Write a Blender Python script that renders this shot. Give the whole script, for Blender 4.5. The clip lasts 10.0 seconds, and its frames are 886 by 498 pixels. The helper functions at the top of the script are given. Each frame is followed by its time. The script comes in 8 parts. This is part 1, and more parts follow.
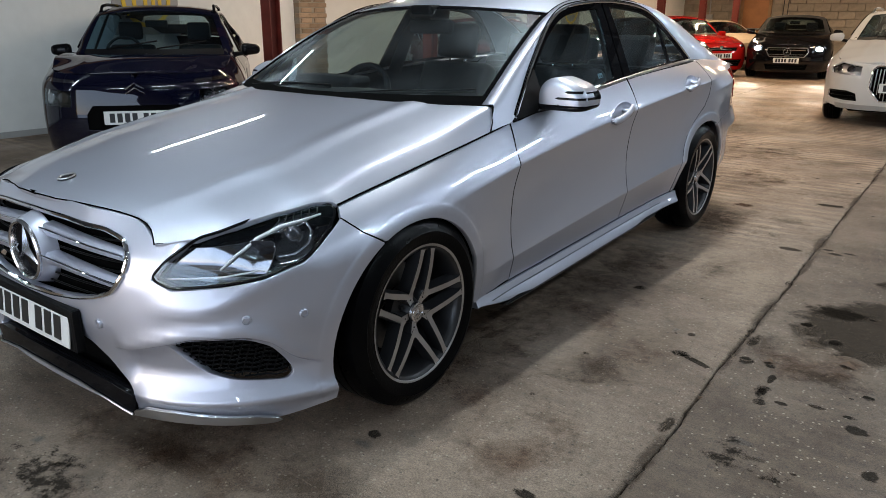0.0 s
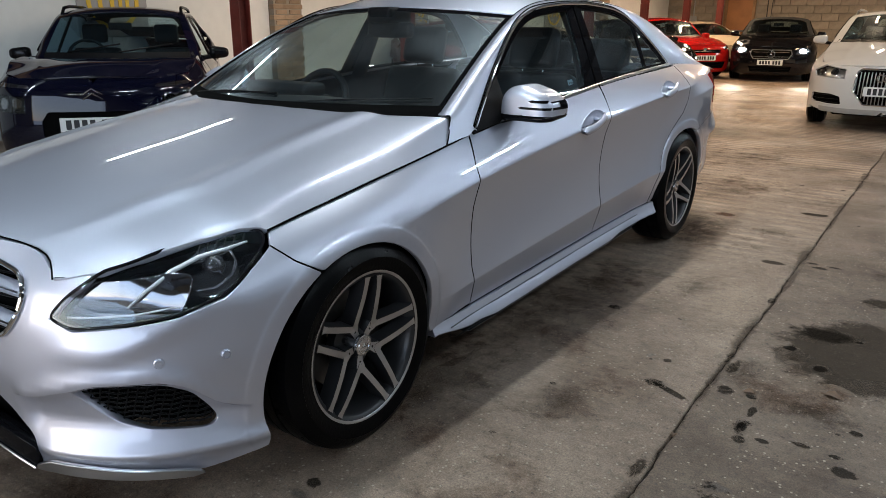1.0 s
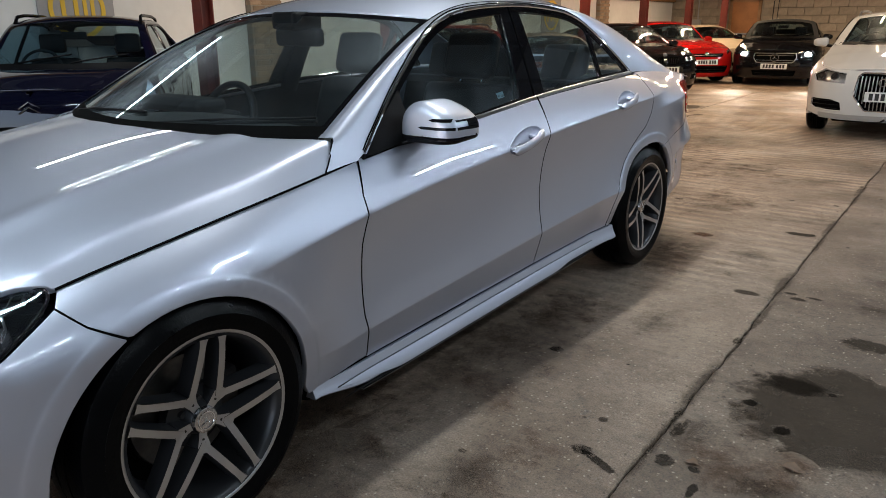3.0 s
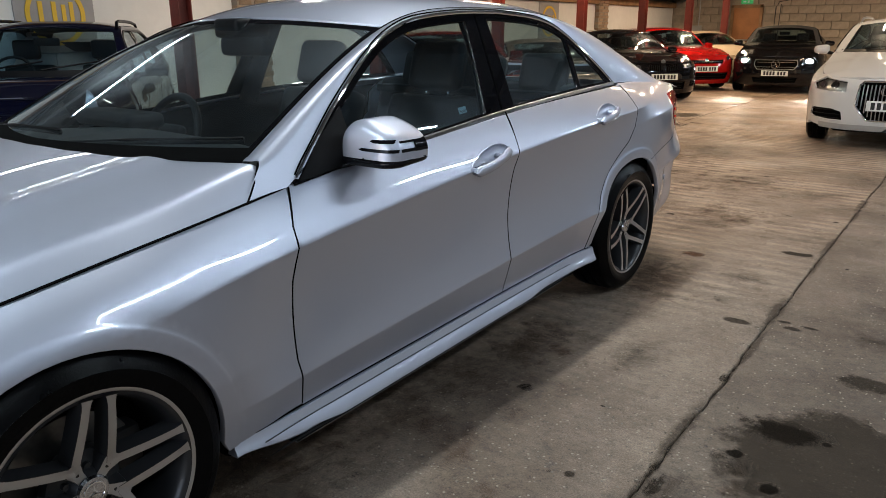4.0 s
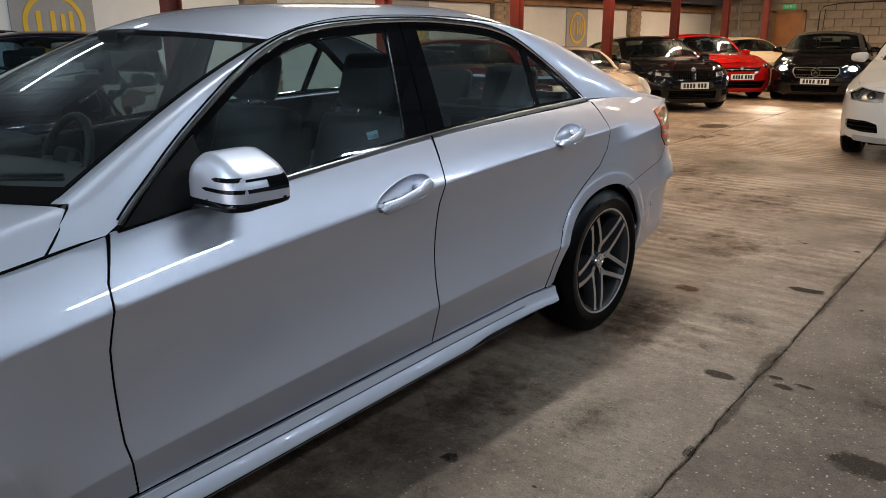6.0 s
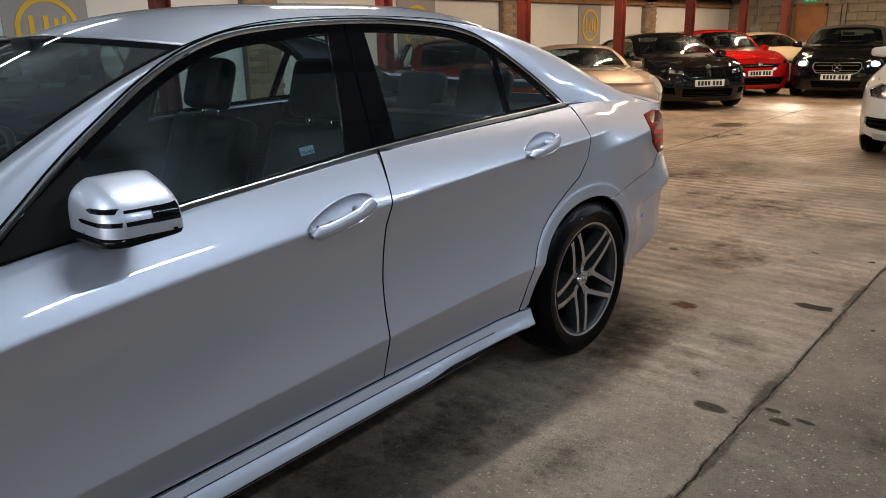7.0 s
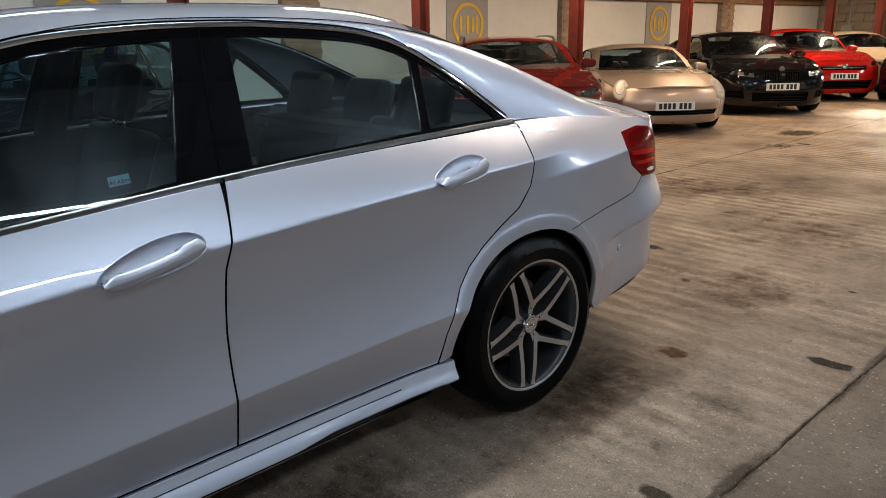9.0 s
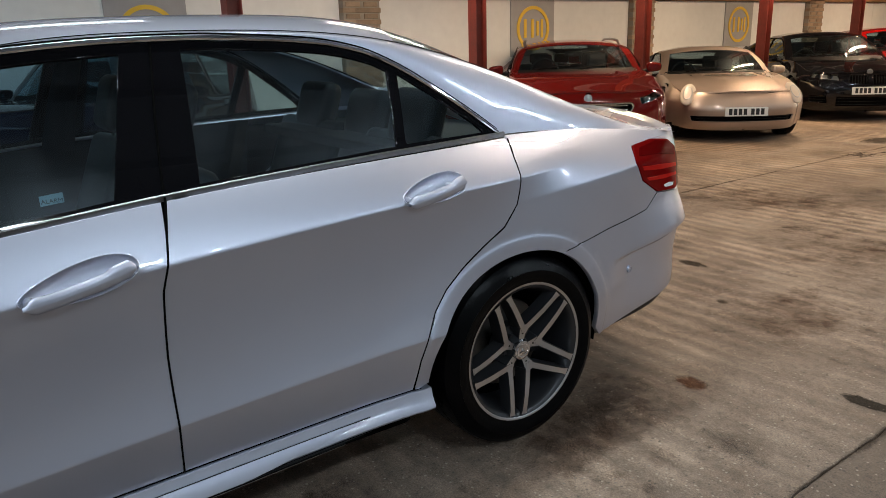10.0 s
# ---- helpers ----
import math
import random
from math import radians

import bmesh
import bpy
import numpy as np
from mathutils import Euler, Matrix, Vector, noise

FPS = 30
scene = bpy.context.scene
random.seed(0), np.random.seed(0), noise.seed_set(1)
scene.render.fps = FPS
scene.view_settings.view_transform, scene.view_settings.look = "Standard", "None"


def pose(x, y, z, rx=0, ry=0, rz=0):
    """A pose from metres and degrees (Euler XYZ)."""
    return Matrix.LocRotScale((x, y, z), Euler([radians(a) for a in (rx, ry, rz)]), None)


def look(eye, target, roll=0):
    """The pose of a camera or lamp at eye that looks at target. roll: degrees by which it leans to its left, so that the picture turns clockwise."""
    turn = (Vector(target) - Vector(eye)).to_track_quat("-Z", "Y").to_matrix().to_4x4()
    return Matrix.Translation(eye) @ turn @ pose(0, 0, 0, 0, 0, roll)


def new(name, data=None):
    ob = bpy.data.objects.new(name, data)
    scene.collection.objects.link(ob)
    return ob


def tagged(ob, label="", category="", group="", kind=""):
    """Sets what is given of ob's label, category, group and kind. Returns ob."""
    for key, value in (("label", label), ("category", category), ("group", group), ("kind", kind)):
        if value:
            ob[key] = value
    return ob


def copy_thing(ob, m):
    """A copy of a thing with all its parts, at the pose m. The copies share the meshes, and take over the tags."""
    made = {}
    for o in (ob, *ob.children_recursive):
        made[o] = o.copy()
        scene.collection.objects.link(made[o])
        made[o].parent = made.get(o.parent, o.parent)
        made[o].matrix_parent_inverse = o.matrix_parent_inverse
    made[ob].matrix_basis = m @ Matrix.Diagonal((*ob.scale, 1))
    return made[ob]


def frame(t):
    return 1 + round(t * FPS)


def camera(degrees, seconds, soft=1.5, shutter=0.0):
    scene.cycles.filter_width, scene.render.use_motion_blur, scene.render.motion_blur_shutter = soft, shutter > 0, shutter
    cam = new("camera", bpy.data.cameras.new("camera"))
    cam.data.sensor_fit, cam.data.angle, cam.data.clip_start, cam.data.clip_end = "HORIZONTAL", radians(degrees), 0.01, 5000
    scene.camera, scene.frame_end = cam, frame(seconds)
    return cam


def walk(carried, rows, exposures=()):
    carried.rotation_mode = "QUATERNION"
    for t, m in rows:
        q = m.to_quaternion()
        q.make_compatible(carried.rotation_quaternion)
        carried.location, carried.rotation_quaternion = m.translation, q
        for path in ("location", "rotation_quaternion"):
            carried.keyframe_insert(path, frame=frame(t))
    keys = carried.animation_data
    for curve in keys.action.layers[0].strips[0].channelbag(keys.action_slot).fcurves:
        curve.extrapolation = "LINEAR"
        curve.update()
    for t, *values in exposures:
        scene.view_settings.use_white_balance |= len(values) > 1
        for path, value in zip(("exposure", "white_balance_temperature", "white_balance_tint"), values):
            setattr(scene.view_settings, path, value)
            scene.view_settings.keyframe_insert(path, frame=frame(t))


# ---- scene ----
cam = camera(62.2, 10.0, soft=0.85)
PATH = [
    (0, (2.366, -1.837, 1.31), (1.217, -0.315, 0.707), 0.3),
    (0.5, (2.339, -1.685, 1.307), (1.201, -0.155, 0.703), 0.1),
    (1, (2.32, -1.568, 1.316), (1.196, -0.026, 0.717), 0.3),
    (1.5, (2.312, -1.447, 1.309), (1.196, 0.101, 0.711), 0.3),
    (2, (2.334, -1.264, 1.314), (1.204, 0.275, 0.719), 0.1),
    (2.5, (2.382, -1.118, 1.313), (1.238, 0.413, 0.723), -0.1),
    (2.7, (2.392, -1.069, 1.311), (1.243, 0.458, 0.723), -0.2),
    (4, (2.358, -0.663, 1.322), (1.195, 0.86, 0.75), -0.2),
    (4.5, (2.354, -0.511, 1.319), (1.176, 1.003, 0.753), -0.2),
    (5, (2.399, -0.34, 1.336), (1.194, 1.153, 0.773), -0.2),
    (5.5, (2.435, -0.203, 1.333), (1.2, 1.268, 0.774), -0.2),
    (7, (2.429, 0.274, 1.341), (1.134, 1.692, 0.784), -1.2),
    (7.5, (2.489, 0.471, 1.348), (1.151, 1.847, 0.784), -1.4),
    (8, (2.542, 0.616, 1.348), (1.162, 1.95, 0.784), -1.4),
    (8.5, (2.548, 0.779, 1.334), (1.131, 2.075, 0.776), -1.3),
    (9, (2.532, 0.989, 1.353), (1.087, 2.254, 0.793), -1.0),
    (9.5, (2.554, 1.126, 1.361), (1.08, 2.357, 0.804), -1.2),
    (10, (2.628, 1.327, 1.367), (1.047, 2.423, 0.819), -1.6),
]
walk(cam, [(t, look(eye, target, roll)) for t, eye, target, roll in PATH])

# ---- light ----
world = bpy.data.worlds.new("world")
scene.world = world
world.use_nodes = True
sky = world.node_tree.nodes.new("ShaderNodeTexSky")
sky.sky_type, sky.sun_disc, sky.sun_elevation, sky.sun_rotation = "NISHITA", False, radians(18), radians(200)
world.node_tree.links.new(sky.outputs[0], world.node_tree.nodes["Background"].inputs[0])
world.node_tree.nodes["Background"].inputs[1].default_value = 0.12


def area_lamp(name, m, sx, sy, watts, colour):
    data = bpy.data.lights.new(name, "AREA")
    data.shape, data.size, data.size_y, data.energy, data.color = "RECTANGLE", sx, sy, watts, colour
    ob = new(name, data)
    ob.matrix_world = m
    return ob


# rows of fluorescent tubes under the roof, all along the hall
TUBE_ROWS = [(-3.9, 2.72, 80), (0.30, 3.45, 66), (4.1, 3.35, 45), (8.6, 2.9, 14)]
# power factor of each tube in a row, set to balance the light along the hall
TUBE_GAIN = {-3.9: (0.32, 0.32, 0.34, 1.0, 1.0, 1.2, 1.2, 1.2), 0.30: (1.0, 1.0, 1.0, 1.0, 0.35, 1.6, 1.2, 1.2), 4.1: (0.6, 0.7, 1.4, 1.6, 1.4, 1.2, 1.2, 1.2), 8.6: (0.8, 1.25, 2.2, 2.4, 2.0, 1.2, 1.2, 1.2)}
UPLIGHT = {-3.9: 0.35, 0.30: 0.30, 4.1: 0.5, 8.6: 1.8}
TUBE_YS = [-4.6, -1.2, 2.2, 5.6, 9.0, 12.4, 15.8, 19.2]
def tube_colour(y):
    """Cool tubes near the door, warm ones farther in."""
    k = min(1.0, max(0.0, (y - 1.0) / 6.5))
    return tuple(a + (b - a) * k for a, b in zip((0.76, 0.91, 1.0), (1.0, 0.71, 0.45)))


for row_x, row_z, watts in TUBE_ROWS:
    for k, tube_y in enumerate(TUBE_YS):
        area_lamp("tube_light", pose(row_x, tube_y, row_z), 0.055, 1.5, watts * TUBE_GAIN[row_x][k], tube_colour(tube_y) if row_x < 3 else (0.74, 0.88, 1.0))
# daylight through the open vehicle door behind the camera
area_lamp("door_daylight", pose(1.0, -6.9, 1.55, -90, 0, 180), 7.2, 2.8, 170, (0.60, 0.74, 1.0))
# the tubes' light on the roof above them
for row_x, row_z, watts in TUBE_ROWS:
    for k in range(4):
        area_lamp("tube_uplight", pose(row_x, -1.9 + 6.8 * k, row_z + 0.085, 180), 0.06, 5.0, watts * UPLIGHT[row_x], tube_colour(-1.9 + 6.8 * k) if row_x < 3 else (0.74, 0.88, 1.0))

# ---- materials ----
def mat(name, colour, rough=0.5, metal=0.0, coat=0.0, shine=0.5, vary=0.0, scale=6.0, bump=0.0, bump_scale=60.0, emit=0.0, fleck=0.0):
    """A procedural surface: colour with mottling at two scales, relief, gloss."""
    m = bpy.data.materials.new(name)
    m.use_nodes = True
    nt = m.node_tree
    b = nt.nodes["Principled BSDF"]
    b.inputs["Base Color"].default_value = (*colour, 1)
    b.inputs["Roughness"].default_value, b.inputs["Metallic"].default_value = rough, metal
    b.inputs["Coat Weight"].default_value, b.inputs["Coat Roughness"].default_value = coat, 0.025
    b.inputs["Specular IOR Level"].default_value = shine
    if emit:
        b.inputs["Emission Color"].default_value, b.inputs["Emission Strength"].default_value = (*colour, 1), emit
    if vary or bump or fleck:
        co = nt.nodes.new("ShaderNodeTexCoord")
    if vary:
        n1, n2 = nt.nodes.new("ShaderNodeTexNoise"), nt.nodes.new("ShaderNodeTexNoise")
        n1.inputs["Scale"].default_value, n1.inputs["Detail"].default_value = scale, 5
        n2.inputs["Scale"].default_value, n2.inputs["Detail"].default_value = scale * 9, 3
        mix = nt.nodes.new("ShaderNodeMath")
        mix.operation = "MULTIPLY_ADD"
        mix.inputs[1].default_value = 0.35
        ramp = nt.nodes.new("ShaderNodeValToRGB")
        ramp.color_ramp.elements[0].position, ramp.color_ramp.elements[1].position = 0.45, 0.95
        ramp.color_ramp.elements[0].color = (*[c * (1 - vary) for c in colour], 1)
        ramp.color_ramp.elements[1].color = (*[min(1, c * (1 + vary * 0.6)) for c in colour], 1)
        for n in (n1, n2):
            nt.links.new(co.outputs["Object"], n.inputs["Vector"])
        nt.links.new(n2.outputs[0], mix.inputs[0])
        nt.links.new(n1.outputs[0], mix.inputs[2])
        nt.links.new(mix.outputs[0], ramp.inputs[0])
        nt.links.new(ramp.outputs[0], b.inputs["Base Color"])
        rr = nt.nodes.new("ShaderNodeMapRange")
        rr.inputs["To Min"].default_value, rr.inputs["To Max"].default_value = max(0.02, rough - 0.12 * vary), min(1, rough + 0.2 * vary)
        nt.links.new(n1.outputs[0], rr.inputs["Value"])
        nt.links.new(rr.outputs[0], b.inputs["Roughness"])
    if bump:
        n3, bp = nt.nodes.new("ShaderNodeTexNoise"), nt.nodes.new("ShaderNodeBump")
        n3.inputs["Scale"].default_value, n3.inputs["Detail"].default_value = bump_scale, 4
        bp.inputs["Strength"].default_value, bp.inputs["Distance"].default_value = bump, 0.004
        nt.links.new(co.outputs["Object"], n3.inputs["Vector"])
        nt.links.new(n3.outputs[0], bp.inputs["Height"])
        nt.links.new(bp.outputs[0], b.inputs["Normal"])
    if fleck:
        vo, bp = nt.nodes.new("ShaderNodeTexVoronoi"), nt.nodes.new("ShaderNodeBump")
        vo.inputs["Scale"].default_value = 900
        bp.inputs["Strength"].default_value, bp.inputs["Distance"].default_value = fleck, 0.0006
        nt.links.new(co.outputs["Object"], vo.inputs["Vector"])
        nt.links.new(vo.outputs["Color"], bp.inputs["Height"])
        nt.links.new(bp.outputs[0], b.inputs["Normal"])
    return m


def glass_mat(name, tint, ior=1.5, rough=0.0, dust=0.0, haze=0.0):
    """A thin sheet of tinted glass."""
    m = bpy.data.materials.new(name)
    m.use_nodes = True
    nt = m.node_tree
    nt.nodes.remove(nt.nodes["Principled BSDF"])
    clear, gloss, fres, power, scale, mix = (nt.nodes.new("ShaderNode" + k) for k in ("BsdfTransparent", "BsdfGlossy", "LayerWeight", "Math", "Math", "MixShader"))
    clear.inputs[0].default_value = (*tint, 1)
    gloss.inputs["Roughness"].default_value = rough
    gloss.inputs["Color"].default_value = (0.84, 0.95, 1.0, 1)
    f0 = ((ior - 1) / (ior + 1)) ** 2
    fres.inputs[0].default_value = 0.5
    power.operation, scale.operation = "POWER", "MULTIPLY_ADD"
    power.inputs[1].default_value = 4.5
    scale.inputs[1].default_value, scale.inputs[2].default_value = 1 - 2 * f0, 2 * f0
    nt.links.new(fres.outputs["Facing"], power.inputs[0])
    nt.links.new(power.outputs[0], scale.inputs[0])
    nt.links.new(scale.outputs[0], mix.inputs[0])
    nt.links.new(clear.outputs[0], mix.inputs[1])
    nt.links.new(gloss.outputs[0], mix.inputs[2])
    out = mix.outputs[0]
    if haze:
        # a greasy film that spreads the gloss round bright lamps, wiped unevenly
        blur, blend, co, n, rr = (nt.nodes.new("ShaderNode" + k) for k in ("BsdfGlossy", "MixShader", "TexCoord", "TexNoise", "MapRange"))
        blur.inputs["Roughness"].default_value = 0.32
        blur.inputs["Color"].default_value = (0.78, 0.92, 1.0, 1)
        n.inputs["Scale"].default_value, n.inputs["Detail"].default_value = 2.2, 4
        rr.inputs["From Min"].default_value, rr.inputs["From Max"].default_value, rr.inputs["To Min"].default_value, rr.inputs["To Max"].default_value = 0.44, 0.62, 0.10 * haze, haze
        nt.links.new(co.outputs["Object"], n.inputs["Vector"])
        nt.links.new(n.outputs[0], rr.inputs["Value"])
        nt.links.new(rr.outputs[0], blend.inputs[0])
        nt.links.new(out, blend.inputs[1])
        nt.links.new(blur.outputs[0], blend.inputs[2])
        out = blend.outputs[0]
    if dust:
        # a thin film of dust, wiped unevenly
        film, blend, co, n, rr = (nt.nodes.new("ShaderNode" + k) for k in ("BsdfDiffuse", "MixShader", "TexCoord", "TexNoise", "MapRange"))
        film.inputs[0].default_value = (0.55, 0.62, 0.66, 1)
        n.inputs["Scale"].default_value, n.inputs["Detail"].default_value = 2.2, 4
        rr.inputs["From Min"].default_value, rr.inputs["From Max"].default_value, rr.inputs["To Min"].default_value, rr.inputs["To Max"].default_value = 0.35, 0.7, 0.3 * dust, dust
        nt.links.new(co.outputs["Object"], n.inputs["Vector"])
        nt.links.new(n.outputs[0], rr.inputs["Value"])
        nt.links.new(rr.outputs[0], blend.inputs[0])
        nt.links.new(out, blend.inputs[1])
        nt.links.new(film.outputs[0], blend.inputs[2])
        out = blend.outputs[0]
    nt.links.new(out, nt.nodes["Material Output"].inputs[0])
    return m


SILVER = mat("silver_paint", (0.52, 0.54, 0.628), 0.46, 0.80, 1.0)
SILVER.node_tree.nodes["Principled BSDF"].inputs["Coat IOR"].default_value = 1.65
BLACK_GLOSS = mat("black_gloss", (0.004, 0.004, 0.005), 0.3, 0, 0.4, 0.0)
BLACK_PLASTIC = mat("black_plastic", (0.005, 0.005, 0.0055), 0.5, shine=0.10, vary=0.3, bump=0.15, bump_scale=300)
CAVITY = mat("underbody_black", (0.003, 0.003, 0.003), 0.9, shine=0.03, vary=0.3)
CHROME = mat("chrome", (0.80, 0.80, 0.81), 0.06, 1.0)
SATIN = mat("satin_metal", (0.42, 0.43, 0.45), 0.28, 1.0)
RUBBER = mat("tyre_rubber", (0.002, 0.002, 0.0023), 0.28, shine=0.07, vary=0.4, scale=14, bump=0.2, bump_scale=120)
ALLOY_CUT = mat("machined_alloy", (0.50, 0.50, 0.51), 0.34, 1.0, 0.5)
ALLOY_GREY = mat("grey_alloy", (0.024, 0.024, 0.026), 0.40, 0.3, 0.15)
STEEL = mat("brake_steel", (0.20, 0.19, 0.18), 0.4, 1.0, vary=0.4)
LEATHER = mat("dark_leather", (0.005, 0.006, 0.0075), 0.5, shine=0.3, vary=0.25, bump=0.3, bump_scale=220)
TRIM_GREY = mat("cabin_plastic", (0.007, 0.0085, 0.010), 0.6, shine=0.25, vary=0.2, bump=0.1)
HEADLINING = mat("grey_headlining", (0.09, 0.09, 0.09), 0.9, vary=0.1)
GLASS = glass_mat("windscreen_glass", (0.82, 0.90, 0.92), 1.5, dust=0.012, haze=0.16)
TRIM_SATIN = mat("belt_strip_metal", (0.20, 0.205, 0.215), 0.32, 1.0)
SIDE_GLASS = glass_mat("side_glass", (0.47, 0.62, 0.68), 1.5, haze=0.022)
LENS = glass_mat("lamp_lens", (0.90, 0.92, 0.94))
RED_LENS = mat("red_lamp_lens", (0.16, 0.003, 0.003), 0.10, 0, 0.0, 0.25)
RED_BRIGHT = mat("bright_red_lens", (0.46, 0.012, 0.008), 0.2, 0, 0.0, 0.2)
CLEAR_WHITE = mat("clear_white_plastic", (0.78, 0.79, 0.82), 0.25, 0, 0.4)
EMBLEM = mat("emblem_metal", (0.58, 0.58, 0.60), 0.2, 1.0)
BEZEL = mat("lamp_bezel", (0.06, 0.06, 0.065), 0.18, 0.7, 0.3)
PROJECTOR = mat("projector_lens", (0.03, 0.032, 0.035), 0.04, 0, 1.0, 0.8)
RED_DARK = mat("dark_red_lens", (0.10, 0.0015, 0.002), 0.10, 0, 0.0, 0.25)
for lens in (RED_LENS, RED_BRIGHT, RED_DARK):
    lens.node_tree.nodes["Principled BSDF"].inputs["IOR"].default_value = 1.12
REFLECTOR = mat("lamp_reflector", (0.34, 0.345, 0.36), 0.08, 1.0, vary=0.10, scale=40)
PLATE_WHITE = mat("plate_white", (0.70, 0.70, 0.68), 0.35, vary=0.08)
INK = mat("plate_black", (0.010, 0.010, 0.010), 0.5)
CONCRETE_DARK = mat("joint_dirt", (0.035, 0.028, 0.022), 0.95, vary=0.5, scale=20)
WALL_WHITE = mat("white_painted_board", (0.74, 0.74, 0.72), 0.75, vary=0.10, scale=0.9, bump=0.25, bump_scale=18)
RED_STEEL = mat("red_oxide_steel", (0.13, 0.020, 0.013), 0.45, vary=0.35, scale=5, bump=0.15, bump_scale=40)
MORTAR = mat("mortar", (0.29, 0.25, 0.20), 0.95, vary=0.2, bump=0.4)
TIMBER = mat("timber", (0.30, 0.17, 0.08), 0.7, vary=0.35, scale=4, bump=0.3, bump_scale=30)
DOOR_WOOD = mat("door_wood", (0.36, 0.15, 0.05), 0.5, vary=0.25, scale=3, bump=0.1)
ROOF_SHEET = mat("roof_sheet", (0.15, 0.155, 0.165), 0.85, vary=0.3, scale=2)
BOARD_GREY = mat("sign_board_grey", (0.33, 0.32, 0.32), 0.6, vary=0.08)
SIGN_YELLOW = mat("sign_yellow", (0.72, 0.46, 0.03), 0.45, vary=0.06)
EXIT_GREEN = mat("exit_sign_green", (0.03, 0.30, 0.10), 0.4, emit=0.6)
GREY_BOX = mat("grey_enamel", (0.35, 0.35, 0.34), 0.5, vary=0.1)
LED = mat("lit_led", (0.93, 0.97, 1.0), 0.2, emit=26.0)


def varied(name, colour, spread, rough, bump):
    """Colour that differs from piece to piece."""
    m = mat(name, colour, rough, vary=0.25, scale=7, bump=bump, bump_scale=50)
    nt = m.node_tree
    info, hsv = nt.nodes.new("ShaderNodeObjectInfo"), nt.nodes.new("ShaderNodeHueSaturation")
    rng = nt.nodes.new("ShaderNodeMapRange")
    rng.inputs["To Min"].default_value, rng.inputs["To Max"].default_value = 1 - spread, 1 + spread
    b = nt.nodes["Principled BSDF"]
    old = b.inputs["Base Color"].links[0].from_socket
    nt.links.new(info.outputs["Random"], rng.inputs["Value"])
    nt.links.new(rng.outputs[0], hsv.inputs["Value"])
    nt.links.new(old, hsv.inputs["Color"])
    nt.links.new(hsv.outputs[0], b.inputs["Base Color"])
    return m


BLOCK = varied("concrete_block", (0.34, 0.285, 0.22), 0.09, 0.92, 0.6)


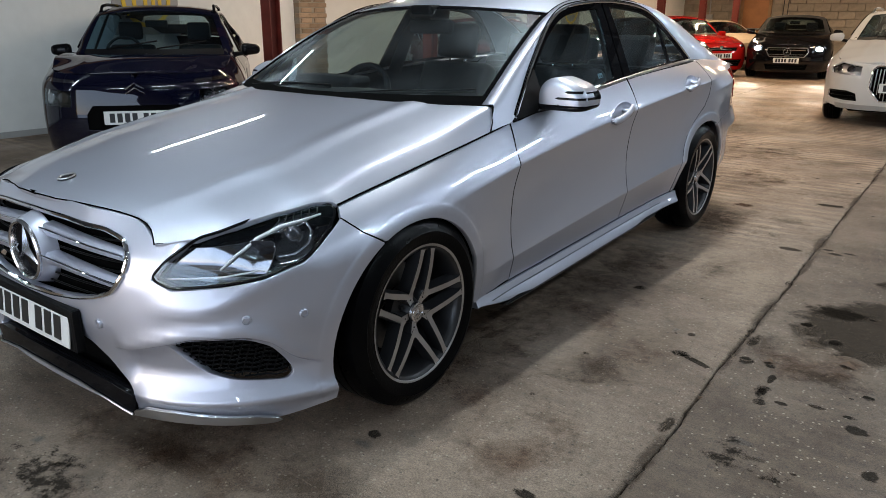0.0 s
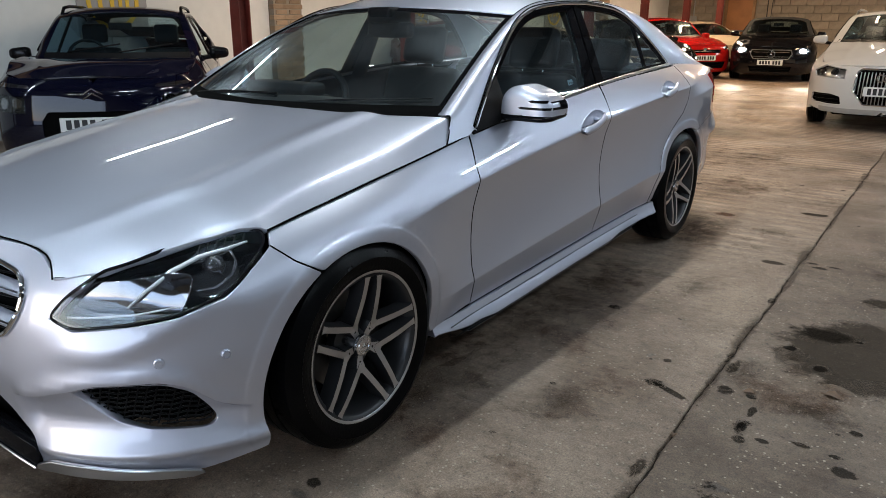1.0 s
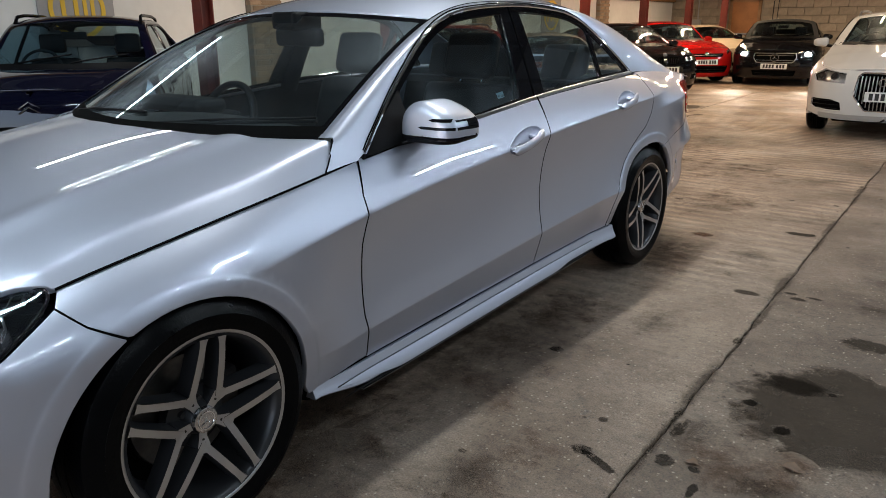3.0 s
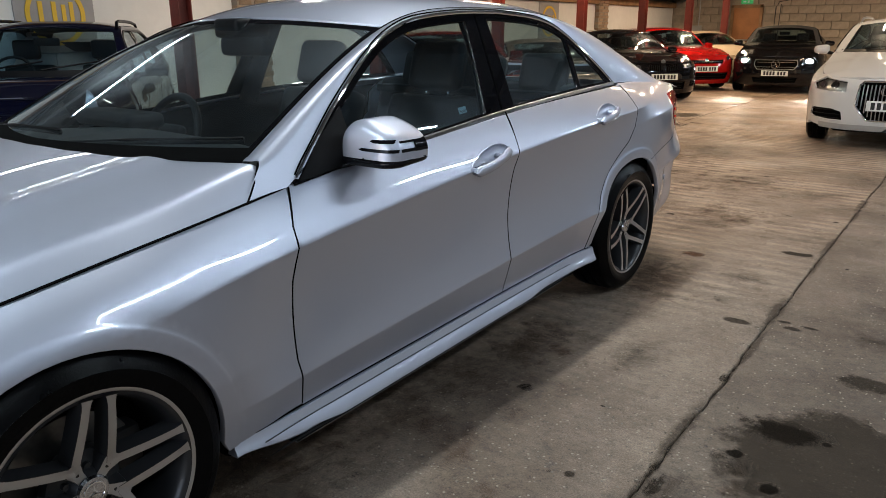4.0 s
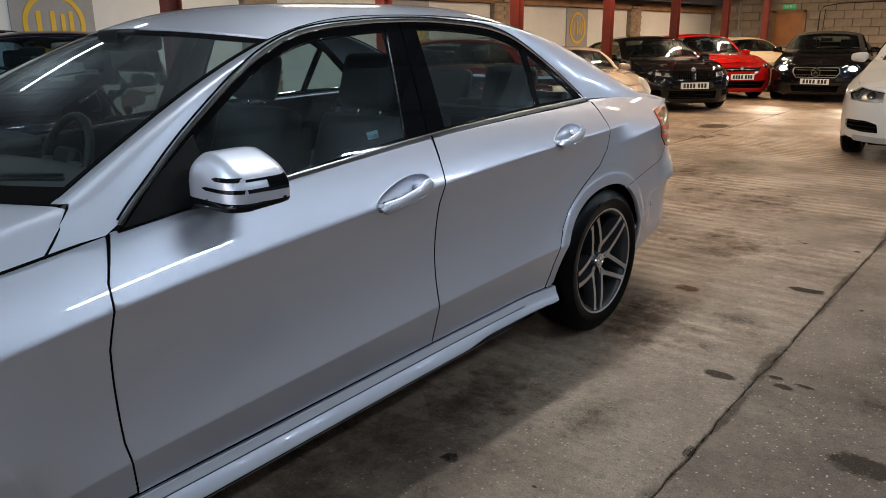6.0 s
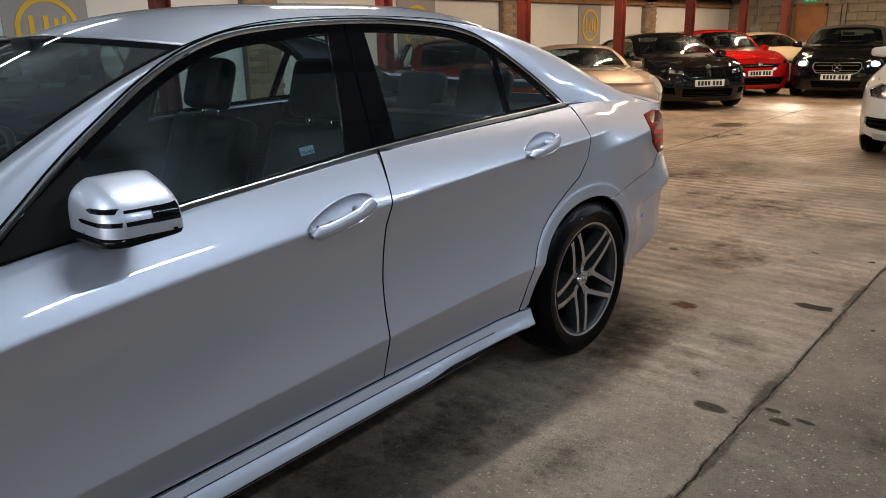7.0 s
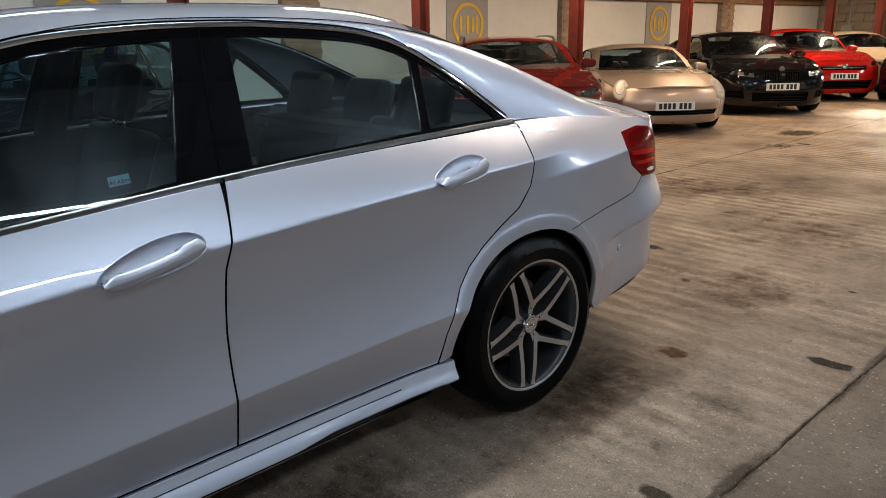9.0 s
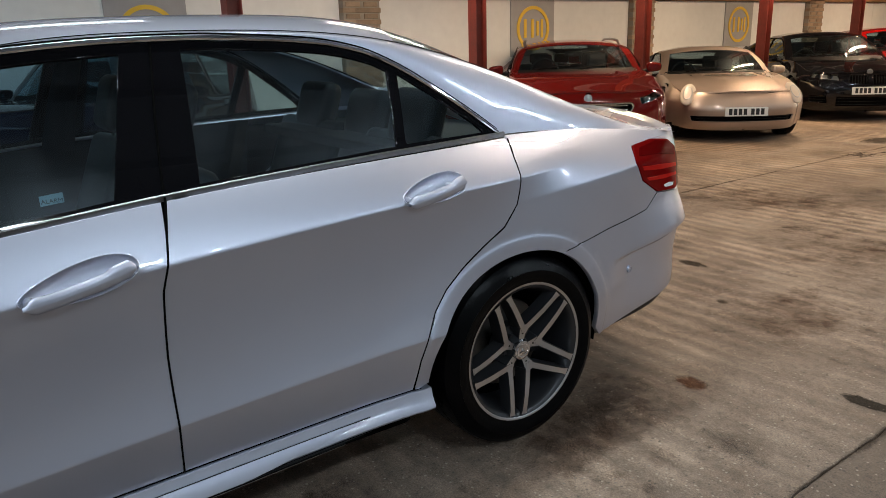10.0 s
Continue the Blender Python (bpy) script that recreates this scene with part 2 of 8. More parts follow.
def concrete_floor(name="worn_concrete", tone=1.0, stony=0.75):
    """Old workshop concrete: blotches, pits, oil drops, wheel dirt, and brushed ridges across parts of it."""
    m = bpy.data.materials.new(name)
    m.use_nodes = True
    nt = m.node_tree
    b = nt.nodes["Principled BSDF"]
    geo = nt.nodes.new("ShaderNodeNewGeometry")
    P = geo.outputs["Position"]

    def noise_at(scale, detail=5.0, rough=0.6, stretch=None):
        n = nt.nodes.new("ShaderNodeTexNoise")
        n.inputs["Scale"].default_value, n.inputs["Detail"].default_value, n.inputs["Roughness"].default_value = scale, detail, rough
        if stretch:
            mp = nt.nodes.new("ShaderNodeMapping")
            mp.inputs["Scale"].default_value = stretch
            nt.links.new(P, mp.inputs["Vector"])
            nt.links.new(mp.outputs[0], n.inputs["Vector"])
        else:
            nt.links.new(P, n.inputs["Vector"])
        return n.outputs[0]

    def ramp(value, stops):
        r = nt.nodes.new("ShaderNodeValToRGB")
        e = r.color_ramp.elements
        e[0].position, e[1].position = stops[0][0], stops[-1][0]
        for p, c in stops[1:-1]:
            e.new(p)
        for el, (p, c) in zip(e, stops):
            el.color = (*c, 1) if isinstance(c, tuple) else (c, c, c, 1)
        nt.links.new(value, r.inputs[0])
        return r.outputs[0]

    def mix(kind, fac, a, c):
        x = nt.nodes.new("ShaderNodeMix")
        x.data_type, x.blend_type = "RGBA", kind
        for socket, v in ((x.inputs[0], fac), (x.inputs[6], a), (x.inputs[7], c)):
            if isinstance(v, (int, float)):
                socket.default_value = v
            elif isinstance(v, tuple):
                socket.default_value = (*v, 1)
            else:
                nt.links.new(v, socket)
        return x.outputs[2]

    def calc(op, a, c=0.0):
        x = nt.nodes.new("ShaderNodeMath")
        x.operation = op
        for socket, v in zip(x.inputs, (a, c)):
            if isinstance(v, (int, float)):
                socket.default_value = v
            else:
                nt.links.new(v, socket)
        return x.outputs[0]

    base = ramp(noise_at(1.1, 9, 0.68), [(p, tuple(tone * c for c in rgb)) for p, rgb in ((0.32, (0.103, 0.066, 0.044)), (0.44, (0.224, 0.161, 0.116)), (0.60, (0.346, 0.260, 0.193)))])
    fine = ramp(noise_at(30, 8, 0.78), [(0.30, 0.38), (0.46, 0.90), (0.60, 1.10), (0.75, 1.45)])
    col = mix("MULTIPLY", 0.9, base, fine)
    grain = ramp(noise_at(150, 4, 0.8), [(0.30, 0.45), (0.50, 1.0), (0.70, 1.6)])
    col = mix("MULTIPLY", 0.9, col, grain)
    streak = ramp(noise_at(1.0, 6, 0.7, (1.3, 26.0, 1.0)), [(0.36, 0.72), (0.50, 1.0), (0.66, 1.14)])
    col = mix("MULTIPLY", 0.4, col, streak)
    rust = ramp(noise_at(0.8, 6, 0.72), [(0.50, 0.0), (0.66, 1.0)])
    col = mix("MIX", calc("MULTIPLY", rust, 0.42), col, (0.105, 0.068, 0.042))
    blot = ramp(noise_at(2.7, 8, 0.75), [(0.58, 0.0), (0.64, 1.0)])
    col = mix("MIX", calc("MULTIPLY", blot, 0.32), col, (0.085, 0.068, 0.052))
    # stones of the aggregate
    peb = nt.nodes.new("ShaderNodeTexVoronoi")
    peb.inputs["Scale"].default_value = 62
    nt.links.new(P, peb.inputs["Vector"])
    stone = ramp(peb.outputs["Distance"], [(0.20, 1.0), (0.30, 0.0)])
    some = nt.nodes.new("ShaderNodeSeparateColor")
    nt.links.new(peb.outputs["Color"], some.inputs[0])
    picked = ramp(some.outputs[0], [(0.72, 0.0), (0.78, 1.0)])
    stones = calc("MULTIPLY", stone, picked)
    col = mix("MIX", calc("MULTIPLY", stones, stony), col, (0.52, 0.45, 0.35))
    dark_pick = ramp(some.outputs[1], [(0.80, 0.0), (0.84, 1.0)])
    col = mix("MIX", calc("MULTIPLY", calc("MULTIPLY", stone, dark_pick), 0.6), col, (0.07, 0.06, 0.05))
    # drops of oil
    vo = nt.nodes.new("ShaderNodeTexVoronoi")
    vo.inputs["Scale"].default_value = 3.3
    warp = nt.nodes.new("ShaderNodeVectorMath")
    warp.operation = "ADD"
    wn = nt.nodes.new("ShaderNodeTexNoise")
    wn.inputs["Scale"].default_value = 11
    nt.links.new(P, wn.inputs["Vector"])
    sc = nt.nodes.new("ShaderNodeVectorMath")
    sc.operation = "SCALE"
    sc.inputs[3].default_value = 0.10
    nt.links.new(wn.outputs["Color"], sc.inputs[0])
    nt.links.new(P, warp.inputs[0])
    nt.links.new(sc.outputs[0], warp.inputs[1])
    nt.links.new(warp.outputs[0], vo.inputs["Vector"])
    drop = ramp(vo.outputs["Distance"], [(0.05, 1.0), (0.10, 0.0)])
    keep = ramp(noise_at(0.8, 2), [(0.50, 0.0), (0.56, 1.0)])
    drops = calc("MULTIPLY", drop, keep)
    col = mix("MIX", calc("MULTIPLY", drops, 0.7), col, (0.045, 0.036, 0.030))
    # brushed ridges run across the lane left of the joint
    sep = nt.nodes.new("ShaderNodeSeparateXYZ")
    nt.links.new(P, sep.inputs[0])
    wave = nt.nodes.new("ShaderNodeTexWave")
    wave.bands_direction = "Y"
    wave.inputs["Scale"].default_value, wave.inputs["Distortion"].default_value, wave.inputs["Detail"].default_value, wave.inputs["Detail Scale"].default_value = 2.5, 2.2, 3.0, 2.0
    nt.links.new(P, wave.inputs["Vector"])
    lane = ramp(calc("MULTIPLY", calc("SUBTRACT", 1.7, sep.outputs[0]), calc("SUBTRACT", sep.outputs[1], 1.5)), [(0.0, 0.03), (0.9, 1.0)])
    patchy = ramp(noise_at(0.7, 4), [(0.40, 0.1), (0.60, 1.0)])
    ridges = calc("MULTIPLY", calc("MULTIPLY", wave.outputs[0], lane), patchy)
    col = mix("MULTIPLY", 0.8, col, ramp(ridges, [(0.05, 0.74), (0.40, 1.0), (0.85, 1.42)]))
    nt.links.new(col, b.inputs["Base Color"])
    height = calc("ADD", calc("MULTIPLY", ridges, 0.8), calc("MULTIPLY", noise_at(60, 8, 0.8), 1.0))
    height = calc("ADD", height, noise_at(4, 4))
    bp = nt.nodes.new("ShaderNodeBump")
    bp.inputs["Strength"].default_value, bp.inputs["Distance"].default_value = 0.7, 0.012
    nt.links.new(height, bp.inputs["Height"])
    nt.links.new(bp.outputs[0], b.inputs["Normal"])
    rough = ramp(noise_at(1.7, 6), [(0.35, 0.46), (0.65, 0.80)])
    nt.links.new(mix("MIX", calc("MULTIPLY", drops, 0.6), rough, (0.3, 0.3, 0.3)), b.inputs["Roughness"])
    return m


FLOOR = concrete_floor()
FLOOR_ROUGH = concrete_floor("rough_stained_concrete", 0.69, 0.85)

# ---- shapes ----
def mesh_of(name, verts, faces, material, smooth=True, normals=None):
    me = bpy.data.meshes.new(name)
    me.from_pydata([tuple(map(float, v)) for v in verts], [], [tuple(map(int, f)) for f in faces])
    me.materials.append(material)
    me.polygons.foreach_set("use_smooth", [smooth] * len(me.polygons))
    if normals is not None:
        me.normals_split_custom_set_from_vertices([tuple(map(float, n)) for n in normals])
    me.update()
    return me


def put(name, me, parent=None, label="", m=None):
    ob = new(name, me)
    ob.parent = parent
    if m is not None:
        ob.matrix_basis = m
    if label:
        tagged(ob, label)
    return ob


def part(name, bm, material, parent, label="", smooth=False, m=None):
    me = bpy.data.meshes.new(name)
    bm.to_mesh(me)
    bm.free()
    me.materials.append(material)
    me.polygons.foreach_set("use_smooth", [smooth] * len(me.polygons))
    if smooth:
        me.set_sharp_from_angle(angle=radians(38))
    return put(name, me, parent, label, m)


def thing(name, label, category, m=None, group="", kind=""):
    return tagged(put(name, None, None, "", m), label, category, group, kind)


def box(bm, lo, hi, bevel=0.0, segments=2, turn=None):
    mid, size = (Vector(lo) + Vector(hi)) / 2, Vector(hi) - Vector(lo)
    m = Matrix.Translation(mid) @ Matrix.Diagonal((*size, 1))
    if turn is not None:
        m = turn @ m
    made = bmesh.ops.create_cube(bm, size=1, matrix=m)
    if bevel:
        edges = list({e for v in made["verts"] for e in v.link_edges})
        bmesh.ops.bevel(bm, geom=edges, offset=bevel, segments=segments, affect="EDGES", profile=0.6)
    return bm


def boxes(*items):
    bm = bmesh.new()
    for it in items:
        box(bm, *it)
    return bm


def lathe(profile, steps, axis="x"):
    """Rows of (radius, along) turned about x."""
    verts, faces, n = [], [], len(profile)
    for i in range(steps):
        a = 2 * math.pi * i / steps
        for r, h in profile:
            verts.append((h, r * math.cos(a), r * math.sin(a)))
    for i in range(steps):
        j = (i + 1) % steps
        for k in range(n - 1):
            faces.append((i * n + k, j * n + k, j * n + k + 1, i * n + k + 1))
    if axis == "z":
        verts = [(y, z, x) for x, y, z in verts]
    return verts, faces


def strip(curves, closed=False):
    """A skin over rows of points of equal length."""
    verts = [p for c in curves for p in c]
    n, faces = len(curves[0]), []
    for i in range(len(curves) - (0 if closed else 1)):
        j = (i + 1) % len(curves)
        for k in range(n - 1):
            faces.append((i * n + k, j * n + k, j * n + k + 1, i * n + k + 1))
    return verts, faces


def rod(points, radius, sides=8, flat=1.0, ends=True):
    """A round or flattened bar along a line of points."""
    pts = [Vector(p) for p in points]
    verts, faces = [], []
    for i, p in enumerate(pts):
        d = (pts[min(i + 1, len(pts) - 1)] - pts[max(i - 1, 0)]).normalized()
        a = d.cross(Vector((0, 0, 1)) if abs(d.z) < 0.9 else Vector((1, 0, 0))).normalized()
        b = a.cross(d)
        r = radius[i] if isinstance(radius, (list, tuple)) else radius
        for k in range(sides):
            w = 2 * math.pi * k / sides
            verts.append(p + a * (r * math.cos(w)) + b * (r * flat * math.sin(w)))
    n = len(pts)
    for i in range(n - 1):
        for k in range(sides):
            q = (k + 1) % sides
            faces.append((i * sides + k, i * sides + q, (i + 1) * sides + q, (i + 1) * sides + k))
    if ends:
        faces.append(tuple(range(sides))[::-1])
        faces.append(tuple((n - 1) * sides + k for k in range(sides)))
    return verts, faces


def flip_x(verts, faces):
    return [(-v[0], v[1], v[2]) for v in verts], [tuple(reversed(f)) for f in faces]


def inside(px, py, poly):
    """Which of the points lie in the polygon."""
    hit = np.zeros(np.shape(px), bool)
    q = np.roll(poly, -1, axis=0)
    for (x0, y0), (x1, y1) in zip(poly, q):
        cross = (y0 > py) != (y1 > py)
        with np.errstate(divide="ignore", invalid="ignore"):
            hit ^= cross & (px < (x1 - x0) * (py - y0) / (y1 - y0 + 1e-30) + x0)
    return hit


def dense(poly, step, closed=True):
    p = np.array(poly, float)
    q = np.roll(p, -1, axis=0) if closed else p[1:]
    out = []
    for a, b in zip(p, q):
        n = max(1, int(np.ceil(np.hypot(*(b - a)) / step)))
        out += [a + (b - a) * k / n for k in range(n)]
    if not closed:
        out.append(p[-1])
    return np.array(out)


def rounded(poly, r, n=3):
    """The polygon with its corners cut round."""
    p, out = np.array(poly, float), []
    for i in range(len(p)):
        a, b, c = p[i - 1], p[i], p[(i + 1) % len(p)]
        ra, rc = min(r, np.hypot(*(a - b)) * 0.45), min(r, np.hypot(*(c - b)) * 0.45)
        s, e = b + (a - b) / np.hypot(*(a - b)) * ra, b + (c - b) / np.hypot(*(c - b)) * rc
        for k in range(n + 1):
            t = k / n
            out.append((1 - t) ** 2 * s + 2 * t * (1 - t) * b + t * t * e)
    return np.array(out)


from mathutils.geometry import delaunay_2d_cdt


def panel(fn, poly, step, holes=(), fold=0.012, out=0.0, hint=(0, 1.5, 0.6), lift=None, lines=()):
    """A sheet on the surface fn(u, v) within an outline, its rim folded inwards. Gives vertices, faces and normals."""
    loops = [dense(poly, step)] + [dense(h, step) for h in holes]
    pts, edges = [], []
    for lp in loops:
        k = len(pts)
        pts += list(lp)
        edges += [(k + i, k + (i + 1) % len(lp)) for i in range(len(lp))]
    rim = np.array(pts)
    for line in lines:
        q = dense(line, step, False)
        ok = inside(q[:, 0], q[:, 1], loops[0])
        for h in loops[1:]:
            ok &= ~inside(q[:, 0], q[:, 1], h)
        ok &= np.array([np.min((rim[:, 0] - x) ** 2 + (rim[:, 1] - y) ** 2) for x, y in q]) > (0.3 * step) ** 2
        last = -2
        for i in np.nonzero(ok)[0]:
            if last == i - 1:
                edges.append((len(pts) - 1, len(pts)))
            pts.append(q[i])
            last = i
    rim = np.array(pts)
    lo, hi = loops[0].min(0), loops[0].max(0)
    gx, gy = np.meshgrid(np.arange(lo[0] + step / 2, hi[0], step), np.arange(lo[1] + step / 2, hi[1], step))
    gx[1::2] += step / 2
    gx, gy = gx.ravel(), gy.ravel()
    ok = inside(gx, gy, loops[0])
    for h in loops[1:]:
        ok &= ~inside(gx, gy, h)
    gx, gy = gx[ok], gy[ok]
    if len(gx):
        near = np.array([np.min((rim[:, 0] - x) ** 2 + (rim[:, 1] - y) ** 2) for x, y in zip(gx, gy)])
        far = near > (0.45 * step) ** 2
        pts += list(np.c_[gx[far], gy[far]])
    v2, e2, f2, _, _, _ = delaunay_2d_cdt([Vector(p) for p in pts], edges, [], 0, 1e-6)
    uv = np.array([(v.x, v.y) for v in v2])
    tri = np.array([f for f in f2 if len(f) == 3])
    c = uv[tri].mean(1)
    ok = inside(c[:, 0], c[:, 1], loops[0])
    for h in loops[1:]:
        ok &= ~inside(c[:, 0], c[:, 1], h)
    tri = tri[ok]
    u, v, e = uv[:, 0], uv[:, 1], 1e-3
    P = fn(u, v)

    def normal(surface, a, b):
        m = np.cross(surface(a + e, b) - surface(a - e, b), surface(a, b + e) - surface(a, b - e))
        return m / (np.linalg.norm(m, axis=1)[:, None] + 1e-12)

    n = normal(fn, u, v)
    turn = -1.0 if np.sum(n * (P - np.array(hint))) < 0 else 1.0
    n = turn * n
    P = P + n * out
    if lift is not None:
        P = P + n * lift(u, v)[:, None]
        n = turn * normal(lambda a, b: fn(a, b) + turn * normal(fn, a, b) * lift(a, b)[:, None], u, v)
    tn = np.cross(P[tri[:, 1]] - P[tri[:, 0]], P[tri[:, 2]] - P[tri[:, 0]])
    bad = np.sum(tn * n[tri[:, 0]], axis=1) < 0
    tri[bad] = tri[bad][:, ::-1]
    verts, faces, normals = list(P), [tuple(t) for t in tri], list(n)
    if fold:
        count = {}
        for a, b, c in tri:
            for q in ((a, b), (b, c), (c, a)):
                count[q] = count.get(q, 0) + 1
        rims = [q for q in count if (q[1], q[0]) not in count]
        idx = {}
        mid = {}
        for a, b in rims:
            w = np.cross(P[b] - P[a], n[a])
            w = w / (np.linalg.norm(w) + 1e-12)
            for k in (a, b):
                mid[k] = mid.get(k, 0) + w
        # a small rounding: out and down, then straight in
        for a, w in mid.items():
            w = w / (np.linalg.norm(w) + 1e-12)
            r = min(0.0022, fold * 0.3)
            idx[a] = (len(verts), len(verts) + 1)
            verts += [P[a] + w * r - n[a] * r, P[a] + w * r - n[a] * fold]
            nn = w * 0.85 + n[a] * 0.5
            normals += [nn / np.linalg.norm(nn), w]
        for a, b in rims:
            faces.append((b, a, idx[a][0], idx[b][0]))
            faces.append((idx[b][0], idx[a][0], idx[a][1], idx[b][1]))
    return verts, faces, normals


def sheet(name, parent, material, fn, poly, step, label="", mirror=False, **kw):
    """A panel as a part; mirror: its twin on the other flank too."""
    v, f, n = panel(fn, poly, step, **kw)
    obs = [put(name, mesh_of(name, v, f, material, True, n), parent, label)]
    if mirror:
        v2, f2 = flip_x(v, f)
        obs.append(put(name, mesh_of(name, v2, f2, material, True, [(-a[0], a[1], a[2]) for a in n]), parent, label))
    return obs


def solid(name, parent, material, vf, label="", mirror=False, smooth=True, sharp=40):
    obs = []
    for k in range(2 if mirror else 1):
        v, f = flip_x(*vf) if k else vf
        me = mesh_of(name, v, f, material, smooth)
        if smooth and sharp:
            me.set_sharp_from_angle(angle=radians(sharp))
        obs.append(put(name, me, parent, label))
    return obs


def pchip(pts):
    """A smooth curve through rows of (t, value, ...) that never overshoots."""
    a = np.array(pts, float)
    t, v = a[:, 0], a[:, 1:]
    h = np.diff(t)[:, None]
    d = np.diff(v, axis=0) / h
    m = np.zeros_like(v)
    if len(t) > 2:
        w1, w2 = 2 * h[1:] + h[:-1], h[1:] + 2 * h[:-1]
        ok = d[1:] * d[:-1] > 0
        safe = np.where(ok, d[:-1], 1.0), np.where(ok, d[1:], 1.0)
        m[1:-1] = np.where(ok, (w1 + w2) / (w1 / safe[0] + w2 / safe[1]), 0.0)
    m[0], m[-1] = d[0], d[-1]

    def f(q):
        q = np.clip(np.asarray(q, float), t[0], t[-1])
        i = np.clip(np.searchsorted(t, q, side="right") - 1, 0, len(t) - 2)
        hh = t[i + 1] - t[i]
        s = ((q - t[i]) / hh)[..., None]
        hh = hh[..., None]
        r = ((1 + 2 * s) * (1 - s) ** 2 * v[i] + s * (1 - s) ** 2 * hh * m[i]
             + s * s * (3 - 2 * s) * v[i + 1] + s * s * (s - 1) * hh * m[i + 1])
        return r[..., 0] if v.shape[1] == 1 else r
    return f


def cubic(pts):
    """A natural cubic spline through rows of (t, value, ...)."""
    a = np.array(pts, float)
    t, v = a[:, 0], a[:, 1:]
    n = len(t)
    h = np.diff(t)
    A, b = np.eye(n), np.zeros_like(v)
    for i in range(1, n - 1):
        A[i, i - 1], A[i, i], A[i, i + 1] = h[i - 1], 2 * (h[i - 1] + h[i]), h[i]
        b[i] = 6 * ((v[i + 1] - v[i]) / h[i] - (v[i] - v[i - 1]) / h[i - 1])
    M = np.linalg.solve(A, b)

    def f(q):
        q = np.clip(np.asarray(q, float), t[0], t[-1])
        i = np.clip(np.searchsorted(t, q, side="right") - 1, 0, n - 2)
        hh = h[i][..., None]
        p, s = (t[i + 1] - q)[..., None], (q - t[i])[..., None]
        r = (M[i] * p ** 3 + M[i + 1] * s ** 3) / (6 * hh) + (v[i] / hh - M[i] * hh / 6) * p + (v[i + 1] / hh - M[i + 1] * hh / 6) * s
        return r[..., 0] if v.shape[1] == 1 else r
    return f


def ease(a, b, q):
    s = np.clip((np.asarray(q, float) - a) / (b - a), 0, 1)
    return s * s * (3 - 2 * s)


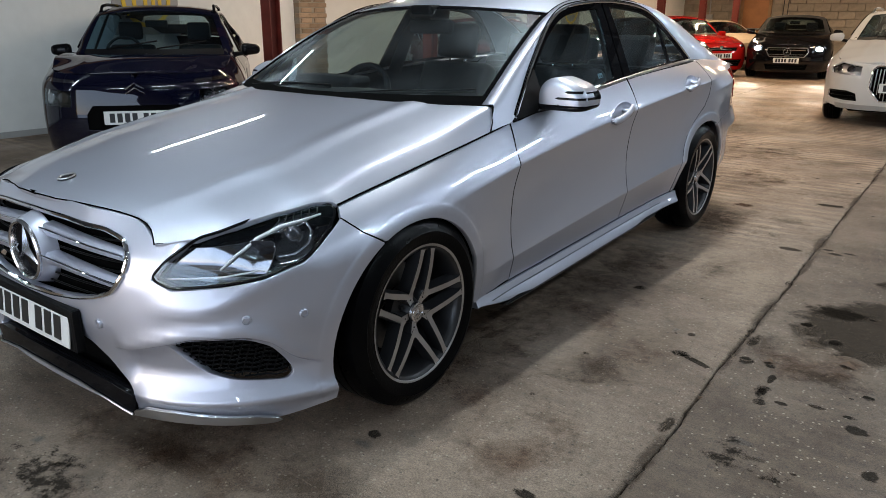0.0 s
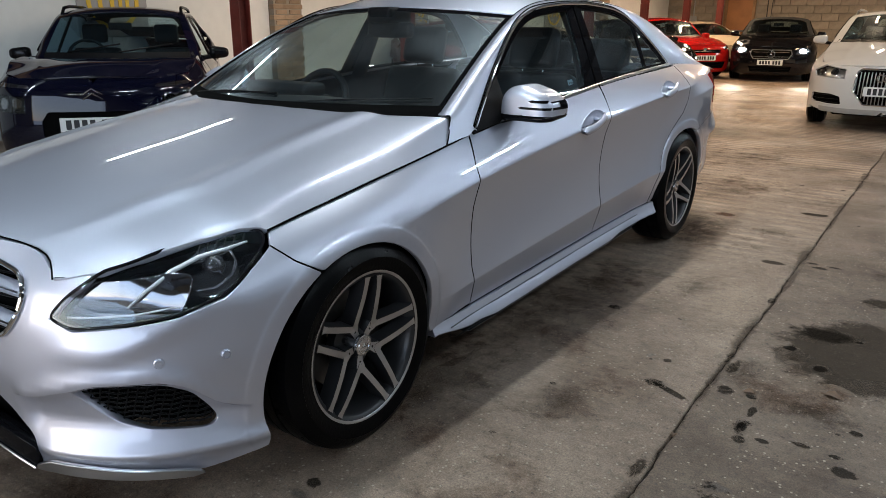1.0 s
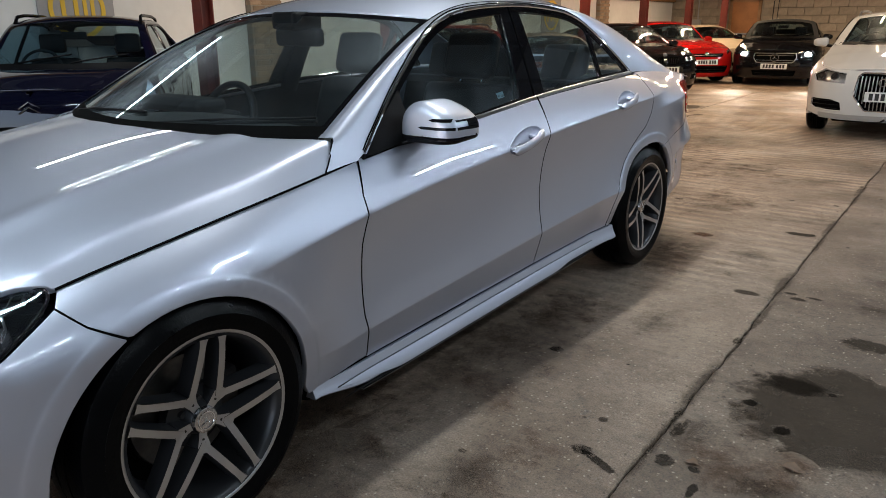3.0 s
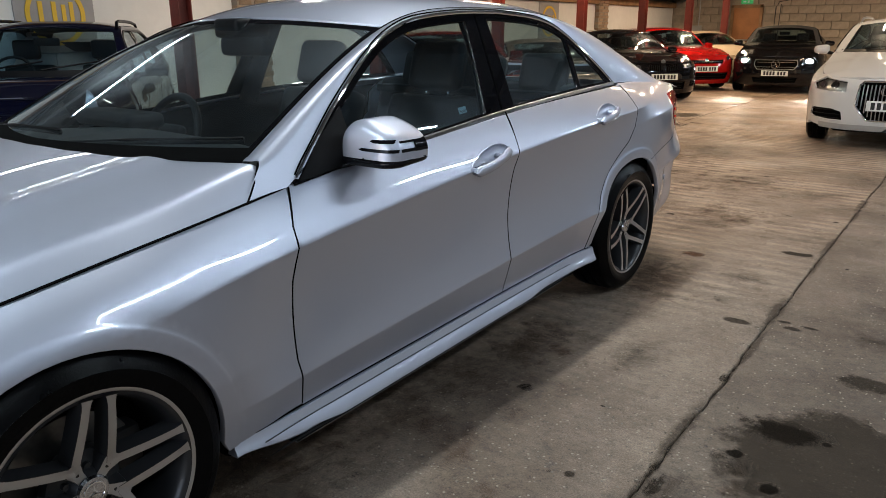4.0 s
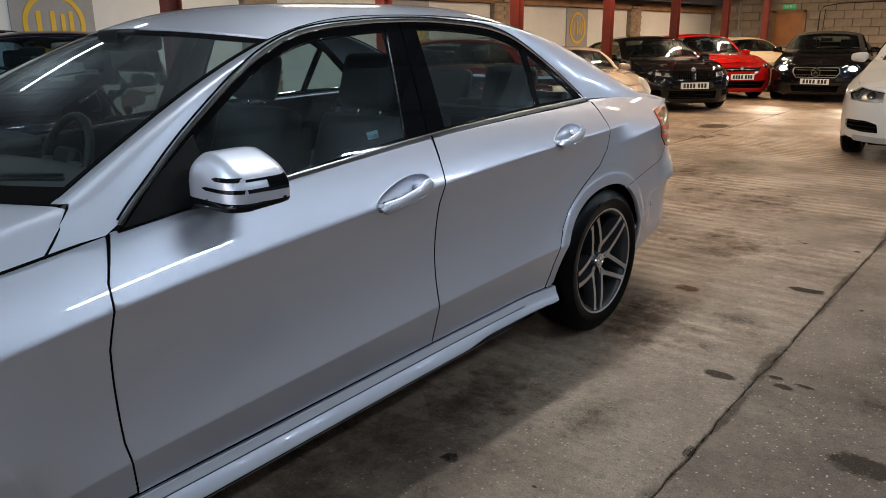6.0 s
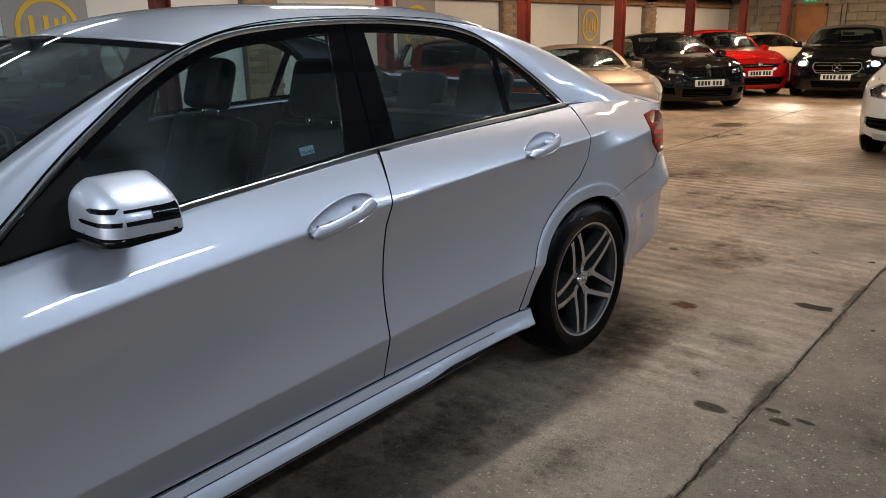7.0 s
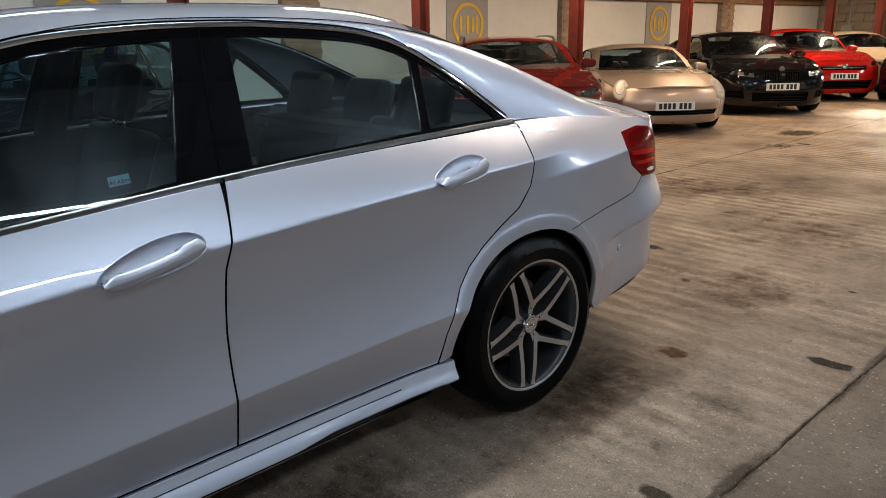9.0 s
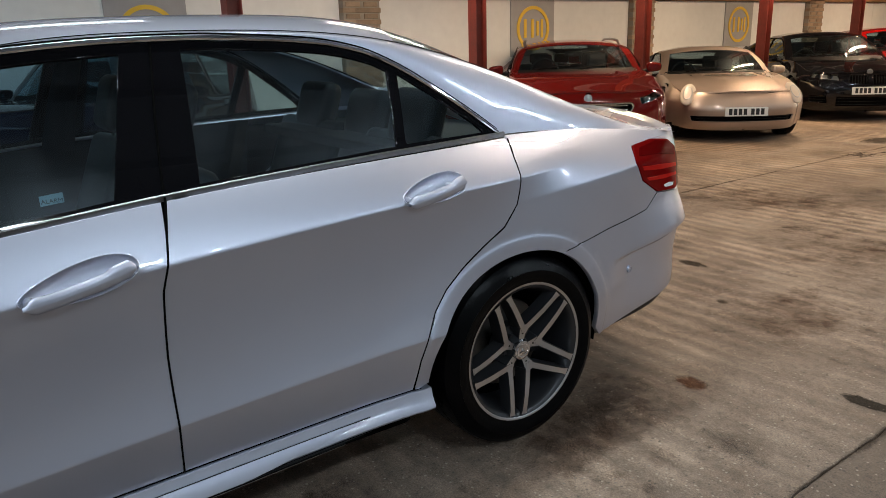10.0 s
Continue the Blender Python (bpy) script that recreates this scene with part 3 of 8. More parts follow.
class Shell:
    """The skin of a car: nose at -y, its left flank at +x, the front axle at y = 0."""

    def __init__(self, spec):
        o = np.array(spec["outline"], float)
        s = np.r_[0, np.cumsum(np.hypot(*np.diff(o, axis=0).T))]
        self.plan = cubic(np.c_[s, o])
        self.length = s[-1]
        self.fine = np.linspace(0, s[-1], 900)
        self.fx, self.fy = self.plan(self.fine).T
        self.front, self.rear = pchip(spec["front"]), pchip(spec["rear"])
        self.low = pchip(spec["low"])
        self.crease, self.belt, self.shoulder = cubic(spec["crease"]), cubic(spec["belt"]), cubic(spec["shoulder"])
        if "slope" in spec:
            lean, late = cubic(spec["slope"]), self.shoulder
            self.shoulder = lambda y: (1 - ease(1.35, 1.77, y)) * lean(y) * (self.belt(y) - self.crease(y)) + ease(1.35, 1.77, y) * late(y)
        self.mid = pchip(spec.get("middle", spec["front"]))
        self.bonnet_c, self.bonnet_e = cubic(spec["bonnet_c"]), pchip(spec["bonnet_e"])
        self.rail, self.centre = cubic(spec["rail"]), cubic(spec["centre"])
        self.f0, self.f1, self.r0, self.r1 = spec["blend"]
        self.base, self.arch, self.glass = spec["base"], spec["arch"], spec["glass"]
        self.ridge = spec.get("ridge", 0.0)
        self.lips = spec.get("lips", ((0.0, 0.325, 0.398, 0.5), (self.base, 0.325, 0.417, 0.8)))
        self.roll = spec.get("roll", 0.0)
        self.tuck = cubic(spec["tuck"]) if "tuck" in spec else None
        self.haunch = cubic(spec["haunch"]) if "haunch" in spec else None

    def s_at(self, y):
        return np.interp(y, self.fy, self.fine)

    def s_x(self, x):
        k = int(np.argmax(self.fx))
        return np.interp(x, self.fx[:k], self.fine[:k])

    def s_rx(self, x):
        k = int(np.argmax(self.fx))
        return np.interp(-np.asarray(x, float), -self.fx[k:], self.fine[k:])

    def side(self, y, z):
        """How far the flank lies inside the plan's outline."""
        zc, zb, db = self.crease(y), self.belt(y), self.shoulder(y)
        p = 2.4
        rise = np.clip((z - zc) / (zb - zc), 0, 2)
        flat = 0.82 * ease(-0.10, 0.50, y) * (1 - 0.75 * ease(2.75, 3.15, y))
        soft = np.sqrt(rise ** 2 + 0.0012) - 0.0346
        up = db * (flat * soft + (1 - flat) * rise ** p)
        q = np.clip(zc - z, 0, 1)
        fade = ease(0.15, 0.7, y) * (1 - ease(2.55, 3.1, y))
        if self.tuck is None:
            under = 0.046 * fade * (1 - np.exp(-q / 0.10)) * np.clip(1 - q / 0.42, 0, 1)
        else:
            # hollow between the two creases: leans out at its top and in at its foot
            q = np.minimum(q, zc - self.tuck(y))
            under = fade * (0.30 * q - 0.64 * q * q)
        low = self.low(z) * (1 - 0.6 * ease(0.0, -0.35, y))
        if self.tuck is not None:
            # the doors turn in under their lower crease
            k = ease(0.36, 0.52, y) * (1 - ease(2.50, 2.66, y))
            fall = self.tuck(y) - z
            low = (1 - k) * low + k * 0.30 * 0.5 * (fall + np.sqrt(fall ** 2 + 0.000012))
        d = np.where(z > zc, up, under)
        if self.haunch is not None:
            # behind the doors a second, lower crease takes over and runs into the tail lamp
            zh = self.haunch(y)
            over = (z - zh) / (zb - zh)
            bend = 0.5 * (over + np.sqrt(over ** 2 + 0.0012))
            d2 = db * (0.80 * bend + 0.20 * np.clip(over, 0, 2) ** 2.4) + 0.05 * np.clip(zh - z, 0, 0.2)
            k = ease(2.70, 3.30, y)
            d = (1 - k) * d + k * d2
        d = d + low
        for wy, wz, lip, k in self.lips:
            r = np.hypot(y - wy, z - wz)
            d = d - self.arch * (k * ease(lip + 0.013, lip - 0.007, r) + 0.9 * ease(lip + 0.16, lip, r))
        return d

    def skin(self, s, z):
        s, z = np.asarray(s, float), np.asarray(z, float)
        a, e = np.clip(np.abs(s), 0, self.length), 1e-3
        p = self.plan(a)
        tangent = self.plan(a + e) - self.plan(a - e)
        tangent = tangent / np.hypot(tangent[..., 0], tangent[..., 1])[..., None]
        y = p[..., 1]
        wf, wr = ease(self.f1, self.f0, y), ease(self.r0, self.r1, y)
        nose = self.mid(z) + (self.front(z) - self.mid(z)) * ease(0.26, 0.50, p[..., 0])
        d = wf * nose + wr * self.rear(z) + (1 - wf - wr) * self.side(y, z)
        x = p[..., 0] - tangent[..., 1] * d
        return np.stack([np.where(s < 0, -x, x), y + tangent[..., 0] * d, z], -1)

    def hood(self, x, y):
        x, y = np.asarray(x, float), np.asarray(y, float)
        zc, (xe, ze) = self.bonnet_c(y), np.moveaxis(self.bonnet_e(y), -1, 0)
        q = np.abs(x) / xe
        # the crown runs out to a ridge near the edge, and falls steeply beyond it
        k = self.roll * ease(-0.55, -0.15, y)
        xr, zr = xe - k, ze + (0.95 + 0.55 * ease(0.2, 0.62, y)) * k
        crown = zc - (zc - zr) * (np.abs(x) / xr) ** 2.3
        over = lambda t: 0.5 * (t + np.sqrt(t * t + 0.00015))
        z = crown - (zc - (zc - zr) * (xe / xr) ** 2.3 - ze) * over(np.abs(x) - xr) / over(xe - xr)
        z = z + self.ridge * np.exp(-((q - 0.60 - 0.10 * ease(0.4, -0.8, y)) / 0.055) ** 2) * ease(-0.85, -0.3, y)
        return np.stack([x, y, z], -1)

    def top(self, u, t):
        u, t = np.asarray(u, float), np.asarray(t, float)
        r, c = self.rail(t), self.centre(t)
        q = np.abs(u)[..., None] ** np.array([2.0, 2.6])
        return np.stack([r[..., 0] * u, c[..., 0] + (r[..., 1] - c[..., 0]) * q[..., 0], c[..., 1] + (r[..., 2] - c[..., 1]) * q[..., 1]], -1)

    def pane(self, y, z):
        """The plane of the side windows."""
        y, z = np.asarray(y, float), np.asarray(z, float)
        x0, lean, bow, z0 = self.glass
        x = x0 - lean * (z - z0) - bow * (z - z0) ** 2 - 0.020 * (y - 1.6) ** 2 * np.where(y > 1.6, 1.3, 0.6)
        return np.stack([x, y, z], -1)


SALOON = dict(
    outline=[(0, -0.880), (0.3, -0.866), (0.5, -0.825), (0.65, -0.752), (0.768, -0.645), (0.848, -0.505), (0.888, -0.34), (0.901, -0.1),
             (0.903, 0.3), (0.898, 0.8), (0.896, 1.6), (0.900, 2.3), (0.908, 2.87), (0.894, 3.2), (0.858, 3.5), (0.800, 3.76), (0.70, 3.92), (0.52, 4.0), (0.25, 4.03), (0, 4.035)],
    front=[(0.10, 0.06), (0.15, 0.03), (0.30, 0.025), (0.45, 0.0), (0.55, 0.008), (0.65, 0.035), (0.72, 0.075), (0.80, 0.14), (0.9, 0.25)],
    middle=[(0.10, 0.06), (0.15, 0.03), (0.30, 0.025), (0.45, 0.0), (0.55, 0.008), (0.65, 0.028), (0.72, 0.050), (0.80, 0.082), (0.9, 0.16)],
    rear=[(0.15, 0.12), (0.3, 0.05), (0.5, 0.012), (0.62, 0.0), (0.68, 0.012), (0.75, 0.035), (0.9, 0.05), (1.0, 0.075), (1.1, 0.15)],
    low=[(0.15, 0.062), (0.27, 0.040), (0.44, 0.005), (0.475, 0.0), (1.4, 0.0)],
    tuck=[(0.0, 0.330), (0.6, 0.374), (1.02, 0.402), (1.69, 0.446), (2.4, 0.488), (3.0, 0.52)],
    haunch=[(2.6, 0.848), (2.82, 0.868), (3.05, 0.885), (3.36, 0.907), (3.7, 0.922), (4.05, 0.930)],
    crease=[(-0.6, 0.55), (0.0, 0.662), (0.6, 0.757), (1.17, 0.819), (1.72, 0.868), (2.35, 0.915), (3.0, 0.950), (4.0, 0.965)],
    belt=[(-0.6, 0.68), (-0.295, 0.758), (-0.05, 0.800), (0.2, 0.838), (0.4, 0.868), (0.593, 0.898), (0.75, 0.923), (0.95, 0.953), (1.15, 0.980), (1.35, 1.0), (1.77, 1.020), (2.4, 1.048), (2.883, 1.06), (3.3, 1.045), (3.7, 1.005), (4.05, 0.98)],
    shoulder=[(-0.6, 0.095), (-0.295, 0.100), (-0.05, 0.098), (0.2, 0.094), (0.593, 0.087), (0.75, 0.101), (0.95, 0.115), (1.35, 0.098), (1.77, 0.097), (2.4, 0.118), (2.883, 0.148), (3.3, 0.138), (3.7, 0.09), (4.05, 0.05)],
    bonnet_c=[(-0.90, 0.765), (-0.705, 0.812), (-0.35, 0.888), (0.0, 0.945), (0.40, 1.0), (0.7, 1.02)],
    bonnet_e=[(-0.90, 0.45, 0.690), (-0.752, 0.545, 0.702), (-0.68, 0.632, 0.717), (-0.58, 0.685, 0.742), (-0.45, 0.720, 0.758), (-0.35, 0.775, 0.761), (-0.295, 0.798, 0.759), (-0.05, 0.808, 0.800), (0.2, 0.812, 0.838), (0.4, 0.817, 0.866), (0.593, 0.818, 0.894), (0.75, 0.80, 0.92)],
    rail=[(0, 0.765, 0.60, 0.982), (0.5, 0.690, 1.02, 1.215), (1, 0.615, 1.42, 1.358), (1.5, 0.590, 1.78, 1.398), (2, 0.588, 2.15, 1.398), (2.5, 0.600, 2.50, 1.368), (3, 0.635, 2.86, 1.280),
          (3.5, 0.680, 3.22, 1.145), (4, 0.715, 3.50, 1.045), (4.5, 0.735, 3.68, 1.005), (5, 0.74, 3.78, 0.985)],
    centre=[(0, 0.335, 0.99), (0.5, 0.80, 1.205), (1, 1.26, 1.395), (1.5, 1.68, 1.458), (2, 2.15, 1.468), (2.5, 2.60, 1.448), (3, 2.98, 1.330),
            (3.5, 3.34, 1.13), (4, 3.62, 1.065), (4.5, 3.85, 1.045), (5, 3.965, 1.035)],
    blend=(-0.72, -0.35, 3.3, 3.8), roll=0.057, lips=((-0.035, 0.300, 0.424, 0.6), (2.858, 0.327, 0.418, 0.8)), base=2.874, arch=0.007, glass=(0.815, 0.42, 0.15, 0.95), ridge=0.009, slope=[(-0.6, 0.72), (-0.295, 0.67), (0.2, 0.65), (0.593, 0.622), (0.95, 0.585), (1.35, 0.60), (1.77, 0.655), (2.4, 0.70)])

# ---- the hall ----
WEST, EAST, SOUTH, NORTH, EAVES, RIDGE_X, PITCH = -6.4, 12.4, -7.0, 22.5, 2.15, 3.0, 0.30


def roof_z(x):
    return EAVES + PITCH * (min(x, 2 * RIDGE_X - x) - WEST)


def structure(name, bm, material, label, smooth=False):
    return tagged(part(name, bm, material, None, "", smooth), label, "", "", "structure")


ground = structure("ground", boxes(((-60, -90, -0.30), (60, 60, -0.06))), mat("yard_asphalt", (0.06, 0.06, 0.062), 0.9, vary=0.3), "dark ground under and around the hall")
floor = structure("floor", boxes(((WEST - 0.2, SOUTH, -0.06), (EAST + 0.2, NORTH + 0.2, -0.014))), CONCRETE_DARK, "worn concrete workshop floor with dirty joints and oil stains")


def joint_x(k, y):
    """The line of the kth joint between the slabs."""
    x = 1.685 + 2.98 * k - 0.019 * y
    return x + 0.016 * noise.noise((y * 1.7, k * 9.0, 0)) + 0.009 * noise.noise((y * 9.0, k * 5.0, 3)) + 0.005 * noise.noise((y * 33.0, k * 5.0, 6))


for k in range(-3, 4):
    ys = np.arange(SOUTH, NORTH + 0.01, 0.025)
    rows = []
    for y in ys:
        x0 = WEST - 0.2 if k == -3 else joint_x(k - 1, y)
        x1 = EAST + 0.2 if k == 3 else joint_x(k, y)
        g0, g1 = (0.0022 + 0.0075 * abs(noise.noise((y * 7, k, s))) + 0.004 * abs(noise.noise((y * 31, k, s))) for s in (1.0, 7.0))
        rows.append([(x0 + g0, y, -0.02), (x0 + g0, y, -0.004), (x0 + g0 + 0.006, y, 0.0), (x1 - g1 - 0.006, y, 0.0), (x1 - g1, y, -0.004), (x1 - g1, y, -0.02)])
    v, f = strip(rows)
    put("slab", mesh_of("slab", v, [q[::-1] for q in f], FLOOR_ROUGH if k > 0 else FLOOR, False), floor)


def spill(name, cx, cy, rx, ry, material, seed, label, points=64, rough=0.35, turn=0.0):
    """A thin stain with a ragged edge, lying on the floor."""
    verts = [(0, 0, 0.0016)]
    for k in range(points):
        a = 2 * math.pi * k / points
        q = (math.cos(a), math.sin(a), 0)
        r = 1 + rough * (noise.noise((q[0] * 1.3 + seed, q[1] * 1.3, seed)) + 0.3 * noise.noise((q[0] * 5 + seed, q[1] * 5, seed * 2)))
        verts.append((rx * 1.3 * r * q[0], ry * 1.3 * r * q[1], 0.0016))
    faces = [(0, 1 + k, 1 + (k + 1) % points) for k in range(points)]
    ob = put(name, mesh_of(name, verts, faces, material, False), floor, "", pose(cx, cy, 0, 0, 0, turn))
    return ob


def stain_mat(name, colour, rough, cover, soft=0.25, start=1.45, fall=-4.2, scale=14):
    """A stain that thins out towards its edge; a weak start and fall break it into spatter."""
    m = mat(name, colour, rough, shine=0.12, vary=0.3, scale=8, bump=0.5, bump_scale=50)
    nt = m.node_tree
    b, clear, mix = nt.nodes["Principled BSDF"], nt.nodes.new("ShaderNodeBsdfTransparent"), nt.nodes.new("ShaderNodeMixShader")
    co, geo, n, rr = (nt.nodes.new("ShaderNode" + k) for k in ("TexCoord", "NewGeometry", "TexNoise", "MapRange"))
    n.inputs["Scale"].default_value, n.inputs["Detail"].default_value, n.inputs["Roughness"].default_value = scale, 9, 0.74
    shift, span, edge, add = (nt.nodes.new("ShaderNode" + k) for k in ("VectorMath", "VectorMath", "Math", "Math"))
    shift.operation, span.operation, edge.operation, add.operation = "SUBTRACT", "LENGTH", "MULTIPLY_ADD", "MULTIPLY_ADD"
    shift.inputs[1].default_value = (0.5, 0.5, 0.0)
    flat = nt.nodes.new("ShaderNodeVectorMath")
    flat.operation = "MULTIPLY"
    flat.inputs[1].default_value = (1, 1, 0)
    edge.inputs[1].default_value, edge.inputs[2].default_value = fall, start
    add.inputs[1].default_value = 3.0
    rr.inputs["From Min"].default_value, rr.inputs["From Max"].default_value = 1.5, 1.5 + soft
    rr.inputs["To Min"].default_value, rr.inputs["To Max"].default_value = 0.0, cover
    nt.links.new(co.outputs["Generated"], shift.inputs[0])
    nt.links.new(shift.outputs[0], flat.inputs[0])
    nt.links.new(flat.outputs[0], span.inputs[0])
    nt.links.new(span.outputs["Value"], edge.inputs[0])
    nt.links.new(geo.outputs["Position"], n.inputs["Vector"])
    nt.links.new(n.outputs[0], add.inputs[0])
    nt.links.new(edge.outputs[0], add.inputs[2])
    nt.links.new(add.outputs[0], rr.inputs["Value"])
    nt.links.new(rr.outputs[0], mix.inputs[0])
    nt.links.new(clear.outputs[0], mix.inputs[1])
    nt.links.new(b.outputs[0], mix.inputs[2])
    nt.links.new(mix.outputs[0], nt.nodes["Material Output"].inputs[0])
    return m


OIL = stain_mat("oil_stain", (0.026, 0.020, 0.015), 0.75, 0.80, 0.35)
SPATTER = stain_mat("oil_spatter", (0.026, 0.020, 0.015), 0.75, 0.80, 0.3, 0.30, -2.0, 17)
# brown floor mottle; beside the silver car its colour also deepens the shade
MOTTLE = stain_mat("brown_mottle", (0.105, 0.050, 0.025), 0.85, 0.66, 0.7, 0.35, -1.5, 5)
DAMP = stain_mat("damp_stain", (0.046, 0.034, 0.024), 0.85, 0.72, 0.5)
WET = stain_mat("wet_stain", (0.046, 0.034, 0.024), 0.8, 0.74, 0.5, 2.3, -5.6, 7)
FAINT = stain_mat("faint_damp", (0.060, 0.044, 0.032), 0.85, 0.45, 0.9, 0.9, -3.0)
JOINT_GRIME = stain_mat("joint_grime", (0.040, 0.028, 0.019), 0.85, 0.45, 0.8)
GRIME = stain_mat("brown_grime", (0.060, 0.037, 0.024), 0.8, 0.48, 1.2)
RUST = stain_mat("rust_stain", (0.16, 0.065, 0.03), 0.8, 0.7, 0.6)

# west wall: white boards between brick piers, timber plate on top
west = structure("wall_west", boxes(((WEST - 0.25, SOUTH, -0.05), (WEST - 0.03, NORTH, EAVES + 0.1))), MORTAR, "low side wall with white painted boards between brick piers")
PIERS = [-4.8, 0.78, 6.32, 11.9, 17.45]
stops = [SOUTH] + [p for y in PIERS for p in (y - 0.28, y + 0.28)] + [NORTH]
for a, b in zip(stops[0::2], stops[1::2]):
    cuts = [a, (a + b) / 2, b] if b - a > 3 else [a, b]
    for lo, hi in zip(cuts, cuts[1:]):
        part("board", boxes(((WEST - 0.03, lo + 0.003, 0.0), (WEST, hi - 0.003, 1.93), 0.003, 1)), WALL_WHITE, west)
    part("skirting_dirt_strip", boxes(((WEST, a, 0.0), (WEST + 0.012, b, 0.07), 0.003, 1)), GREY_BOX, west)
part("wall_plate", boxes(((WEST - 0.03, SOUTH, 1.935), (WEST + 0.10, NORTH, 2.09), 0.006, 1)), TIMBER, west, "rough brown timber beam")

brick_bm = boxes(((-0.105, -0.05, -0.031), (0.105, 0.05, 0.031), 0.004, 1))
BRICK_MAT = varied("pier_brick_mix", (0.30, 0.215, 0.145), 0.3, 0.9, 0.7)
brick_me = bpy.data.meshes.new("brick")
brick_bm.to_mesh(brick_me)
brick_bm.free()
brick_me.materials.append(BRICK_MAT)
for py in PIERS:
    pier = structure("pier", boxes(((WEST - 0.02, py - 0.272, 0), (WEST + 0.10, py + 0.272, 2.08))), MORTAR, "brown brick pier standing between white wall boards")
    for c in range(27):
        for q in range(3 if c % 2 else 2):
            off = (q - (1.0 if c % 2 else 0.5)) * 0.222
            if c % 2:
                off = (q - 1) * 0.19
            put("brick", brick_me, pier, "", pose(WEST + 0.062, py + off * (0.95 if c % 2 else 1.2), 0.045 + c * 0.075, 0, 0, 90))

# north wall of concrete blocks
north = structure("wall_north", boxes(((WEST - 0.25, NORTH + 0.02, -0.05), (EAST + 0.25, NORTH + 0.25, 5.2))), MORTAR, "far gable wall of bare concrete blocks")
block_bm = boxes(((-0.215, -0.03, -0.1025), (0.215, 0.03, 0.1025), 0.006, 1))
block_me = bpy.data.meshes.new("block")
block_bm.to_mesh(block_me)
block_bm.free()
block_me.materials.append(BLOCK)
for c in range(14):
    for q in range(21):
        bx = WEST + 0.3 + q * 0.44 + (0.22 if c % 2 else 0)
        if c < 9 and -4.75 < bx < -3.65:
            continue
        put("block", block_me, north, "", pose(bx, NORTH + 0.0 + 0.004 * noise.noise((q * 3.1, c * 2.3, 0)), 0.11 + c * 0.215))
rest = bmesh.new()
for c in range(22):
    for q in range(42):
        bx = WEST + 0.3 + q * 0.44 + (0.22 if c % 2 else 0)
        if (q > 20 or c > 13) and bx < EAST - 0.2 and 0.2 + c * 0.215 < roof_z(bx):
            box(rest, (bx - 0.215, NORTH - 0.03, 0.0075 + c * 0.215), (bx + 0.215, NORTH + 0.03, 0.2125 + c * 0.215))
tagged(part("blockwork", rest, BLOCK, north), "", "", "", "stuff")

door = structure("door_1", boxes(((-4.55, NORTH - 0.05, 0.0), (-3.82, NORTH - 0.005, 1.9), 0.004, 1)), DOOR_WOOD, "closed plain brown wooden fire door")
part("door_frame", boxes(((-4.63, NORTH - 0.07, 0), (-4.55, NORTH + 0.02, 1.98), 0.004, 1), ((-3.82, NORTH - 0.07, 0), (-3.74, NORTH + 0.02, 1.98), 0.004, 1), ((-4.63, NORTH - 0.07, 1.90), (-3.74, NORTH + 0.02, 1.985), 0.004, 1)), TIMBER, door)
part("push_bar", boxes(((-4.45, NORTH - 0.11, 0.98), (-3.92, NORTH - 0.05, 1.03), 0.008, 2)), SATIN, door)
exit_sign = thing("exit_sign", "small green exit sign above the wooden door", "sign", pose(-4.2, NORTH - 0.05, 2.07))
part("case", boxes(((-0.16, -0.04, -0.055), (0.16, 0.02, 0.055), 0.006, 2)), EXIT_GREEN, exit_sign)
part("pictogram", boxes(((-0.10, -0.044, -0.02), (-0.02, -0.040, 0.02))), PLATE_WHITE, exit_sign)
part("pictogram", boxes(((0.02, -0.044, -0.03), (0.07, -0.040, 0.03))), PLATE_WHITE, exit_sign)
conduit = thing("conduit", "white pipe running up the block wall to a box", "pipe", pose(-5.55, NORTH - 0.07, 0))
solid("pipe", conduit, GREY_BOX, rod([(0, 0, 0.9), (0, 0, 2.6)], 0.02, 8))
part("junction_box", boxes(((-0.16, -0.08, 1.05), (0.10, 0.03, 1.42), 0.01, 2)), GREY_BOX, conduit)
cable = thing("cable", "thin dark cable looping along the block wall", "cable", pose(-3.4, NORTH - 0.05, 0))
solid("line", cable, INK, rod([(0, 0, 1.0), (0, 0, 1.9), (0.08, 0, 2.05), (0.5, 0, 2.12), (2.5, 0, 2.15), (5.0, 0, 2.2)], 0.012, 6))
solid("drop", cable, INK, rod([(0.12, 0, 0.95), (0.12, 0, 1.5), (0.13, 0, 1.98)], 0.010, 6))

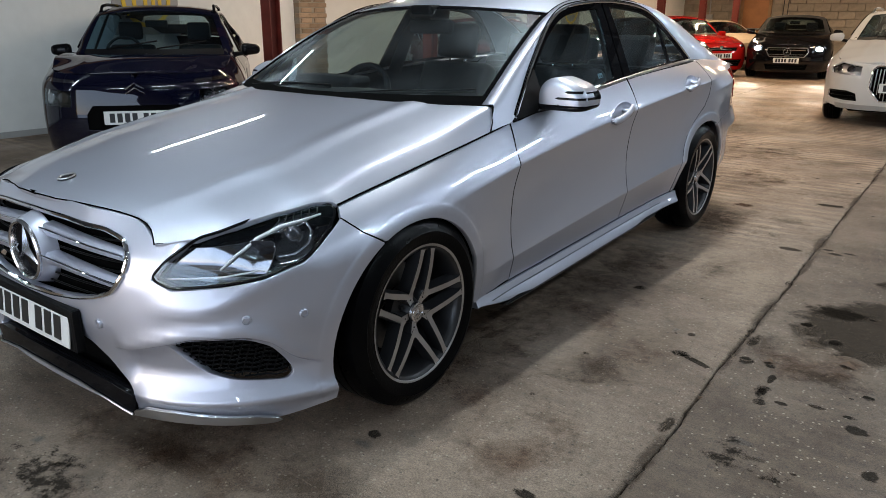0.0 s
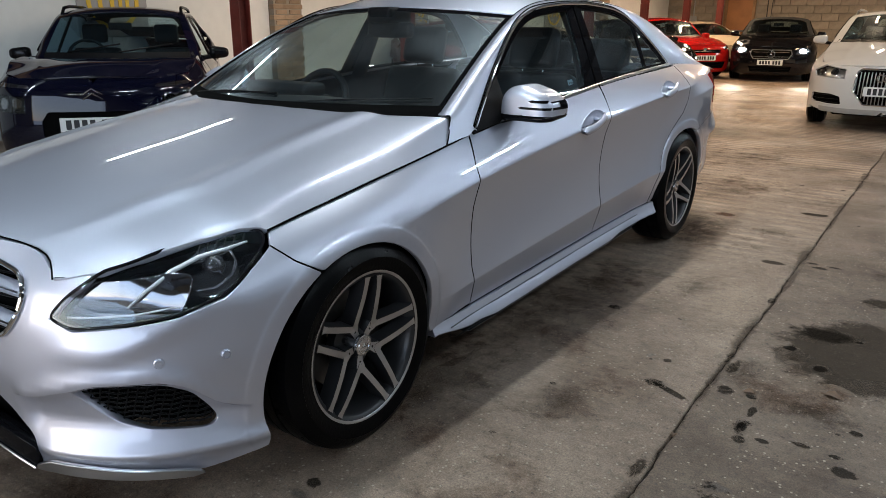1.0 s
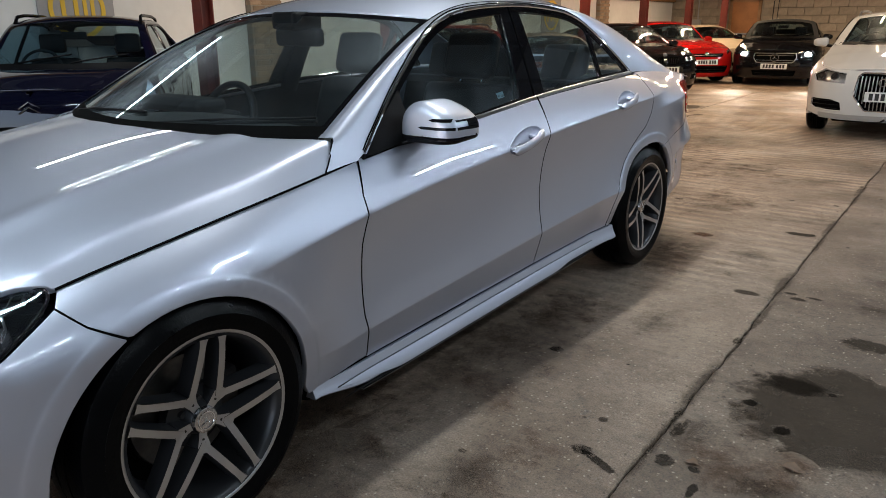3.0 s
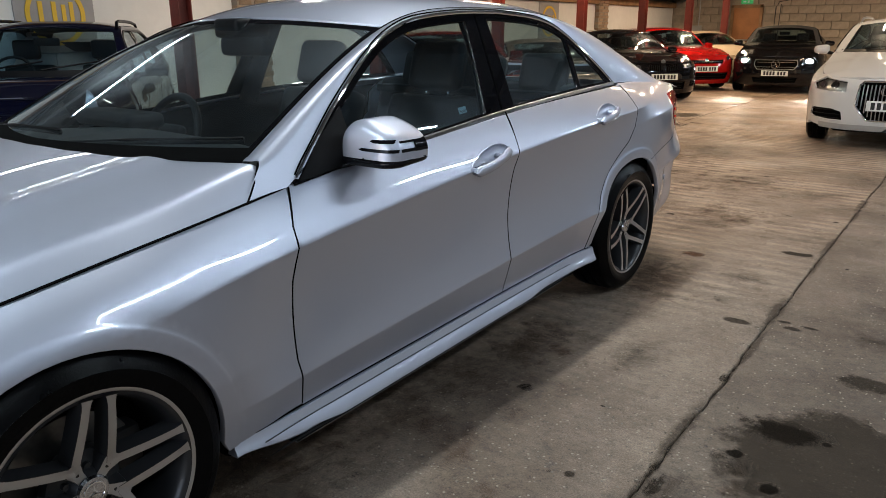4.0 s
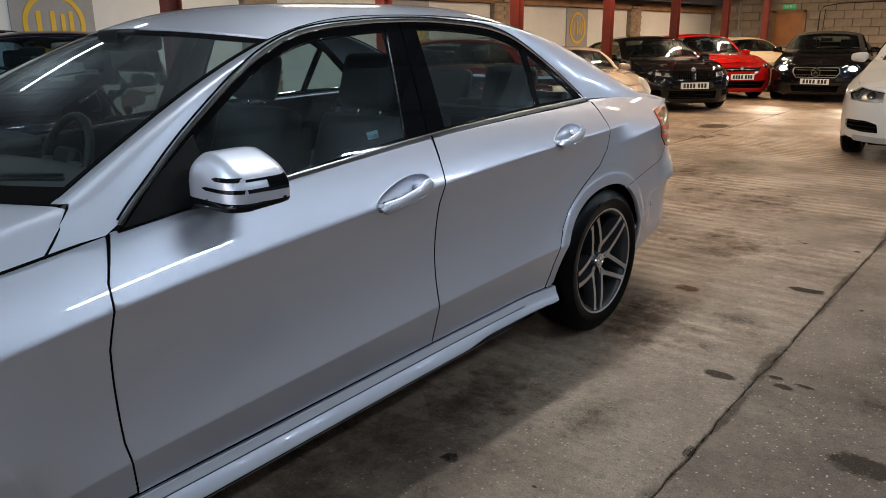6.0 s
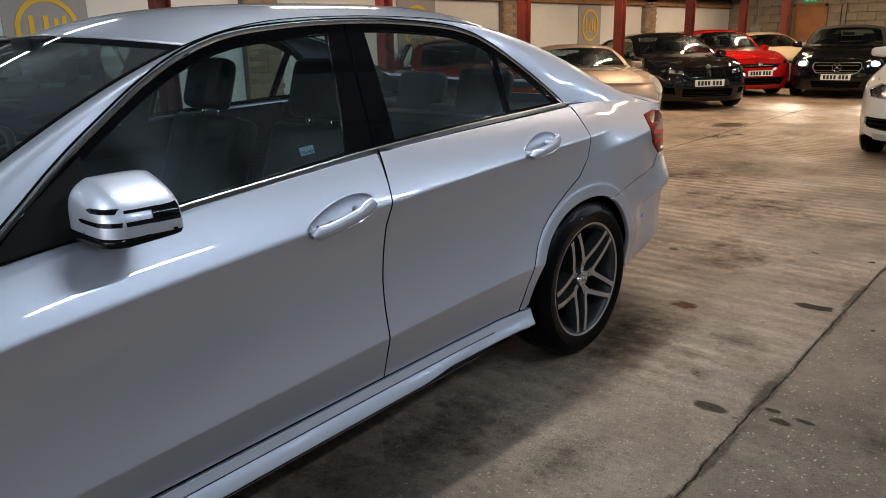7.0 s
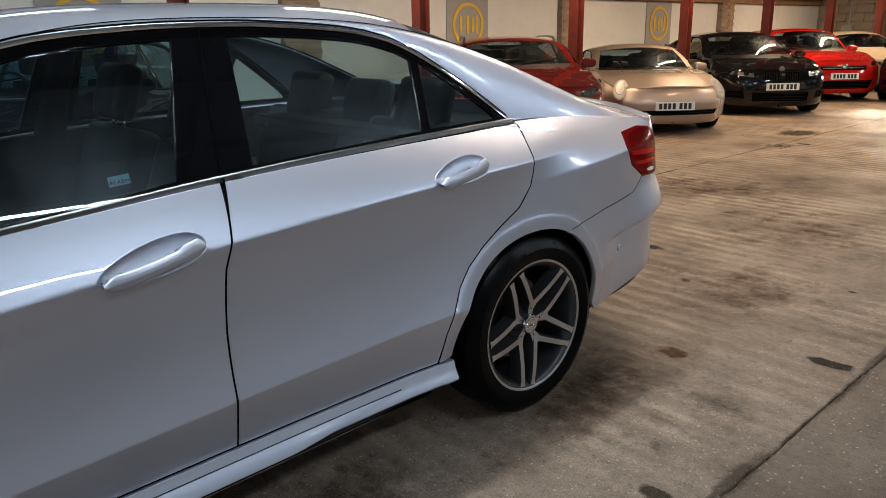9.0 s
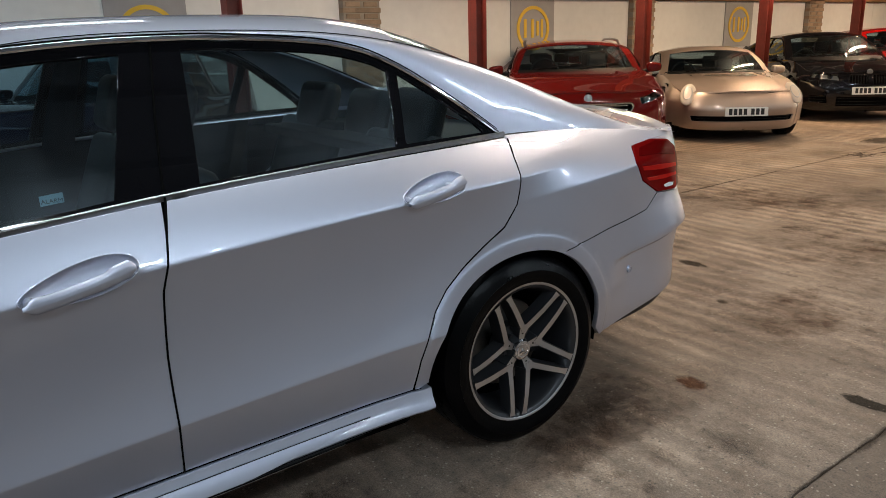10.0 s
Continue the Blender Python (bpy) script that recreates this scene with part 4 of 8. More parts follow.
# east wall stays out of view; its white is added as fill for the flank
structure("wall_east", boxes(((EAST, SOUTH, -0.05), (EAST + 0.2, NORTH, 2.3))), WALL_WHITE, "unseen side wall, made white to bounce light onto the car")
structure("wall_south", boxes(((WEST - 0.25, SOUTH - 0.2, -0.05), (-2.7, SOUTH, 5.2)), ((4.7, SOUTH - 0.2, -0.05), (EAST + 0.2, SOUTH, 5.2)), ((-2.7, SOUTH - 0.2, 3.0), (4.7, SOUTH, 5.2))), BLOCK, "block gable wall with a wide open vehicle door")
ceil = bmesh.new()
for x0, x1 in ((WEST - 0.3, RIDGE_X), (RIDGE_X, EAST + 0.3)):
    q = [ceil.verts.new(p) for p in ((x0, SOUTH - 0.3, roof_z(x0)), (x1, SOUTH - 0.3, roof_z(x1)), (x1, NORTH + 0.3, roof_z(x1)), (x0, NORTH + 0.3, roof_z(x0)),
                                     (x0, SOUTH - 0.3, roof_z(x0) + 0.12), (x1, SOUTH - 0.3, roof_z(x1) + 0.12), (x1, NORTH + 0.3, roof_z(x1) + 0.12), (x0, NORTH + 0.3, roof_z(x0) + 0.12))]
    for f in ((0, 1, 2, 3), (7, 6, 5, 4), (0, 4, 5, 1), (1, 5, 6, 2), (2, 6, 7, 3), (3, 7, 4, 0)):
        ceil.faces.new([q[i] for i in f])
slope = math.degrees(math.atan(PITCH))
for k in range(9):
    for sgn in (-1, 1):
        px = RIDGE_X + sgn * (0.5 + k * 1.05)
        box(ceil, (px - 0.03, SOUTH, roof_z(px) - 0.16), (px + 0.03, NORTH, roof_z(px) - 0.005))
structure("ceiling", ceil, ROOF_SHEET, "dark pitched sheet roof on timber purlins")

# red steel posts with rafters, one to a bay
POST_YS = [3.86, 6.74, 9.60, 12.47, 15.34, 18.2, 21.05]
POST_X = -4.36
post_bm = boxes(((-0.075, -0.075, 0.012), (0.075, -0.065, 2.72)), ((-0.075, 0.065, 0.012), (0.075, 0.075, 2.72)), ((-0.005, -0.066, 0.012), (0.005, 0.066, 2.72)))
post = thing("steel_post", "red painted steel column on the concrete floor", "post", pose(POST_X, POST_YS[0], 0), "red steel posts", "structure")
part("column", post_bm, RED_STEEL, post)
part("base_plate", boxes(((-0.13, -0.13, 0), (0.13, 0.13, 0.013), 0.002, 1)), RED_STEEL, post)
for y in POST_YS[1:]:
    copy_thing(post, pose(POST_X, y, 0))
raf = bmesh.new()
for y in [-5.0, -2.05, 0.92] + POST_YS:
    for sgn in (-1, 1):
        a, b = (POST_X, RIDGE_X) if sgn < 0 else (RIDGE_X, EAST)
        turn = Matrix.Translation(((a + b) / 2, y, (roof_z(a) + roof_z(b)) / 2 - 0.12)) @ Matrix.Rotation(math.atan(PITCH) * sgn, 4, "Y")
        box(raf, (-(b - a) * 0.522, -0.06, -0.10), ((b - a) * 0.522, 0.06, 0.10), turn=turn)
structure("rafter", raf, mat("dusty_steel", (0.10, 0.088, 0.078), 0.6, vary=0.3, scale=4), "dusty steel rafters under the roof")

# lamp housings over the tubes
batten_bm = boxes(((-0.045, -0.78, 0.012), (0.045, 0.78, 0.07), 0.008, 1))
batten = None
for row_x, row_z, _ in TUBE_ROWS:
    for tube_y in TUBE_YS:
        if batten is None:
            batten = thing("batten_light", "white fluorescent batten hung under the roof", "light", pose(row_x, tube_y, row_z), "tube lights")
            part("housing", batten_bm, GREY_BOX, batten)
            for hy in (-0.5, 0.5):
                solid("hanger", batten, INK, rod([(0, hy, 0.07), (0, hy, 0.55)], 0.004, 5))
        else:
            copy_thing(batten, pose(row_x, tube_y, row_z))


def logo_sign(y, name="wall_sign"):
    """Grey board with a yellow ring and strokes."""
    ob = thing(name, "square grey board with a yellow ring emblem on the white wall", "sign", pose(WEST + 0.004, y, 1.08), "wall signs")
    part("backing", boxes(((0, -0.45, 0), (0.02, 0.45, 0.84), 0.003, 1)), BOARD_GREY, ob)
    v, f = lathe([(0.285, 0.020), (0.285, 0.032), (0.335, 0.032), (0.335, 0.020)], 48)
    solid("ring", ob, SIGN_YELLOW, ([(a, b, c + 0.42) for a, b, c in v], f), "yellow ring")
    for k, (y0, z0, y1, z1) in enumerate(((-0.19, 0.28, -0.14, 0.56), (-0.04, 0.28, 0.01, 0.56), (0.07, 0.31, 0.115, 0.53), (0.16, 0.28, 0.205, 0.56))):
        part("stroke", boxes(((0.020, y0, z0), (0.031, y1, z1))), SIGN_YELLOW, ob)
    return ob


for sy in (3.6, 9.40, 14.80):
    logo_sign(sy)

# ---- the silver saloon ----
def arc(cy, cz, r, a0, a1, n):
    return [(cy + r * math.cos(radians(a0 + (a1 - a0) * k / n)), cz + r * math.sin(radians(a0 + (a1 - a0) * k / n))) for k in range(n + 1)]


def build_wheel(parent, m, radius=0.327, rim=0.232, width=0.225, spokes=5, twin=True, turn=0.0, cut=ALLOY_CUT, dark=ALLOY_GREY, fine=True):
    w = put("wheel", None, parent, "", m)
    n = 72 if fine else 36
    h = width / 2
    R = radius
    tyre = [(rim - 0.012, -h * 0.8), (rim + 0.01, -h * 0.98), ((rim + R) / 2, -h * 1.04), (R - 0.025, -h * 0.96), (R - 0.006, -h * 0.80), (R, -h * 0.6), (R, -h * 0.27), (R - 0.009, -h * 0.25), (R - 0.009, -h * 0.20), (R, -h * 0.18),
            (R, h * 0.18), (R - 0.009, h * 0.20), (R - 0.009, h * 0.25), (R, h * 0.27), (R, h * 0.6), (R - 0.006, h * 0.80), (R - 0.025, h * 0.96), (R - 0.045, h * 1.02), (R - 0.047, h * 1.035), ((rim + R) / 2, h * 1.045), (rim + 0.022, h * 1.02), (rim + 0.018, h * 1.0), (rim + 0.004, h * 0.97), (rim - 0.012, h * 0.8)]
    solid("tyre", w, RUBBER, lathe(tyre, n), sharp=25)
    lip = [(rim - 0.004, h * 0.80), (rim + 0.005, h * 0.93), (rim + 0.004, h * 0.96), (rim - 0.003, h * 0.958), (rim - 0.006, h * 0.935)]
    solid("rim_lip", w, cut, lathe(lip, n), "bright machined rim edge")
    barrel = [(rim - 0.006, h * 0.936), (rim - 0.014, h * 0.90), (rim - 0.020, h * 0.84), (rim - 0.026, h * 0.70), (rim - 0.040, h * 0.1), (rim - 0.030, -h * 0.7), (rim - 0.010, -h * 0.85)]
    solid("rim_barrel", w, ALLOY_GREY, lathe(barrel, n))
    solid("brake_disc", w, STEEL, lathe([(0.075, -0.01), (0.155, -0.01), (0.158, -0.018), (0.158, -0.034), (0.155, -0.04), (0.075, -0.04)], 40), "worn steel brake disc")
    cal = bmesh.new()
    box(cal, (-0.065, 0.10, -0.07), (0.005, 0.17, 0.07), 0.015, 2)
    part("brake_caliper", cal, ALLOY_GREY, w, "", True)
    solid("wheel_back", w, CAVITY, lathe([(0.02, -0.06), (rim - 0.03, -0.06), (rim - 0.03, -0.075), (0.02, -0.075)], 32))
    r1 = rim - 0.017

    def face_x(r):
        t = max(0.0, (r - 0.05) / (r1 - 0.05))
        return h * 0.66 + 0.018 * math.sin(min(1.0, t) * 2.4) + h * 0.18 * t * t

    def bar(name, a, rows_in, sharp=30):
        """A tapering arm along the direction a, from rows of (along, aside, half width); gives the arm with its machined face."""
        rows = []
        for r, o, wd in rows_in:
            x = face_x(math.hypot(r, o))
            sec = [(x - 0.050, o - wd * 1.5), (x - 0.005, o - wd * 1.15), (x, o - wd), (x, o + wd), (x - 0.005, o + wd * 1.15), (x - 0.050, o + wd * 1.5)]
            rows.append([(xx, r * math.cos(a) - q * math.sin(a), r * math.sin(a) + q * math.cos(a)) for xx, q in sec])
        sp = solid(name, w, dark, strip(rows), sharp=sharp)[0]
        solid("spoke_face", sp, cut, strip([[(p[0] + 0.0008, p[1], p[2]) for p in row[2:4]] for row in rows]), "bright machined face", sharp=0)
    for k in range(spokes):
        a = radians(turn + 360.0 / spokes * k)
        if twin:
            for side in (-1, 1):
                bar("spoke", a, [(0.055 + (r1 - 0.053) * t, side * (0.0425 - 0.0155 * t), 0.0090 + 0.0012 * (1 - t) + 0.004 * max(0, t - 0.93) / 0.07) for t in (0, 0.15, 0.3, 0.45, 0.6, 0.75, 0.88, 0.96, 1.0)])
            bar("spoke_web", a + math.pi / spokes, [(0.026, 0, 0.012), (0.040, 0, 0.0115), (0.052, 0, 0.0125), (0.064, 0, 0.016), (0.074, 0, 0.019), (0.084, 0, 0.015), (0.092, 0, 0.004)])
        else:
            bar("spoke", a, [(0.03 + (r1 - 0.028) * t, 0, 0.030 - 0.006 * t) for t in (0, 0.2, 0.4, 0.6, 0.8, 1.0)])
        if fine:
            ab = a + math.pi / spokes
            hv, hf = lathe([(0.0001, face_x(0.058) + 0.0012), (0.0042, face_x(0.058) + 0.0012), (0.0042, face_x(0.058) - 0.004)], 10)
            solid("bolt_hole", w, INK, ([(x, y + 0.058 * math.cos(ab), z + 0.058 * math.sin(ab)) for x, y, z in hv], hf))
            hv, hf = lathe([(0.0001, h * 0.50), (0.008, h * 0.50), (0.0095, h * 0.42), (0.0095, h * 0.2)], 10)
            solid("wheel_bolt", w, ALLOY_GREY, ([(x, y + 0.050 * math.cos(a), z + 0.050 * math.sin(a)) for x, y, z in hv], hf))
    solid("hub", w, dark, lathe([(0.0001, h * 0.68), (0.036, h * 0.68), (0.042, h * 0.60), (0.050, h * 0.42), (0.085, h * 0.34), (0.09, h * 0.1)], 40), sharp=30)
    cap = solid("hub_cap", w, EMBLEM if fine else SATIN, lathe([(0.0001, h * 0.79), (0.028, h * 0.785), (0.034, h * 0.77), (0.037, h * 0.70)], 32), "silver centre cap with a raised emblem")[0]
    if fine:
        solid("emblem_ring", cap, CHROME, lathe([(0.0215, h * 0.785), (0.0225, h * 0.80), (0.025, h * 0.80), (0.026, h * 0.78)], 32))
        solid("emblem_arms", cap, CHROME, star_shape(0.021, 0.0045, h * 0.785, h * 0.81))
    return w


def star_shape(r, b, x0, x1):
    """Three tapering arms about x, raised to a ridge."""
    verts, faces = [(x1, 0, 0)], []
    ring = []
    for k in range(3):
        a = math.pi / 2 + k * 2 * math.pi / 3
        verts.append((x0 + (x1 - x0) * 0.15, r * math.cos(a), r * math.sin(a)))
        c = a + math.pi / 3
        verts.append((x0, b * math.cos(c), b * math.sin(c)))
    for k in range(6):
        faces.append((0, 1 + k, 1 + (k + 1) % 6))
    return verts, faces


def number_plate(parent, m, back=PLATE_WHITE, w=0.52, h=0.111, glyphs=7):
    pl = put("number_plate", None, parent, "white number plate with a row of dark bars", m)
    part("plate", boxes(((-w / 2, -0.006, -h / 2), (w / 2, 0, h / 2), 0.004, 2)), back, pl)
    step = w * 0.86 / (glyphs + 0.5)
    for k in range(glyphs):
        x = -w * 0.43 + step * (k + 0.5 + (0.5 if k > 3 else 0))
        part("bar", boxes(((x - step * 0.34, -0.0085, -h * 0.34), (x + step * 0.34, -0.0055, h * 0.34))), INK, pl)
    return pl


def build_saloon():
    S = Shell(SALOON)
    car = thing("silver_saloon_car", "clean silver four-door saloon car parked on concrete", "car")
    st = 0.02

    def flank(y, z):
        return S.skin(S.s_at(y), z)

    wb = pchip([(0.66, 0.905), (0.95, 0.940), (1.10, 0.957), (1.416, 0.985), (1.77, 1.014), (2.27, 1.040), (2.883, 1.060)])
    belt_line = [(y, float(S.belt(y))) for y in np.linspace(-0.296, 0.650, 18)]
    f_arch = arc(-0.035, 0.300, 0.378, -8, 114, 22)
    b_arch = arc(-0.035, 0.300, 0.378, 117, 197, 18)
    # handle recesses: centre, half length, half height, rise
    HANDLES = ((1.549, 0.868, 0.128, 0.041, 0.16), (2.511, 0.948, 0.112, 0.036, 0.13))

    def dish_of(cy, cz, a, b, k):
        ell = []
        for w in np.linspace(0, 2 * math.pi, 37)[:-1]:
            c, s = math.cos(w), math.sin(w)
            du = a * c
            ell.append((cy + du, cz + k * du + b * (1.0 + 0.22 * c) * s))

        def depth(u, w):
            du = u - cy
            dv = (w - cz - k * du) / (b * (1.0 + 0.22 * du / a))
            return -0.027 * np.sqrt(np.clip(1 - (du / a) ** 2 - dv ** 2, 0, 1)) ** 0.8
        return ell, depth
    # the lines that the sheets follow: the crease along the flank, the lips round the arches
    crease = [[(y, float(S.crease(y)) + dz) for y in np.linspace(0.2, 3.05, 146)] for dz in (-0.012, -0.0035, 0.0035, 0.012)]
    lips = [arc(wy, wz, lip + dr, -20, 200, 60) for wy, wz, lip, _ in S.lips for dr in (-0.005, 0.003, 0.011)]
    tucks = [[(y, float(S.tuck(y)) + dz) for y in np.linspace(0.4, 2.6, 110)] for dz in (-0.010, -0.003, 0.003, 0.010)]
    haunch = [[(y, float(S.haunch(y)) + dz) for y in np.linspace(2.80, 3.6, 60)] for dz in (-0.010, -0.003, 0.003, 0.010)]
    folds = crease + lips + tucks + haunch
    # wings, doors, quarters
    sheet("front_wing", car, SILVER, flank, belt_line + [(0.640, 0.880), (0.613, 0.815), (0.593, 0.665), (0.599, 0.425), (0.626, 0.272), (0.36, 0.25)] + f_arch[1:] + [(-0.200, 0.646), (-0.274, 0.689), (-0.318, 0.728)], st, mirror=True, fold=0.02, lines=folds)
    door_top = [(y, float(wb(y)) - 0.006) for y in np.linspace(0.98, 1.76, 9)]
    sheet("front_door", car, SILVER, flank, [(0.664, 0.912), (0.80, 0.925)] + door_top + [(1.748, 0.93), (1.721, 0.805), (1.714, 0.63), (1.714, 0.445), (1.721, 0.298), (0.634, 0.265), (0.607, 0.425), (0.601, 0.665), (0.621, 0.815)], st, mirror=True, fold=0.02, lines=folds, holes=[dish_of(*HANDLES[0])[0]])
    door_top = [(y, float(wb(y)) - 0.006) for y in np.linspace(1.777, 2.872, 10)]
    sheet("rear_door", car, SILVER, flank, door_top + [(2.845, 1.0), (2.828, 0.95), (2.822, 0.90), (2.812, 0.86), (2.766, 0.795), (2.690, 0.745), (2.614, 0.69), (2.545, 0.63), (2.498, 0.57), (2.460, 0.49), (2.443, 0.42), (2.430, 0.315), (1.729, 0.298), (1.722, 0.445), (1.722, 0.63), (1.729, 0.805), (1.756, 0.93)], st, mirror=True, fold=0.02, lines=folds, holes=[dish_of(*HANDLES[1])[0]])
    q_top = [(y, float(S.belt(y))) for y in np.linspace(2.885, 3.70, 12)]
    r_arch = arc(2.858, 0.327, 0.373, 66, 180, 22)
    sheet("rear_quarter", car, SILVER, flank, q_top + [(3.72, 0.985), (3.60, 0.985), (3.452, 0.975), (3.420, 0.915), (3.473, 0.842), (3.600, 0.780), (3.512, 0.730), (3.27, 0.705)] + r_arch + [(2.438, 0.31), (2.449, 0.42), (2.466, 0.49), (2.504, 0.567), (2.551, 0.626), (2.619, 0.685), (2.695, 0.740), (2.772, 0.790), (2.818, 0.857), (2.829, 0.90), (2.835, 0.95), (2.852, 1.0)], st, mirror=True, fold=0.02, lines=folds)
    # sill skirt, its leaf-shaped blade and the thin dark and bright lines below it
    sill_top = pchip([(0.36, 0.256), (0.63, 0.259), (1.72, 0.292), (2.50, 0.312)])

    def sill(profile, ys, wide=lambda y: 1.0):
        rows = []
        for out, dz in profile:
            row = []
            for y in ys:
                z0 = float(sill_top(y))
                k = wide(y)
                row.append((float(flank(y, z0)[0]) + 0.006 + profile[0][0] + (out - profile[0][0]) * k, y, z0 + profile[0][1] + (dz - profile[0][1]) * k))
            rows.append(row)
        return strip(rows)
    sill_ys = np.r_[np.linspace(0.376, 0.55, 8), np.linspace(0.6, 2.3, 30), np.linspace(2.33, 2.492, 8)]
    nose_in = lambda y: 0.55 + 0.45 * float(ease(0.37, 0.62, y))
    skirt = [(-0.030, 0.0), (0.002, 0.0), (0.005, -0.002), (0.011, -0.024), (0.018, -0.039), (0.026, -0.053), (0.028, -0.060), (0.024, -0.066), (-0.05, -0.068)]
    solid("sill_skirt", car, SILVER, sill(skirt, sill_ys, nose_in), mirror=True, sharp=16)
    for y in (0.376, 2.492):
        z0, x0, k = float(sill_top(y)), float(flank(y, float(sill_top(y)))[0]) + 0.006, nose_in(y)
        solid("sill_end", car, SILVER, ([(x0 - 0.03 + (a + 0.03) * k, y, z0 + b * k) for a, b in skirt], [tuple(range(len(skirt)))]), mirror=True)
    leaf = lambda y: max(0.02, min(1.0, (y - 0.46) / 0.30) * min(1.0, (2.275 - y) / 0.40)) ** 0.75
    leaf_ys = np.r_[np.linspace(0.465, 0.80, 14), np.linspace(0.85, 1.82, 18), np.linspace(1.86, 2.27, 14)]
    solid("sill_leaf", car, SILVER, sill([(0.015, -0.027), (0.019, -0.0275), (0.039, -0.062), (0.040, -0.067), (0.036, -0.070), (0.0, -0.071)], leaf_ys, leaf), mirror=True, sharp=20)
    groove = [(float(flank(y, float(sill_top(y)))[0]) + 0.0215, y, float(sill_top(y)) - 0.0272) for y in leaf_ys]
    solid("leaf_groove", car, INK, rod(groove, 0.0020, 6), mirror=True)
    solid("sill_gap", car, INK, sill([(0.026, -0.068), (0.0355, -0.0695), (0.033, -0.073), (0.014, -0.073)], leaf_ys, leaf), mirror=True)
    solid("sill_edge", car, SATIN, sill([(0.022, -0.0765), (0.0355, -0.0760), (0.0355, -0.0778), (0.022, -0.078)], leaf_ys[4:-3], lambda y: leaf(y) ** 0.4), mirror=True, sharp=50)
    solid("sill_blade", car, BLACK_PLASTIC, sill([(0.022, -0.069), (0.035, -0.0735), (0.034, -0.080), (0.0, -0.086), (-0.20, -0.086)], leaf_ys[4:-3], lambda y: leaf(y) ** 0.4), mirror=True)
    # dark shut lines in the gaps
    seams = ([(0.661, 0.908), (0.617, 0.815), (0.597, 0.665), (0.603, 0.425), (0.630, 0.270)], [(1.775, 1.016), (1.752, 0.93), (1.725, 0.805), (1.718, 0.63), (1.718, 0.445), (1.725, 0.288)],
             [(2.880, 1.05), (2.848, 1.0), (2.831, 0.95), (2.825, 0.90), (2.815, 0.858), (2.769, 0.792), (2.692, 0.742), (2.616, 0.687), (2.548, 0.628), (2.501, 0.568), (2.463, 0.49), (2.446, 0.42), (2.434, 0.31)],
             [(3.03, 0.671), (3.27, 0.703), (3.512, 0.728), (3.602, 0.776)], [(-0.204, 0.642), (-0.276, 0.686), (-0.320, 0.728)], [(y, sill_top(y) + 0.003) for y in (0.45, 0.6, 1.0, 1.5, 2.0, 2.46)])
    for line in seams:
        fine_line = dense(line, 0.02, False)
        solid("shut_line", car, CAVITY, rod([tuple(flank(y, z) - np.array([0.0025, 0, 0])) for y, z in fine_line], 0.0032, 6), mirror=True)
    gap = [flank(y, float(S.belt(y))) + np.array([0.0, 0, 0.003]) for y in np.linspace(-0.30, 0.655, 34)]
    solid("shut_line", car, CAVITY, rod([tuple(p) for p in gap], 0.0034, 6), mirror=True)
    foot = flank(0.515, float(S.belt(0.515)))
    solid("shut_line", car, CAVITY, rod([tuple(foot + (S.rail(0.0) - foot) * k + np.array([0.005, 0, -0.003]) * math.sin(math.pi * k)) for k in np.linspace(0, 0.97, 8)], 0.0030, 6), mirror=True)
    for tt0, tt1 in ((0.02, 3.45),):
        solid("roof_seam", car, CAVITY, rod([tuple(S.top(0.9535, t) + np.array([0, 0, -0.0012])) for t in np.linspace(tt0, tt1, 60)], 0.0034, 6), mirror=True)
    nose_line = [(x, y - 0.001) for x, y in ((-0.540, -0.756), (-0.515, -0.742), (-0.492, -0.732), (-0.465, -0.727), (-0.43, -0.729), (-0.36, -0.745), (-0.246, -0.780), (-0.12, -0.812), (0, -0.820), (0.12, -0.812), (0.246, -0.780), (0.36, -0.745), (0.43, -0.729), (0.465, -0.727), (0.492, -0.732), (0.515, -0.742), (0.540, -0.756))]
    solid("shut_line", car, CAVITY, rod([tuple(S.hood(x, y) + np.array([0, -0.002, -0.004])) for x, y in dense(nose_line, 0.02, False)], 0.0024, 6))
    # dark structure behind the panels
    sx = S.s_x

    def inner(y, z):
        return flank(y, z) - np.stack([np.full(np.shape(y), 0.03), np.zeros(np.shape(y)), np.zeros(np.shape(y))], -1)
    tub = [(0.40, 0.22), (0.40, 0.86), (0.66, 0.89), (1.0, 0.93), (1.77, 0.99), (2.8, 1.0), (2.78, 0.83), (2.6, 0.71)] + arc(2.874, 0.325, 0.42, 150, 180, 6) + [(2.45, 0.22)]
    sheet("inner_side", car, CAVITY, inner, tub, 0.08, mirror=True, fold=0)
    part("underbody", boxes(((-0.80, 0.40, 0.17), (0.80, 2.46, 0.30), 0.03, 2), ((-0.50, -0.70, 0.19), (0.50, 0.45, 0.62), 0.05, 2), ((-0.60, 2.4, 0.22), (0.60, 3.8, 0.62), 0.05, 2)), CAVITY, car)
    for wy, lr in ((-0.02, 0.415), (2.862, 0.392)):
        v, f = lathe([(lr, -0.27), (lr, 0.045)], 40)
        v2, f2 = lathe([(lr, -0.27), (0.03, -0.27)], 40)
        for sgn in (1, -1):
            for vv, ff in ((v, f), (v2, f2)):
                keep = [q for q in ff if min(vv[i][2] for i in q) > -0.09]
                solid("wheel_liner", car, CAVITY, ([(sgn * (a + 0.79), b + wy, c + 0.325) for a, b, c in vv], keep))
    # front bumper with its openings
    def front(q, z):
        return S.skin(q, z)
    X, Y = lambda x: float(sx(x)), lambda y: float(S.s_at(y))
